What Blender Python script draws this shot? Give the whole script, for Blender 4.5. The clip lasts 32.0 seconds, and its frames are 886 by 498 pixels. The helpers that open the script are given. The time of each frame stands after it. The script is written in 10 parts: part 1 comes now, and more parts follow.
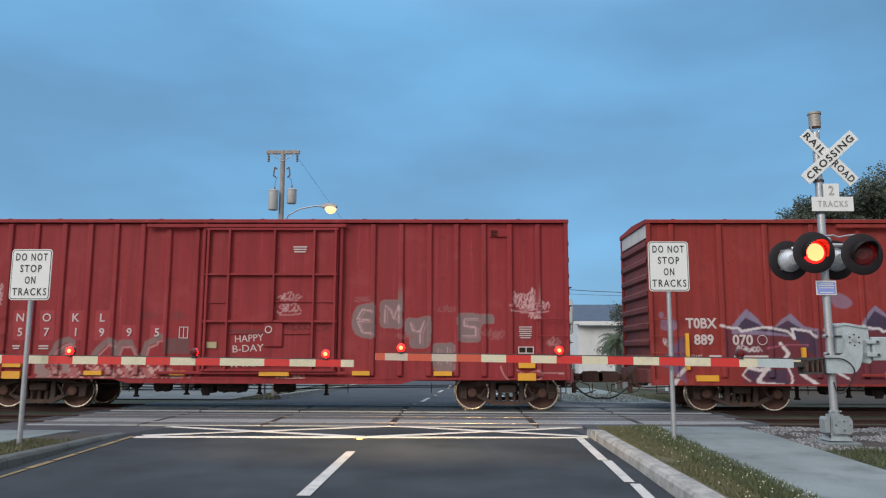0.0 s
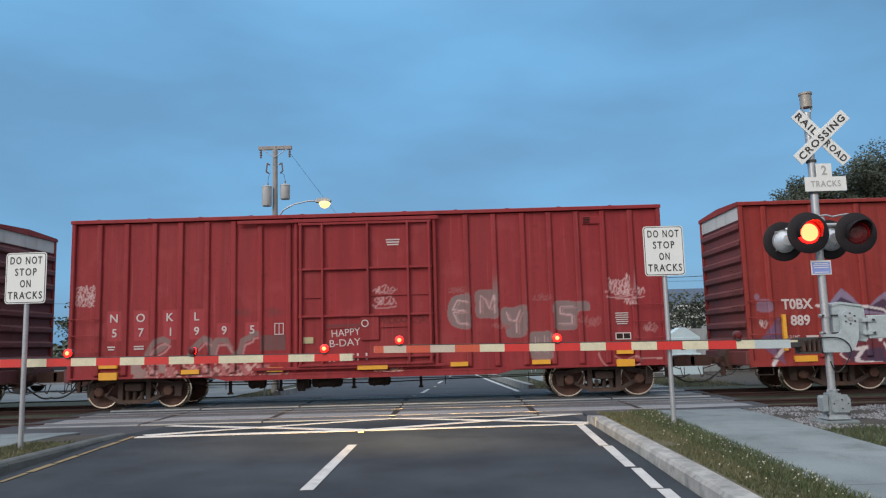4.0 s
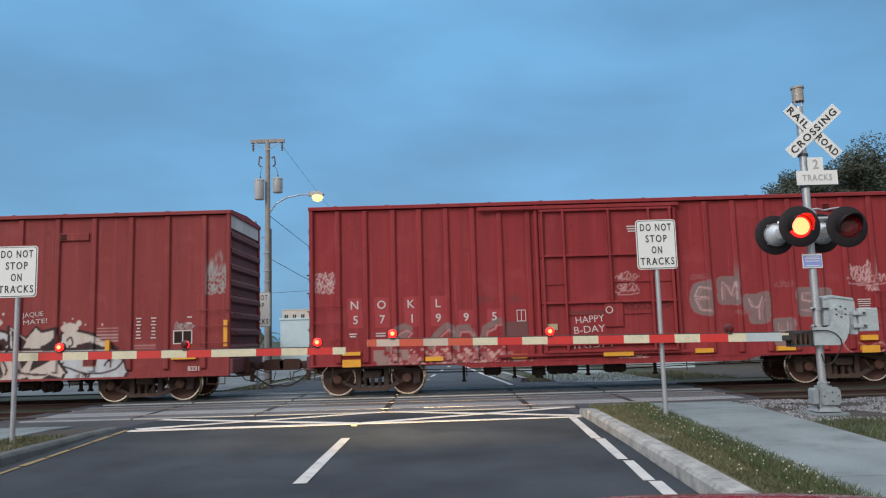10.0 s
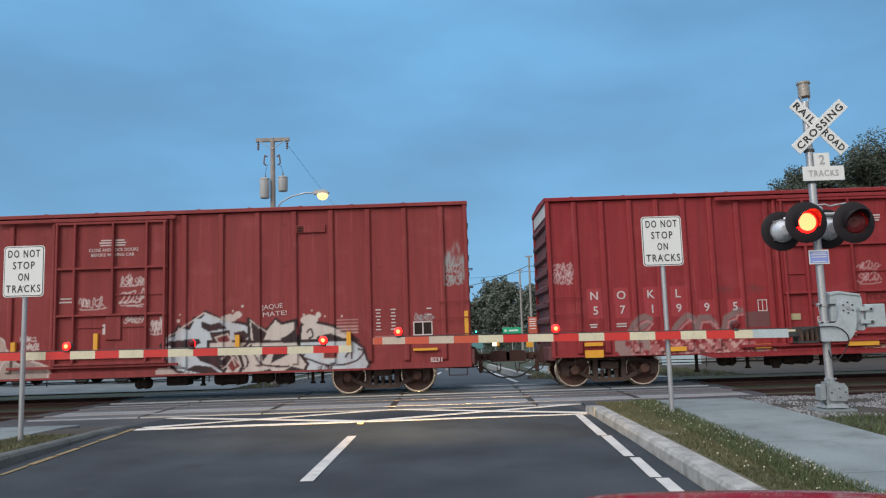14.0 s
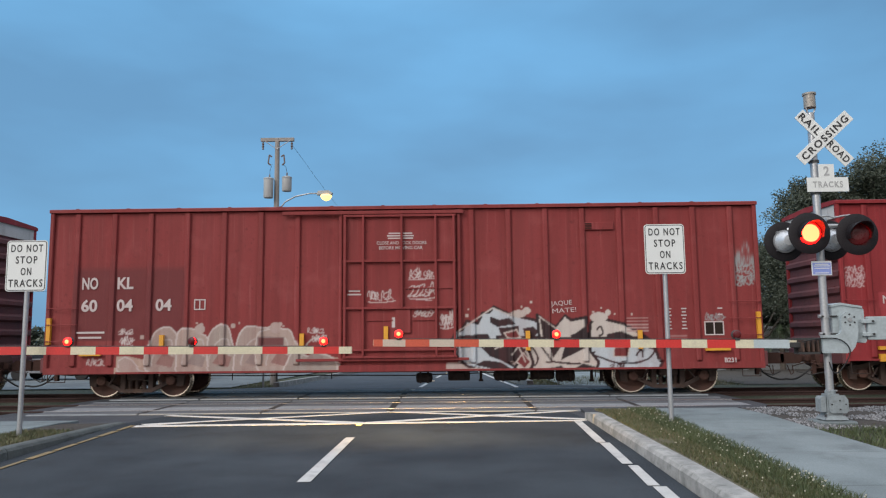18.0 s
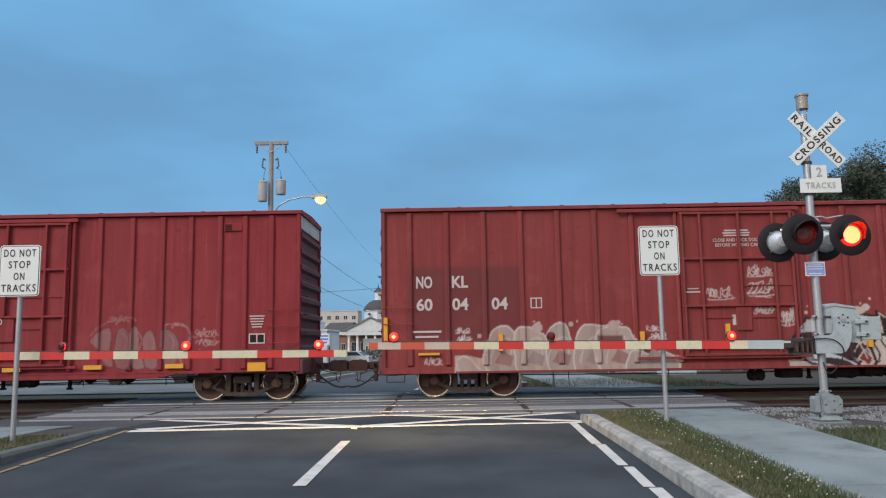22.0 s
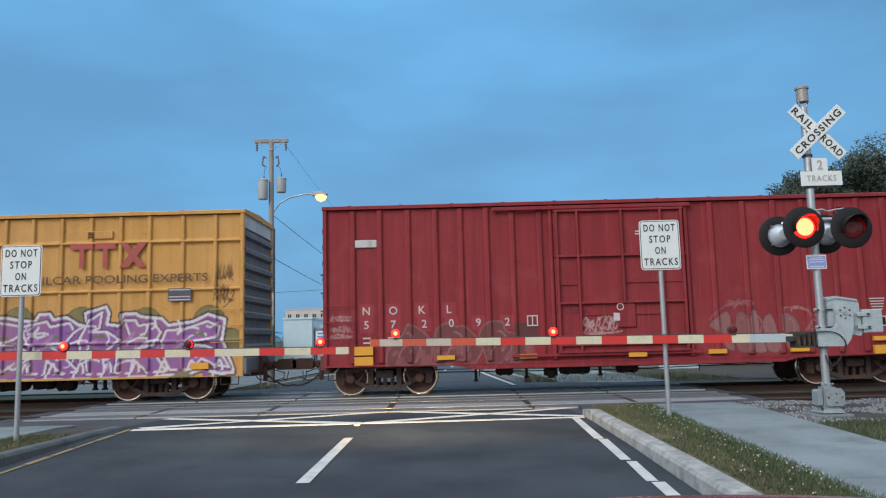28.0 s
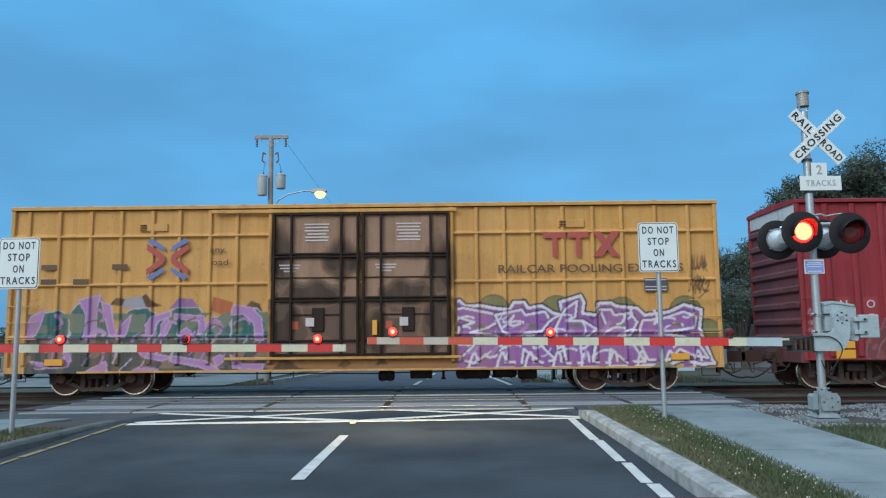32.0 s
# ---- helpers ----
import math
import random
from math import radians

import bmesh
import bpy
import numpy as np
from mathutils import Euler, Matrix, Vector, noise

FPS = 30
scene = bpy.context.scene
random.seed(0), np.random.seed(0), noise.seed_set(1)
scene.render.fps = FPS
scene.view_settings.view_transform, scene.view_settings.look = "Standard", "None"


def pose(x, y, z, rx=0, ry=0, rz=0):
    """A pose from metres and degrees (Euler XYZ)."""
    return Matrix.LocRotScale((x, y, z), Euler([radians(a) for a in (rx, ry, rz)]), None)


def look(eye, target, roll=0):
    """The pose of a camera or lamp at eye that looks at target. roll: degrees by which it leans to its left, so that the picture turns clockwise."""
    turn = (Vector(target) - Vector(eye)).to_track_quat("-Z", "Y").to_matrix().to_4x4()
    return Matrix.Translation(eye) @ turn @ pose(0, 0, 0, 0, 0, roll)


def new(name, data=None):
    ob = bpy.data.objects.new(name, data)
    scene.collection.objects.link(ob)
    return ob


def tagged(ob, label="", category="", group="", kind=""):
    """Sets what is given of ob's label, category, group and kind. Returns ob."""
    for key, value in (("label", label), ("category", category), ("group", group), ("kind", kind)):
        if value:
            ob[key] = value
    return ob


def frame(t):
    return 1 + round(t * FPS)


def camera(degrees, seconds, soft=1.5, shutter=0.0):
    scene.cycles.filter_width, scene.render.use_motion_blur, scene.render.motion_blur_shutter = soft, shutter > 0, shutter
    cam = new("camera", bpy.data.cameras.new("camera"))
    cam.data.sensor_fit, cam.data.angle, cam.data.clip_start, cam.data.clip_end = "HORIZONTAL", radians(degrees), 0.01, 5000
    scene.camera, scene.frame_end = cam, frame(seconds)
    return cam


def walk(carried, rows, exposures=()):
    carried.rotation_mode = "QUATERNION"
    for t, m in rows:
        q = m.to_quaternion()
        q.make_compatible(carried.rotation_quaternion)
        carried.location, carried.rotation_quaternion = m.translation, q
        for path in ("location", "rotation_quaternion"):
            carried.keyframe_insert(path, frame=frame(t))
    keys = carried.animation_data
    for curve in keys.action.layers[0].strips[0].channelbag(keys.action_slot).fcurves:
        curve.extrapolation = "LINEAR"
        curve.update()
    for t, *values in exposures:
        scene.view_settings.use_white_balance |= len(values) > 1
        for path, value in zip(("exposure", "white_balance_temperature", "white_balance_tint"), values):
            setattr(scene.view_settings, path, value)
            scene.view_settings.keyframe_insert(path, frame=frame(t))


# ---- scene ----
cam = camera(61.8, 32.0, soft=1.2)
EYE = (0.0, 0.0, 1.51)
# handheld behind a windscreen: the eye stays, the view sways (seconds, then turns in degrees)
SWAY = [
    (0, 97.900, -0.213, 0.983), (0.5, 97.856, -0.104, 1.120), (1, 97.763, 0.086, 1.243), (1.5, 97.631, 0.390, 1.314), (2, 97.473, 0.757, 1.293),
    (2.5, 97.314, 1.079, 1.232), (3, 97.235, 1.345, 1.107), (3.5, 97.221, 1.494, 0.934), (5.5, 97.146, 1.381, 0.628), (6, 97.114, 1.180, 0.546),
    (6.5, 97.098, 1.018, 0.428), (7, 97.148, 1.010, 0.282), (7.5, 97.165, 1.088, 0.176), (8, 97.131, 1.255, 0.121), (8.5, 97.050, 1.387, 0.143),
    (9, 96.917, 1.461, 0.189), (9.5, 96.815, 1.548, 0.233), (10, 96.701, 1.589, 0.325), (10.5, 96.625, 1.704, 0.421), (11, 96.580, 1.795, 0.520),
    (11.5, 96.508, 1.862, 0.631), (12, 96.498, 1.917, 0.700), (12.5, 96.492, 1.886, 0.750), (13, 96.501, 1.917, 0.761), (13.5, 96.501, 1.917, 0.761),
    (14, 96.535, 1.816, 0.762), (14.5, 96.553, 1.666, 0.833), (16.5, 96.657, 0.851, 1.017), (17, 96.703, 0.725, 0.936), (17.5, 96.727, 0.673, 0.876),
    (18, 96.793, 0.594, 0.802), (18.5, 96.808, 0.587, 0.790), (19, 96.844, 0.608, 0.752), (19.5, 96.883, 0.668, 0.711), (20, 96.927, 0.777, 0.661),
    (20.5, 96.989, 0.898, 0.572), (21, 96.998, 0.920, 0.523), (21.5, 97.020, 0.947, 0.443), (22, 96.991, 0.930, 0.426), (22.5, 96.987, 0.873, 0.413),
    (23, 96.982, 0.853, 0.446), (23.5, 96.945, 0.850, 0.471), (24, 96.931, 0.902, 0.505), (24.5, 96.907, 1.000, 0.530), (25, 96.905, 1.087, 0.509),
    (25.5, 96.864, 1.121, 0.530), (27.5, 96.769, 1.310, 0.536), (28, 96.713, 1.436, 0.564), (28.5, 96.657, 1.531, 0.622), (29, 96.585, 1.508, 0.702),
    (29.5, 96.520, 1.344, 0.751), (30, 96.494, 1.067, 0.742), (30.5, 96.506, 0.831, 0.677), (31, 96.538, 0.664, 0.553), (31.5, 96.587, 0.577, 0.451),
    (32, 96.624, 0.573, 0.345),
]
walk(cam, [(t, pose(*EYE, rx, ry, rz)) for t, rx, ry, rz in SWAY],
     exposures=[(0.0, -0.03, 6500, 10), (25.5, -0.03, 6450, 10), (27.5, -0.03, 6200, 8), (29.0, -0.04, 5800, 3), (32.0, -0.05, 5450, -2)])

# ---- light: a cloudy evening sky, brighter overhead and in the west behind the eye ----
SUN_ELEVATION, SUN_TURN = 32.0, 221.0


def make_world():
    w = bpy.data.worlds.new("evening_sky")
    w.use_nodes = True
    scene.world = w
    n, l = w.node_tree.nodes, w.node_tree.links
    bg = n["Background"]
    tc = n.new("ShaderNodeTexCoord")
    sky = n.new("ShaderNodeTexSky")
    sky.sky_type, sky.sun_disc = "NISHITA", False
    sky.sun_elevation, sky.sun_rotation = radians(SUN_ELEVATION), radians(SUN_TURN)
    sky.air_density, sky.dust_density, sky.ozone_density = 1.2, 1.5, 3.0
    # cloud sheet: stretched noise, soft
    mp = n.new("ShaderNodeMapping")
    mp.inputs["Scale"].default_value = (1.1, 1.1, 3.2)
    mp.inputs["Rotation"].default_value = (0.25, 0.1, 0.4)
    nz = n.new("ShaderNodeTexNoise")
    nz.inputs["Scale"].default_value, nz.inputs["Detail"].default_value = 2.1, 4.5
    nz.inputs["Roughness"].default_value = 0.48
    l.new(tc.outputs["Generated"], mp.inputs["Vector"])
    l.new(mp.outputs["Vector"], nz.inputs["Vector"])
    ramp = n.new("ShaderNodeValToRGB")
    ramp.color_ramp.elements[0].position, ramp.color_ramp.elements[1].position = 0.36, 0.68
    ramp.color_ramp.elements[0].color = (0.124, 0.300, 0.515, 1)
    ramp.color_ramp.elements[1].color = (0.163, 0.427, 0.728, 1)
    l.new(nz.outputs["Fac"], ramp.inputs["Fac"])
    east = n.new("ShaderNodeSeparateXYZ")
    l.new(tc.outputs["Generated"], east.inputs["Vector"])
    thick = n.new("ShaderNodeMapRange")
    thick.inputs["From Min"].default_value, thick.inputs["From Max"].default_value = 0.15, 0.75
    thick.inputs["To Min"].default_value, thick.inputs["To Max"].default_value = 1.0, 0.78
    l.new(east.outputs["X"], thick.inputs["Value"])
    deep = n.new("ShaderNodeVectorMath")
    deep.operation = "SCALE"
    l.new(ramp.outputs["Color"], deep.inputs[0])
    l.new(thick.outputs["Result"], deep.inputs["Scale"])
    # overcast brightening towards the zenith
    sep = n.new("ShaderNodeSeparateXYZ")
    l.new(tc.outputs["Generated"], sep.inputs["Vector"])
    up = n.new("ShaderNodeMapRange")
    up.interpolation_type = "SMOOTHSTEP"
    up.inputs["From Min"].default_value, up.inputs["From Max"].default_value = 0.40, 1.0
    up.inputs["To Min"].default_value, up.inputs["To Max"].default_value = 0.0, 1.0
    l.new(sep.outputs["Z"], up.inputs["Value"])
    mixz = n.new("ShaderNodeMix")
    mixz.data_type = "RGBA"
    l.new(up.outputs["Result"], mixz.inputs[0])
    l.new(deep.outputs["Vector"], mixz.inputs[6])
    mixz.inputs[7].default_value = (1.6, 1.66, 1.8, 1)
    # the western half is brighter and less blue
    west = n.new("ShaderNodeMapRange")
    west.interpolation_type = "SMOOTHSTEP"
    west.inputs["From Min"].default_value, west.inputs["From Max"].default_value = 0.15, -0.9
    l.new(sep.outputs["Y"], west.inputs["Value"])
    mixw = n.new("ShaderNodeMix")
    mixw.data_type = "RGBA"
    l.new(west.outputs["Result"], mixw.inputs[0])
    l.new(mixz.outputs[2], mixw.inputs[6])
    mixw.inputs[7].default_value = (0.86, 0.82, 0.81, 1)
    # clear air shows a little through the clouds
    thin = n.new("ShaderNodeVectorMath")
    thin.operation = "SCALE"
    thin.inputs["Scale"].default_value = 0.02
    l.new(sky.outputs["Color"], thin.inputs[0])
    add = n.new("ShaderNodeVectorMath")
    add.operation = "ADD"
    l.new(mixw.outputs[2], add.inputs[0])
    l.new(thin.outputs["Vector"], add.inputs[1])
    l.new(add.outputs["Vector"], bg.inputs["Color"])
    bg.inputs["Strength"].default_value = 1.0


make_world()
sun_data = bpy.data.lights.new("evening_sun", "SUN")
sun_data.energy, sun_data.angle, sun_data.color = 1.9, radians(32), (1.0, 0.95, 0.90)
sun = new("evening_sun", sun_data)
sun.matrix_world = look((-30, -20, 28), (0, 15, 0))


# ---- materials ----
def nodes_of(name):
    m = bpy.data.materials.new(name)
    m.use_nodes = True
    t = m.node_tree
    return m, t.nodes, t.links, t.nodes["Principled BSDF"]


def mix_rgb(n, l, fac, a, b, blend="MIX"):
    x = n.new("ShaderNodeMix")
    x.data_type, x.blend_type = "RGBA", blend
    for sock, v in ((x.inputs[0], fac), (x.inputs[6], a), (x.inputs[7], b)):
        if isinstance(v, bpy.types.NodeSocket):
            l.new(v, sock)
        elif isinstance(v, (int, float)):
            sock.default_value = v
        else:
            sock.default_value = (*v, 1) if len(v) == 3 else v
    return x.outputs[2]


def noise_of(n, l, scale, detail=4, stretch=(1, 1, 1), coord="Object", lo=0.35, hi=0.65):
    tc = n.new("ShaderNodeTexCoord")
    mp = n.new("ShaderNodeMapping")
    mp.inputs["Scale"].default_value = stretch
    l.new(tc.outputs[coord], mp.inputs["Vector"])
    nz = n.new("ShaderNodeTexNoise")
    nz.inputs["Scale"].default_value, nz.inputs["Detail"].default_value = scale, detail
    l.new(mp.outputs["Vector"], nz.inputs["Vector"])
    r = n.new("ShaderNodeMapRange")
    r.inputs["From Min"].default_value, r.inputs["From Max"].default_value = lo, hi
    l.new(nz.outputs["Fac"], r.inputs["Value"])
    return r.outputs["Result"]


def mul(n, l, a, k):
    x = n.new("ShaderNodeMath")
    x.operation = "MULTIPLY"
    l.new(a, x.inputs[0])
    if isinstance(k, bpy.types.NodeSocket):
        l.new(k, x.inputs[1])
    else:
        x.inputs[1].default_value = k
    return x.outputs[0]


def bump_of(n, l, bsdf, height, strength, distance=0.01):
    b = n.new("ShaderNodeBump")
    b.inputs["Strength"].default_value, b.inputs["Distance"].default_value = strength, distance
    l.new(height, b.inputs["Height"])
    l.new(b.outputs["Normal"], bsdf.inputs["Normal"])


def surface(name, base, dark, rough=0.7, metal=0.0, grain=40.0, patch=1.2, amount=0.6, bump=0.25, stain=None,
            streak=False, by_object=0.0, depth=0.004, gloss=0.5):
    """A worn surface: fine grain and large patches between two tones, with stains of a third."""
    m, n, l, b = nodes_of(name)
    big = noise_of(n, l, patch, 5, (1, 1, 0.35) if streak else (1, 1, 1))
    fine = noise_of(n, l, grain, 3)
    col = mix_rgb(n, l, mul(n, l, big, amount), base, dark)
    col = mix_rgb(n, l, mul(n, l, fine, 0.28), col, [c * 0.55 for c in base])
    if stain:
        col = mix_rgb(n, l, mul(n, l, noise_of(n, l, patch * 2.7, 8, (1.6, 1.6, 0.25) if streak else (1, 1, 1), lo=0.55, hi=0.8), 0.7), col, stain)
    if by_object:
        oi = n.new("ShaderNodeObjectInfo")
        col = mix_rgb(n, l, mul(n, l, oi.outputs["Random"], by_object), col, [c * 0.6 for c in base])
    l.new(col, b.inputs["Base Color"])
    rr = n.new("ShaderNodeMapRange")
    rr.inputs["To Min"].default_value, rr.inputs["To Max"].default_value = max(0.05, rough - 0.12), min(1.0, rough + 0.12)
    l.new(fine, rr.inputs["Value"])
    l.new(rr.outputs["Result"], b.inputs["Roughness"])
    b.inputs["Metallic"].default_value = metal
    b.inputs["Specular IOR Level"].default_value = gloss
    if bump:
        bump_of(n, l, b, fine, bump, depth)
    return m


def boxcar_paint(name, base, faded, rust):
    """Weathered freight car paint; sprayed colours come from the panel's own paint layer."""
    m, n, l, b = nodes_of(name)
    big = noise_of(n, l, 0.55, 6, (1, 1, 0.5), lo=0.3, hi=0.72)
    streak = noise_of(n, l, 2.2, 6, (2.5, 1, 0.12), lo=0.42, hi=0.75)
    fine = noise_of(n, l, 55, 3)
    spots = noise_of(n, l, 9, 8, lo=0.62, hi=0.74)
    col = mix_rgb(n, l, mul(n, l, big, 0.75), base, faded)
    col = mix_rgb(n, l, mul(n, l, streak, 0.45), col, rust)
    col = mix_rgb(n, l, mul(n, l, spots, 0.5), col, rust)
    # pale scuffs and fine vertical scratches
    scuff = noise_of(n, l, 6.0, 7, (3.0, 1, 0.10), lo=0.58, hi=0.80)
    col = mix_rgb(n, l, mul(n, l, scuff, 0.35), col, [min(1, c * 1.25 + 0.06) for c in faded])
    rub = noise_of(n, l, 1.7, 9, (1, 1, 1), lo=0.56, hi=0.70)
    col = mix_rgb(n, l, mul(n, l, rub, 0.22), col, [c * 1.15 + 0.03 for c in faded])
    at = n.new("ShaderNodeAttribute")
    at.attribute_name = "paint"
    worn = n.new("ShaderNodeMath")
    worn.operation = "MULTIPLY"
    cover = n.new("ShaderNodeAttribute")
    cover.attribute_name = "cover"
    l.new(cover.outputs["Fac"], worn.inputs[0])
    keep = n.new("ShaderNodeMapRange")
    keep.inputs["To Min"].default_value, keep.inputs["To Max"].default_value = 0.99, 0.72
    l.new(streak, keep.inputs["Value"])
    l.new(keep.outputs["Result"], worn.inputs[1])
    col = mix_rgb(n, l, worn.outputs[0], col, at.outputs["Color"])
    col = mix_rgb(n, l, mul(n, l, fine, 0.16), col, (0.02, 0.012, 0.01))
    l.new(col, b.inputs["Base Color"])
    b.inputs["Roughness"].default_value = 0.68
    b.inputs["Specular IOR Level"].default_value = 0.22
    bump_of(n, l, b, fine, 0.15, 0.003)
    return m


def glow(name, colour, strength):
    m, n, l, b = nodes_of(name)
    b.inputs["Base Color"].default_value = (*[min(1, c) for c in colour], 1)
    b.inputs["Emission Color"].default_value = (*colour, 1)
    b.inputs["Emission Strength"].default_value = strength
    return m


RED = boxcar_paint("oxide_red_paint", (0.262, 0.026, 0.031), (0.28, 0.040, 0.043), (0.13, 0.019, 0.02))
RED_C = boxcar_paint("crimson_oxide_paint", (0.255, 0.027, 0.034), (0.275, 0.042, 0.047), (0.12, 0.018, 0.021))
RED_B = boxcar_paint("brown_red_paint", (0.238, 0.038, 0.038), (0.262, 0.052, 0.051), (0.115, 0.025, 0.022))
RED_T = boxcar_paint("bright_red_paint", (0.262, 0.030, 0.026), (0.275, 0.042, 0.036), (0.11, 0.018, 0.015))
YELLOW_CAR = boxcar_paint("yellow_car_paint", (0.60, 0.315, 0.085), (0.57, 0.325, 0.115), (0.33, 0.15, 0.045))
BROWN_DOOR = boxcar_paint("brown_door_paint", (0.30, 0.18, 0.115), (0.36, 0.225, 0.15), (0.13, 0.066, 0.036))
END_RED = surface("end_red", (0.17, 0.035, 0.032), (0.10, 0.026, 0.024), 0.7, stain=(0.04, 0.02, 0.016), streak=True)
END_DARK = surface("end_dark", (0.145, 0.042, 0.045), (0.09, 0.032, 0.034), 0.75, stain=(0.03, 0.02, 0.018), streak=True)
END_GREY = surface("end_grey", (0.17, 0.175, 0.185), (0.11, 0.115, 0.125), 0.7, stain=(0.06, 0.045, 0.04), streak=True)
END_PALE = surface("end_pale_panel", (0.55, 0.54, 0.52), (0.40, 0.39, 0.37), 0.6, stain=(0.2, 0.16, 0.13), streak=True)
UNDER = surface("grimy_underframe", (0.045, 0.032, 0.028), (0.03, 0.024, 0.022), 0.9, stain=(0.09, 0.05, 0.03), gloss=0.2)
COUPLER_RUST = surface("coupler_rust", (0.085, 0.045, 0.036), (0.05, 0.03, 0.026), 0.85, stain=(0.03, 0.022, 0.02), gloss=0.2)
TRUCK_IRON = surface("truck_iron", (0.075, 0.045, 0.035), (0.045, 0.03, 0.026), 0.8, stain=(0.13, 0.07, 0.04))
WHEEL_RUST = surface("wheel_rust", (0.12, 0.055, 0.038), (0.075, 0.038, 0.03), 0.75, stain=(0.04, 0.028, 0.022))
WHEEL_TREAD = surface("polished_tread", (0.62, 0.54, 0.44), (0.5, 0.42, 0.34), 0.25, 1.0, bump=0.05)
WHITE_MARK = surface("white_stencil", (0.58, 0.50, 0.49), (0.44, 0.35, 0.34), 0.7, bump=0)
YELLOW_MARK = surface("yellow_reflector", (0.75, 0.36, 0.03), (0.62, 0.28, 0.03), 0.4, bump=0)
BLACK = surface("black_rubber", (0.015, 0.015, 0.016), (0.025, 0.025, 0.025), 0.7, bump=0.1)


# ---- building helpers ----
class Form:
    """Collects faces of one mesh."""

    def __init__(self):
        self.v, self.f, self.m = [], [], []

    def face(self, pts, mi=0):
        k = len(self.v)
        self.v.extend(tuple(p) for p in pts)
        self.f.append(tuple(range(k, k + len(pts))))
        self.m.append(mi)
        return self

    def prism(self, ring_a, ring_b, mi=0, caps=True):
        k, n = len(self.v), len(ring_a)
        self.v.extend(tuple(p) for p in ring_a)
        self.v.extend(tuple(p) for p in ring_b)
        for i in range(n):
            j = (i + 1) % n
            self.f.append((k + i, k + j, k + n + j, k + n + i))
            self.m.append(mi)
        if caps:
            self.f.append(tuple(range(k + n - 1, k - 1, -1)))
            self.f.append(tuple(range(k + n, k + 2 * n)))
            self.m += [mi, mi]
        return self

    def box(self, x0, x1, y0, y1, z0, z1, mi=0, bevel=0.0):
        if bevel <= 0:
            return self.prism([(x0, y0, z0), (x1, y0, z0), (x1, y1, z0), (x0, y1, z0)],
                              [(x0, y0, z1), (x1, y0, z1), (x1, y1, z1), (x0, y1, z1)], mi)
        b = min(bevel, (x1 - x0) / 2.1, (y1 - y0) / 2.1, (z1 - z0) / 2.1)

        def ring(i, z):
            return [(x0 + b + i, y0 + i, z), (x1 - b - i, y0 + i, z), (x1 - i, y0 + b + i, z), (x1 - i, y1 - b - i, z),
                    (x1 - b - i, y1 - i, z), (x0 + b + i, y1 - i, z), (x0 + i, y1 - b - i, z), (x0 + i, y0 + b + i, z)]
        b2 = b * 0.6
        rings = [ring(b2, z0), ring(0, z0 + b), ring(0, z1 - b), ring(b2, z1)]
        self.prism(rings[0], rings[1], mi, False).prism(rings[1], rings[2], mi, False).prism(rings[2], rings[3], mi, False)
        self.face(rings[0][::-1], mi)
        return self.face(rings[3], mi)

    def rod(self, a, b, r, n=8, r2=None, mi=0):
        a, b = Vector(a), Vector(b)
        q = (b - a).to_track_quat("Z", "Y")
        r2 = r if r2 is None else r2
        ca = [a + q @ Vector((r * math.cos(2 * math.pi * i / n), r * math.sin(2 * math.pi * i / n), 0)) for i in range(n)]
        cb = [b + q @ Vector((r2 * math.cos(2 * math.pi * i / n), r2 * math.sin(2 * math.pi * i / n), 0)) for i in range(n)]
        return self.prism(ca, cb, mi)

    def tube(self, pts, r, n=6, mi=0):
        for a, b in zip(pts[:-1], pts[1:]):
            self.rod(a, b, r, n, mi=mi)
        return self

    def plate(self, poly, y0, y1, mi=0):
        """A flat shape given in x and z, from y0 to y1."""
        return self.prism([(x, y0, z) for x, z in poly], [(x, y1, z) for x, z in poly], mi)

    def slab(self, poly, z0, z1, mi=0):
        """A flat shape given in x and y, from z0 to z1."""
        return self.prism([(x, y, z0) for x, y in poly], [(x, y, z1) for x, y in poly], mi)

    def lathe(self, profile, axis_point, axis="y", n=24, mi=0, caps=True, slots=()):
        """Turns (radius, along) pairs round an axis; slots gives each band its material."""
        px, py, pz = axis_point
        rings = []
        for r, s in profile:
            ring = []
            for i in range(n):
                c, d = r * math.cos(2 * math.pi * i / n), r * math.sin(2 * math.pi * i / n)
                ring.append({"y": (px + c, py + s, pz + d), "z": (px + c, py + d, pz + s), "x": (px + s, py + c, pz + d)}[axis])
            rings.append(ring)
        for i, (a, b) in enumerate(zip(rings[:-1], rings[1:])):
            self.prism(a, b, slots[i] if slots else mi, False)
        if not caps:
            return self
        self.face(rings[0][::-1], mi)
        return self.face(rings[-1], mi)

    def mesh(self, name, *materials):
        me = bpy.data.meshes.new(name)
        me.from_pydata(self.v, [], self.f)
        for m in materials:
            me.materials.append(m)
        if len(materials) > 1:
            me.polygons.foreach_set("material_index", self.m)
        bm = bmesh.new()
        bm.from_mesh(me)
        bmesh.ops.remove_doubles(bm, verts=bm.verts, dist=1e-5)
        bmesh.ops.recalc_face_normals(bm, faces=bm.faces)
        bm.to_mesh(me)
        bm.free()
        return me


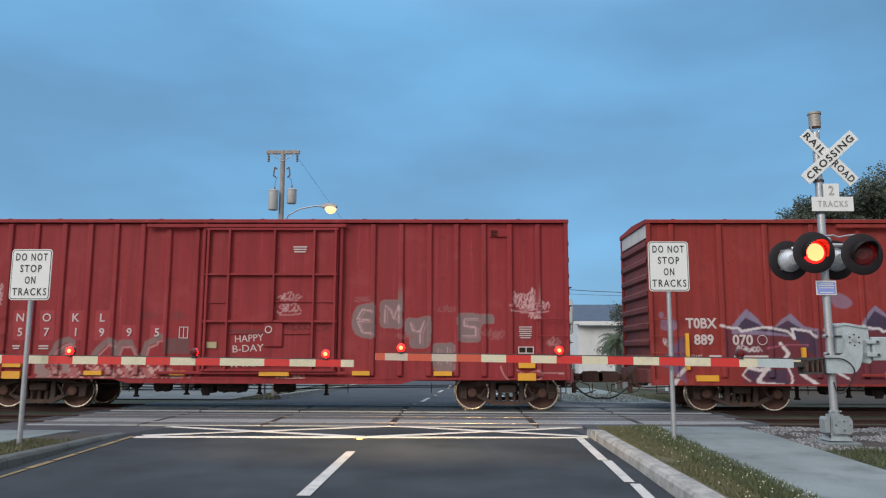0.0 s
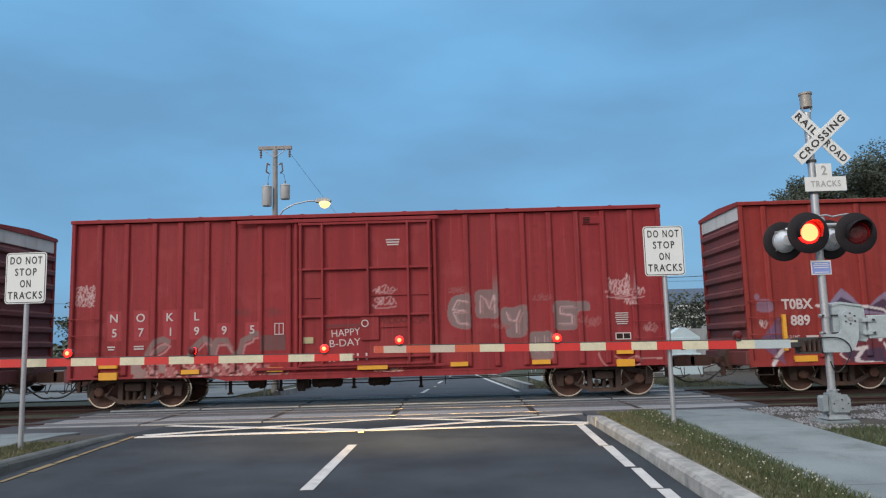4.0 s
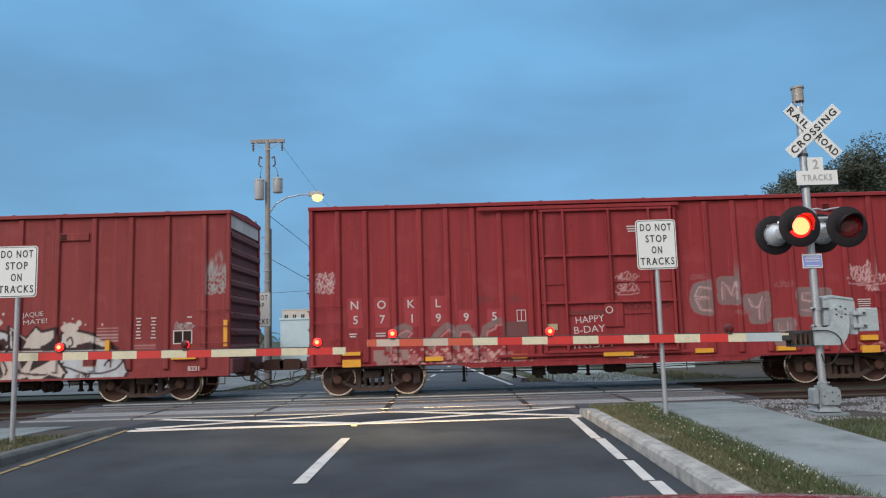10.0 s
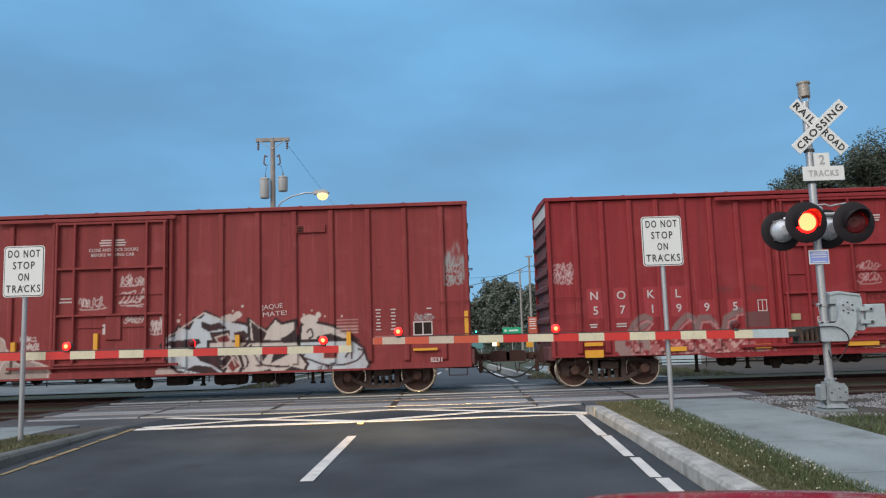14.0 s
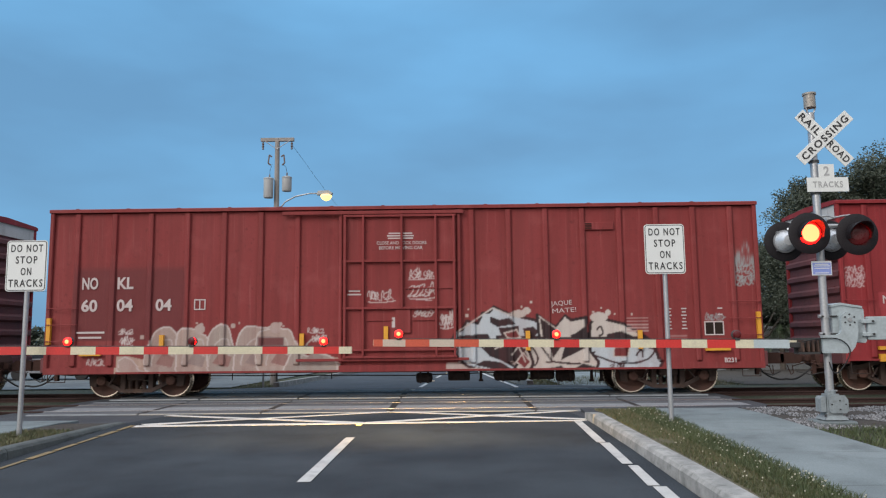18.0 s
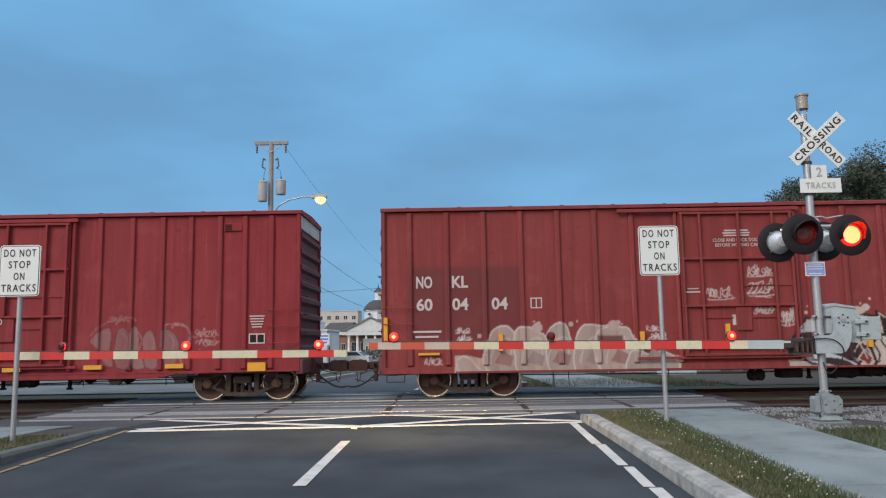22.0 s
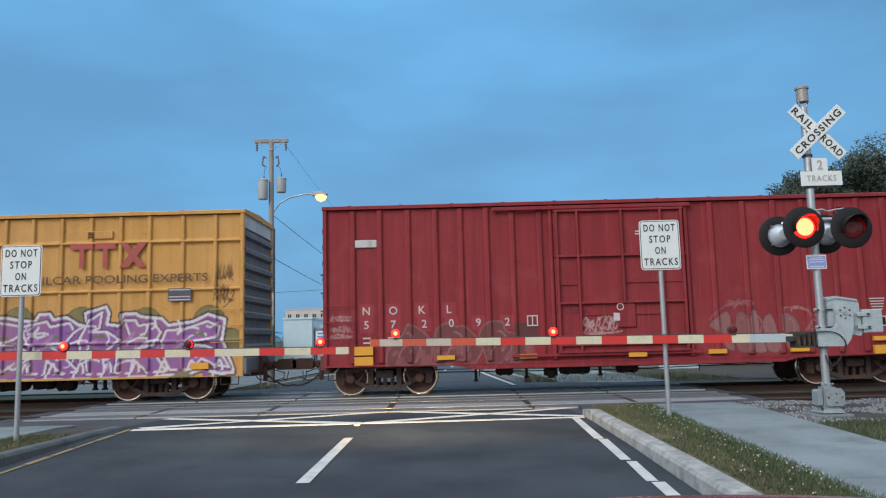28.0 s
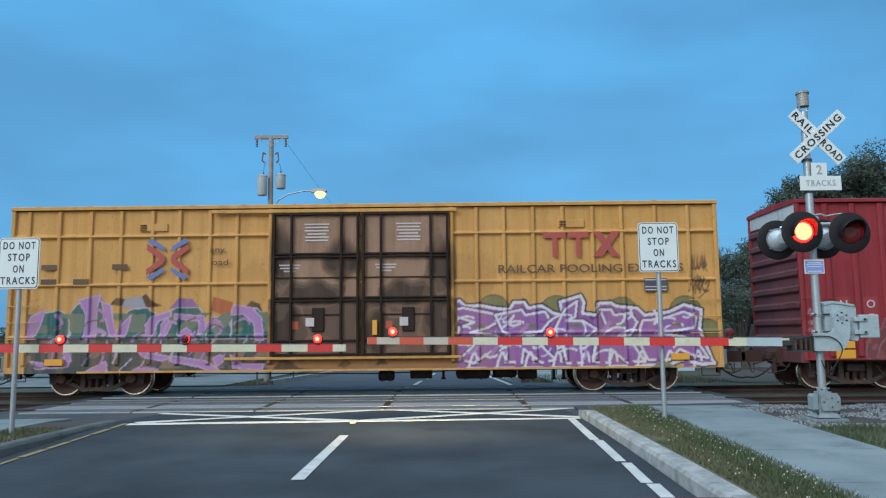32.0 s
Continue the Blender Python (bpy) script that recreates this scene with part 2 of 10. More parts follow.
def part(name, form, material, parent=None, label="", smooth=False, at=None):
    """Links a form (or a ready mesh) as one object under a thing or a part."""
    mats = material if isinstance(material, (list, tuple)) else [material]
    me = form.mesh(name, *mats) if isinstance(form, Form) else form
    if smooth:
        me.shade_smooth()
        me.set_sharp_from_angle(angle=radians(40))
    ob = new(name, me)
    if parent:
        ob.parent = parent
    if at is not None:
        ob.matrix_basis = at if isinstance(at, Matrix) else Matrix.Translation(at)
    if label:
        ob["label"] = label
    return ob


def thing(name, label, category, at=(0, 0, 0), group="", kind=""):
    ob = new(name)
    ob.empty_display_size = 0.2
    ob.matrix_basis = at if isinstance(at, Matrix) else Matrix.Translation(at)
    return tagged(ob, label, category, group, kind)


TEXTS = {}


def text_mesh(s, size, material, width=None, bold=0.0, space=1.0):
    """A flat mesh of a string, its middle at the origin, reading along x, facing -y."""
    key = (s, size, material.name, width, bold, space)
    if key not in TEXTS:
        cu = bpy.data.curves.new("lettering", "FONT")
        cu.body, cu.size, cu.align_x, cu.align_y, cu.offset = s, size, "CENTER", "CENTER", bold
        cu.resolution_u, cu.space_character = 3, space
        cu.extrude = 0.0015
        ob = bpy.data.objects.new("lettering", cu)
        scene.collection.objects.link(ob)
        me = bpy.data.meshes.new_from_object(ob.evaluated_get(bpy.context.evaluated_depsgraph_get()))
        scene.collection.objects.unlink(ob)
        bpy.data.objects.remove(ob)
        xs = [v.co.x for v in me.vertices] or [0, 1]
        k = width / (max(xs) - min(xs)) if width else 1.0
        mid = (max(xs) + min(xs)) / 2
        zs = [v.co.y for v in me.vertices] or [0, 1]
        midz = (max(zs) + min(zs)) / 2
        for v in me.vertices:
            v.co = ((v.co.x - mid) * k, -v.co.z, v.co.y - midz)
        me.materials.clear()
        me.materials.append(material)
        me.name = "lettering"
        TEXTS[key] = me
    return TEXTS[key]


def letters_of(me, material, key):
    """Splits a text mesh into its letters; a letter is all that overlaps along x."""
    if (key, "letters") in TEXTS:
        return TEXTS[(key, "letters")]
    n = len(me.vertices)
    root = list(range(n))

    def find(i):
        while root[i] != i:
            root[i] = root[root[i]]
            i = root[i]
        return i
    for p in me.polygons:
        r = find(p.vertices[0])
        for v in p.vertices[1:]:
            root[find(v)] = r
    span = {}
    for v in me.vertices:
        r = find(v.index)
        lo, hi = span.get(r, (9e9, -9e9))
        span[r] = (min(lo, v.co.x), max(hi, v.co.x))
    groups = []
    for r, (lo, hi) in sorted(span.items(), key=lambda k: k[1]):
        if groups and lo < groups[-1][1] - 0.3 * (hi - lo):
            groups[-1][0].add(r)
            groups[-1][1] = max(groups[-1][1], hi)
        else:
            groups.append([{r}, hi])
    out = []
    for rs, _ in groups:
        idx = [v.index for v in me.vertices if find(v.index) in rs]
        back = {k: i for i, k in enumerate(idx)}
        m2 = bpy.data.meshes.new("letter")
        m2.from_pydata([tuple(me.vertices[k].co) for k in idx], [], [[back[k] for k in p.vertices] for p in me.polygons if p.vertices[0] in back])
        m2.materials.append(material)
        out.append(m2)
    TEXTS[(key, "letters")] = out
    return out


def lettering(s, size, material, parent, x, y, z, width=None, bold=0.0, turn=0.0, label="", space=1.0):
    me = text_mesh(s, size, material, width, bold, space)
    for m2 in letters_of(me, material, (s, size, material.name, width, bold, space)):
        part("letter", m2, material, parent, label, at=Matrix.Translation((x, y, z)) @ pose(0, 0, 0, 0, turn, 0))


# ---- spray paint on car sides, worked out on the panel's own grid ----
class Canvas:
    def __init__(self, xs, zs):
        self.X, self.Z = np.meshgrid(xs, zs)
        self.rgba = np.zeros(self.X.shape + (4,), np.float32)

    def put(self, mask, col, alpha=1.0):
        self.rgba[mask, :3] = col
        self.rgba[mask, 3] = alpha

    def poly(self, pts, col, alpha=1.0):
        inside = np.zeros(self.X.shape, bool)
        n = len(pts)
        for i in range(n):
            (x1, z1), (x2, z2) = pts[i], pts[(i + 1) % n]
            if z1 == z2:
                continue
            c = ((z1 > self.Z) != (z2 > self.Z)) & (self.X < (x2 - x1) * (self.Z - z1) / (z2 - z1) + x1)
            inside ^= c
        self.put(inside, col, alpha)

    def line(self, pts, width, col, alpha=1.0):
        for (x1, z1), (x2, z2) in zip(pts[:-1], pts[1:]):
            i0 = (self.X[0] > min(x1, x2) - width) & (self.X[0] < max(x1, x2) + width)
            if not i0.any():
                continue
            X, Z = self.X[:, i0], self.Z[:, i0]
            dx, dz = x2 - x1, z2 - z1
            k = np.clip(((X - x1) * dx + (Z - z1) * dz) / (dx * dx + dz * dz + 1e-9), 0, 1)
            m = np.hypot(X - x1 - k * dx, Z - z1 - k * dz) < width / 2
            sub = self.rgba[:, i0]
            sub[m, :3] = col
            sub[m, 3] = alpha
            self.rgba[:, i0] = sub

    def disc(self, x, z, rx, rz, col, alpha=1.0):
        self.put(((self.X - x) / rx) ** 2 + ((self.Z - z) / rz) ** 2 < 1, col, alpha)


def _shifted(a, k, axis):
    b = np.roll(a, k, axis)
    edge = [slice(None)] * a.ndim
    edge[axis] = slice(0, k) if k > 0 else slice(k, None)
    b[tuple(edge)] = a[tuple(edge)]
    return b


def soft_spray(self):
    """The soft rim of sprayed paint: a slight blur of colour and cover together."""
    a = self.rgba[..., 3:4]
    q = np.concatenate([self.rgba[..., :3] * a, a], -1)
    for axis in (0, 1):
        q = 0.13 * _shifted(q, 1, axis) + 0.74 * q + 0.13 * _shifted(q, -1, axis)
    self.rgba[..., :3] = q[..., :3] / np.maximum(q[..., 3:4], 1e-4)
    self.rgba[..., 3:4] = q[..., 3:4]


Canvas.soften = soft_spray


def smooth_ring(pts, n=6):
    out, k = [], len(pts)
    for i in range(k):
        p0, p1, p2, p3 = (pts[(i + j - 1) % k] for j in range(4))
        for s in range(n):
            t = s / n
            out.append(tuple(0.5 * (2 * b + (c - a) * t + (2 * a - 5 * b + 4 * c - d) * t * t + (3 * b - a - 3 * c + d) * t ** 3)
                             for a, b, c, d in zip(p0, p1, p2, p3)))
    return out


# pen shapes of no alphabet: hooks, waves and loops
STROKES = (((0.0, 0.1), (0.15, 0.95), (0.3, 0.7), (0.2, 0.3), (0.6, 0.05)), ((0.0, 0.4), (0.25, 0.9), (0.5, 0.15), (0.75, 0.85), (1.0, 0.3)), ((0.1, 1.0), (0.0, 0.3), (0.35, 0.1), (0.5, 0.7), (0.3, 0.8), (0.9, 0.2)),
           ((0.0, 0.2), (0.5, 0.0), (0.9, 0.5), (0.5, 0.95), (0.2, 0.6), (0.7, 0.4), (1.2, 0.7)), ((0.2, 0.0), (0.3, 1.1), (0.55, 0.6), (0.4, 0.45), (1.0, 0.0)), ((0.0, 0.75), (0.6, 1.05), (0.45, 0.4), (0.1, 0.1), (0.8, 0.25)))


def scrawl(cv, rnd, x, z, w, h, col, width=0.03, loops=9, alpha=0.9):
    """A quick unreadable tag: a few slanting pen shapes and an underline."""
    rr = random.Random(rnd)
    n = max(3, min(8, loops + 1))
    cell, lean = w / n, rr.uniform(0.0, 0.35) * h
    thin = min(width, max(0.02, h * 0.085))
    for i in range(n):
        hi = h * rr.uniform(0.75, 1.15)
        low = z - h / 2 + h * rr.uniform(-0.08, 0.12)
        shape = rr.choice(STROKES)
        pts = [(x - w / 2 + cell * (i + p * 1.75 - 0.3) + lean * (q - 0.5), low + hi * q) for p, q in shape]
        cv.line(smooth_ring(pts, 4)[:(len(pts) - 1) * 4 + 1], thin, col, alpha)
    if h > 0.2 and rr.random() < 0.6:
        cv.line(smooth_ring([(x - w * 0.5, z - h * 0.62), (x, z - h * 0.7), (x + w * 0.55, z - h * 0.52)], 4)[:9], thin, col, alpha)


# ---- the place: levels along the road (y is away from the eye) ----
def level(y):
    if y < -12:
        return -0.39
    if y < 12.6:
        return -0.15 + 0.02 * y
    if y < 15.6:
        return 0.102 - 0.122 * (y - 12.6) / 3.0
    if y < 23:
        return -0.02
    return -0.02 - 0.016 * (min(y, 170) - 23)


ASPHALT = surface("dark_asphalt", (0.058, 0.069, 0.079), (0.028, 0.034, 0.041), 0.85, grain=120, patch=0.5, amount=0.95, stain=(0.026, 0.028, 0.032), bump=0.5, depth=0.006, gloss=0.14)
ASPHALT_OLD = surface("grey_asphalt", (0.072, 0.078, 0.087), (0.04, 0.045, 0.052), 0.75, grain=90, patch=0.6, stain=(0.03, 0.03, 0.032), bump=0.4, gloss=0.2)
CONCRETE = surface("pale_concrete", (0.235, 0.275, 0.28), (0.135, 0.16, 0.165), 0.8, grain=60, patch=1.1, amount=0.8, stain=(0.10, 0.115, 0.118), bump=0.3, by_object=0.25, gloss=0.2)
LOT_GREY = surface("worn_lot_concrete", (0.17, 0.19, 0.195), (0.10, 0.115, 0.12), 0.85, grain=40, patch=0.7, amount=0.8, stain=(0.06, 0.065, 0.065), bump=0.3, gloss=0.2)
KERB_STONE = surface("mottled_kerb", (0.41, 0.405, 0.385), (0.20, 0.205, 0.195), 0.85, grain=120, patch=4.5, amount=0.85, stain=(0.07, 0.072, 0.065), bump=0.35, by_object=0.2, gloss=0.2)
PANEL_PALE = surface("pale_edge_concrete", (0.27, 0.29, 0.305), (0.18, 0.195, 0.21), 0.7, grain=60, patch=1.4, stain=(0.12, 0.125, 0.13), bump=0.3, by_object=0.3)
PANEL_CONC = surface("crossing_concrete", (0.13, 0.14, 0.15), (0.085, 0.093, 0.102), 0.7, grain=60, patch=1.1, stain=(0.07, 0.07, 0.075), bump=0.3, by_object=0.3, gloss=0.2)
SOIL = surface("sandy_soil", (0.12, 0.10, 0.06), (0.065, 0.068, 0.034), 0.95, grain=50, patch=2.0, stain=(0.05, 0.06, 0.025), bump=0.7)
SOIL_DARK = surface("dark_gravelly_soil", (0.05, 0.042, 0.033), (0.03, 0.026, 0.022), 0.95, grain=40, patch=2.0, stain=(0.09, 0.08, 0.065), bump=0.8)
LAWN = surface("far_lawn", (0.032, 0.042, 0.022), (0.042, 0.048, 0.027), 0.95, grain=14, patch=0.4, stain=(0.13, 0.11, 0.07), bump=0.7, depth=0.03)
BALLAST = surface("dark_ballast", (0.034, 0.022, 0.02), (0.02, 0.014, 0.014), 0.95, grain=22, patch=1.2, stain=(0.055, 0.038, 0.034), bump=1.0, depth=0.04, gloss=0.1)
RAIL_STEEL = surface("rail_steel", (0.42, 0.40, 0.38), (0.25, 0.21, 0.19), 0.35, 1.0, bump=0.1)
RAIL_RUST = surface("rail_rust", (0.055, 0.032, 0.028), (0.035, 0.022, 0.02), 0.85, gloss=0.2)
ROAD_WHITE = surface("road_paint_white", (0.56, 0.555, 0.53), (0.40, 0.40, 0.38), 0.6, grain=80, patch=2.5, stain=(0.2, 0.2, 0.2), bump=0.3)
KERB_GRIMY = surface("grimy_kerb", (0.11, 0.125, 0.12), (0.06, 0.07, 0.068), 0.85, grain=35, patch=2.5, amount=0.8, stain=(0.04, 0.045, 0.04), bump=0.6, by_object=0.2)
# fresher thermoplastic of the stop markings
ROAD_BEADED = surface("beaded_road_paint", (0.72, 0.70, 0.66), (0.52, 0.51, 0.47), 0.55, grain=70, patch=2.5, stain=(0.25, 0.24, 0.22), bump=0.3)
ROAD_YELLOW = surface("road_paint_yellow", (0.26, 0.185, 0.08), (0.16, 0.125, 0.065), 0.65, grain=80, patch=2.5, stain=(0.16, 0.13, 0.08), bump=0.3)
TIE_WOOD = surface("creosoted_wood", (0.032, 0.024, 0.022), (0.02, 0.016, 0.015), 0.95, gloss=0.15)


def strip(name, x_of, ys, material, lift, parent=None, z_of=level, **tags):
    """A sheet that follows the level; x_of(y) gives the two sides."""
    f = Form()
    for a, b in zip(ys[:-1], ys[1:]):
        (l0, r0), (l1, r1) = x_of(a), x_of(b)
        f.face([(l0, a, z_of(a) + lift), (r0, a, z_of(a) + lift), (r1, b, z_of(b) + lift), (l1, b, z_of(b) + lift)])
    ob = part(name, f, material, parent)
    return tagged(ob, **tags) if tags else ob


YS_ALL = [-400, -60, -12, 0, 6, 10, 12.6, 13.6, 14.6, 15.6, 19, 23, 40, 80, 170, 400, 2500]
strip("ground", lambda y: (-2500, 2500), YS_ALL, LAWN, -0.09, label="rough grassy ground running to the horizon", category="ground", kind="structure")
YS_NEAR = [-60, -12, 0, 6, 10, 12.6, 13.6, 14.6, 15.6]
strip("road", lambda y: (-5.75, 2.3), YS_NEAR, ASPHALT, -0.004, label="dark grey worn asphalt road before the tracks", category="road", kind="structure")
strip("road", lambda y: (-9.6 if y < 15.7 else -9.2, 6.9), [12.9, 13.6, 14.6, 15.6, 22.6], ASPHALT_OLD, -0.012, label="patched grey asphalt apron of the rail crossing", category="road", kind="structure")


def far_sides(y):
    k = (y - 22.6) / 10
    return (-5.6 + 0.42 * k - (2.5 if y < 23 else 0), 2.1 - 0.42 * k + (4.5 if y < 23 else 0)) if y < 60 else (-4.1 - 0.01 * (y - 60), 0.6 + 0.004 * (y - 60))


strip("road", far_sides, [22.6, 24.5, 32, 46, 60, 110, 170, 400], ASPHALT_OLD, 0.0, label="grey asphalt road leading away beyond the tracks", category="road", kind="structure")


def road_mark(x0, y0, x1, y1, w, material, parent, name="line", lift=0.006):
    d = Vector((x1 - x0, y1 - y0))
    nrm = Vector((-d.y, d.x)).normalized() * w / 2
    steps = max(1, int(d.length / 1.2))
    f = Form()
    rr = random.Random(int(x0 * 97 + y0 * 31))
    edge = []
    for i in range(steps + 1):
        p = Vector((x0, y0)) + d * i / steps
        j, k = (nrm * rr.uniform(0.86, 1.1) for _ in range(2))
        edge.append(((p.x + j.x, p.y + j.y), (p.x - k.x, p.y - k.y)))
    for (a, b), (c, e) in zip(edge[:-1], edge[1:]):
        f.prism([(*a, level(a[1]) + lift - 0.003), (*b, level(b[1]) + lift - 0.003), (*e, level(e[1]) + lift - 0.003), (*c, level(c[1]) + lift - 0.003)],
                [(*a, level(a[1]) + lift), (*b, level(b[1]) + lift), (*e, level(e[1]) + lift), (*c, level(c[1]) + lift)])
    return part(name, f, material, parent)


marks = thing("road_markings", "worn white and yellow painted lines on the asphalt", "road marking", kind="structure")
for y in (8.0, -4.2, -16.4):
    road_mark(-1.59, y, -1.52, y + 3.0, 0.14, ROAD_WHITE, marks, "lane_dash")
for y0, y1 in ((12.55, 10.4), (10.35, 8.85), (8.75, 7.7), (7.65, 6.2), (6.1, 3.0), (2.8, -3), (-3.2, -12)):
    road_mark(2.04, y0, 2.0, y1, 0.125, ROAD_WHITE, marks, "edge_line")
for i in range(30):
    y = 12.5 - i * 0.62
    road_mark(-5.35, y, -5.352, y - 0.55, 0.085 + 0.02 * math.sin(i * 2.1), ROAD_YELLOW, marks, "yellow_line")
road_mark(-5.28, 12.40, 2.2, 12.70, 0.21, ROAD_BEADED, marks, "stop_line")
for x0, y0, x1, y1 in ((-5.72, 15.05, -1.6, 12.62), (-1.42, 12.62, 2.38, 15.42)):
    road_mark(x0, y0, x1, y1, 0.27, ROAD_BEADED, marks, "cross_stroke")
for x0, y0, x1, y1 in ((-5.2, 12.56, -1.3, 15.62), (-1.26, 15.6, 2.3, 12.88)):
    road_mark(x0, y0, x1, y1, 0.27, ROAD_BEADED, marks, "cross_stroke", lift=0.009)
for i in range(12):
    y = 23.2 + i * 7.5
    x = -1.05 + (y - 23) * 0.045 if y < 60 else 0.6 - (y - 60) * 0.035
    road_mark(x, y, x + 0.12, y + 2.6, 0.12, ROAD_WHITE, marks, "lane_dash", lift=0.012)
road_mark(1.9, 22.7, 1.5, 32, 0.13, ROAD_WHITE, marks, "edge_line", lift=0.012)
road_mark(1.5, 32, 0.6, 58, 0.13, ROAD_WHITE, marks, "edge_line", lift=0.012)
STUD = surface("marker_stud", (0.85, 0.66, 0.35), (0.7, 0.5, 0.25), 0.3, bump=0)
for x, y in ((-1.56, 12.32), (-0.75, 27.6), (-1.2, 21.9), (-0.35, 36), (0.1, 46)):
    part("marker_stud", Form().box(x - 0.05, x + 0.05, y - 0.05, y + 0.05, level(y), level(y) + 0.025, bevel=0.012), STUD, marks, "pale raised reflective road stud")


# ---- kerbs, verges, pavements ----
def kerb_back(y):
    """The grassed edge of the kerb beside the near lane, which narrows towards the tracks."""
    return 2.44 + 0.16 * min(1.0, max(0.0, (12.3 - y) / 5.0))


def kerb_foot(y):
    return 2.24 + 0.09 * min(1.0, max(0.0, (12.3 - y) / 5.0))


def kerb_run(x, ys, width, height, name, label, stone=KERB_STONE, back=None, fall=None):
    run = thing(name, label, "kerb", kind="structure")
    for a, b in zip(ys[:-1], ys[1:]):
        b2 = b - 0.012
        s = 1 if width > 0 else -1

        def ring(y):
            xf = kerb_foot(y) if back else x
            w = back(y) - xf if back else width
            h = fall(y) if fall else height
            prof = [(0, -0.2), (0.022 * s, h - 0.05), (0.05 * s, h - 0.014), (0.085 * s, h), (w - 0.02 * s, h), (w, h - 0.02), (w, -0.2)]
            return [(xf + p, y, level(y) + q) for p, q in prof]
        f = Form().prism(ring(a), ring(b2))
        part("kerb_stone", f, stone, run)
    return run


kr = kerb_run(2.24, [-12, -8, -4, 0, 2, 3.5, 5.0, 6.5, 8.0, 9.5, 11.0, 12.3], 0.2, 0.15, "kerb", "mottled worn concrete kerb beside the road", back=kerb_back)
# rounded end of the kerb, dropping towards the tracks
f = Form()
nose = [(2.24, 12.3), (2.235, 12.8), (2.26, 13.15), (2.34, 13.45), (2.5, 13.65)]
for i, ((x0, y0), (x1, y1)) in enumerate(zip(nose[:-1], nose[1:])):
    h0, h1 = 0.15 - 0.02 * i, 0.15 - 0.02 * (i + 1)
    f.prism([(x0, y0, level(y0) - 0.2), (x0 + 0.01, y0, level(y0) + h0), (x0 + 0.2, y0, level(y0) + h0), (x0 + 0.2, y0, level(y0) - 0.2)],
            [(x1, y1, level(y1) - 0.2), (x1 + 0.01, y1, level(y1) + h1), (x1 + 0.2, y1 - 0.05, level(y1) + h1), (x1 + 0.2, y1 - 0.05, level(y1) - 0.2)])
part("kerb_nose", f, KERB_STONE, kr)
kerb_run(-5.62, [-12, -6, -2, 1, 4, 6, 8, 9.5, 11, 12.0, 12.9], -0.2, 0.14, "kerb", "grimy concrete kerb on the far side of the lanes", KERB_GRIMY, fall=lambda y: 0.14 - 0.11 * min(1.0, max(0.0, (y - 9.5) / 3.4)))


def verge(y):
    return level(y) + 0.15


def verge_left(y):
    return level(y) + 0.13 - 0.115 * min(1.0, max(0.0, (y - 9.5) / 3.4))


YV = [-40, -12, 0, 3, 6, 8, 10, 11.5, 12.6, 13.3]
strip("verge", lambda y: (kerb_back(y) - 0.01, 3.3), YV, SOIL, -0.005, z_of=verge, label="sandy verge with weeds between kerb and footpath", category="verge", kind="structure")
strip("verge", lambda y: (4.92, 60), [-40, -12, 0, 3, 6, 8, 10, 11.5, 12.6, 13.6], SOIL_DARK, -0.02, z_of=verge, label="bare sandy ground beside the footpath", category="ground", kind="structure")
strip("verge", lambda y: (-6.7, -5.8), [-40, -12, 0, 3, 6, 8, 9.5, 11.5, 12.3, 12.9], SOIL_DARK, -0.005, z_of=verge_left, label="sandy verge with thin grass behind the kerb", category="verge", kind="structure")
strip("verge", lambda y: (-60, -8.3), [-40, -12, 0, 3, 6, 8, 10, 11.5, 12.6, 13.6], SOIL_DARK, -0.02, z_of=lambda y: level(y) + 0.13, label="bare ground beside the footpath", category="ground", kind="structure")


def footpath(x0, x1, ys, lift, label):
    path = thing("pavement", label, "footpath", kind="structure")
    for a, b in zip(ys[:-1], ys[1:]):
        b2 = b - 0.014
        za, zb = (level(q) + (lift(q) if callable(lift) else lift) for q in (a, b2))
        f = Form().prism([(x0, a, za - 0.15), (x1, a, za - 0.15), (x1, a, za - 0.008), (x1 - 0.01, a, za), (x0 + 0.01, a, za), (x0, a, za - 0.008)],
                         [(x0, b2, zb - 0.15), (x1, b2, zb - 0.15), (x1, b2, zb - 0.008), (x1 - 0.01, b2, zb), (x0 + 0.01, b2, zb), (x0, b2, zb - 0.008)])
        part("paving_slab", f, CONCRETE, path)


footpath(3.3, 4.92, [-12, -8, -5, -2, 0.1, 1.8, 3.5, 5.2, 6.9, 8.6, 10.3, 12.0, 13.2], 0.165, "pale concrete footpath of jointed slabs")
footpath(-8.3, -6.7, [-12, -8, -4, -1, 1.8, 3.5, 5.2, 6.9, 8.6, 9.5, 10.3, 11.2, 12.0, 12.7, 13.4], lambda y: 0.14 - 0.11 * min(1.0, max(0.0, (y - 9.5) / 3.4)), "pale concrete footpath across the road")
# worn apron that joins the footpath to the crossing
f = Form().slab([(3.0, 13.2), (5.2, 13.2), (6.6, 16.0), (2.6, 15.6), (2.5, 13.7)], -0.05, 0.03)
tagged(part("pavement", f, ASPHALT_OLD), "worn asphalt ramp from footpath to crossing", "footpath", kind="structure")

# ---- tracks ----
NEAR_TRACK, FAR_TRACK = 17.0, 20.75
XL, XR = -8.9, 6.5


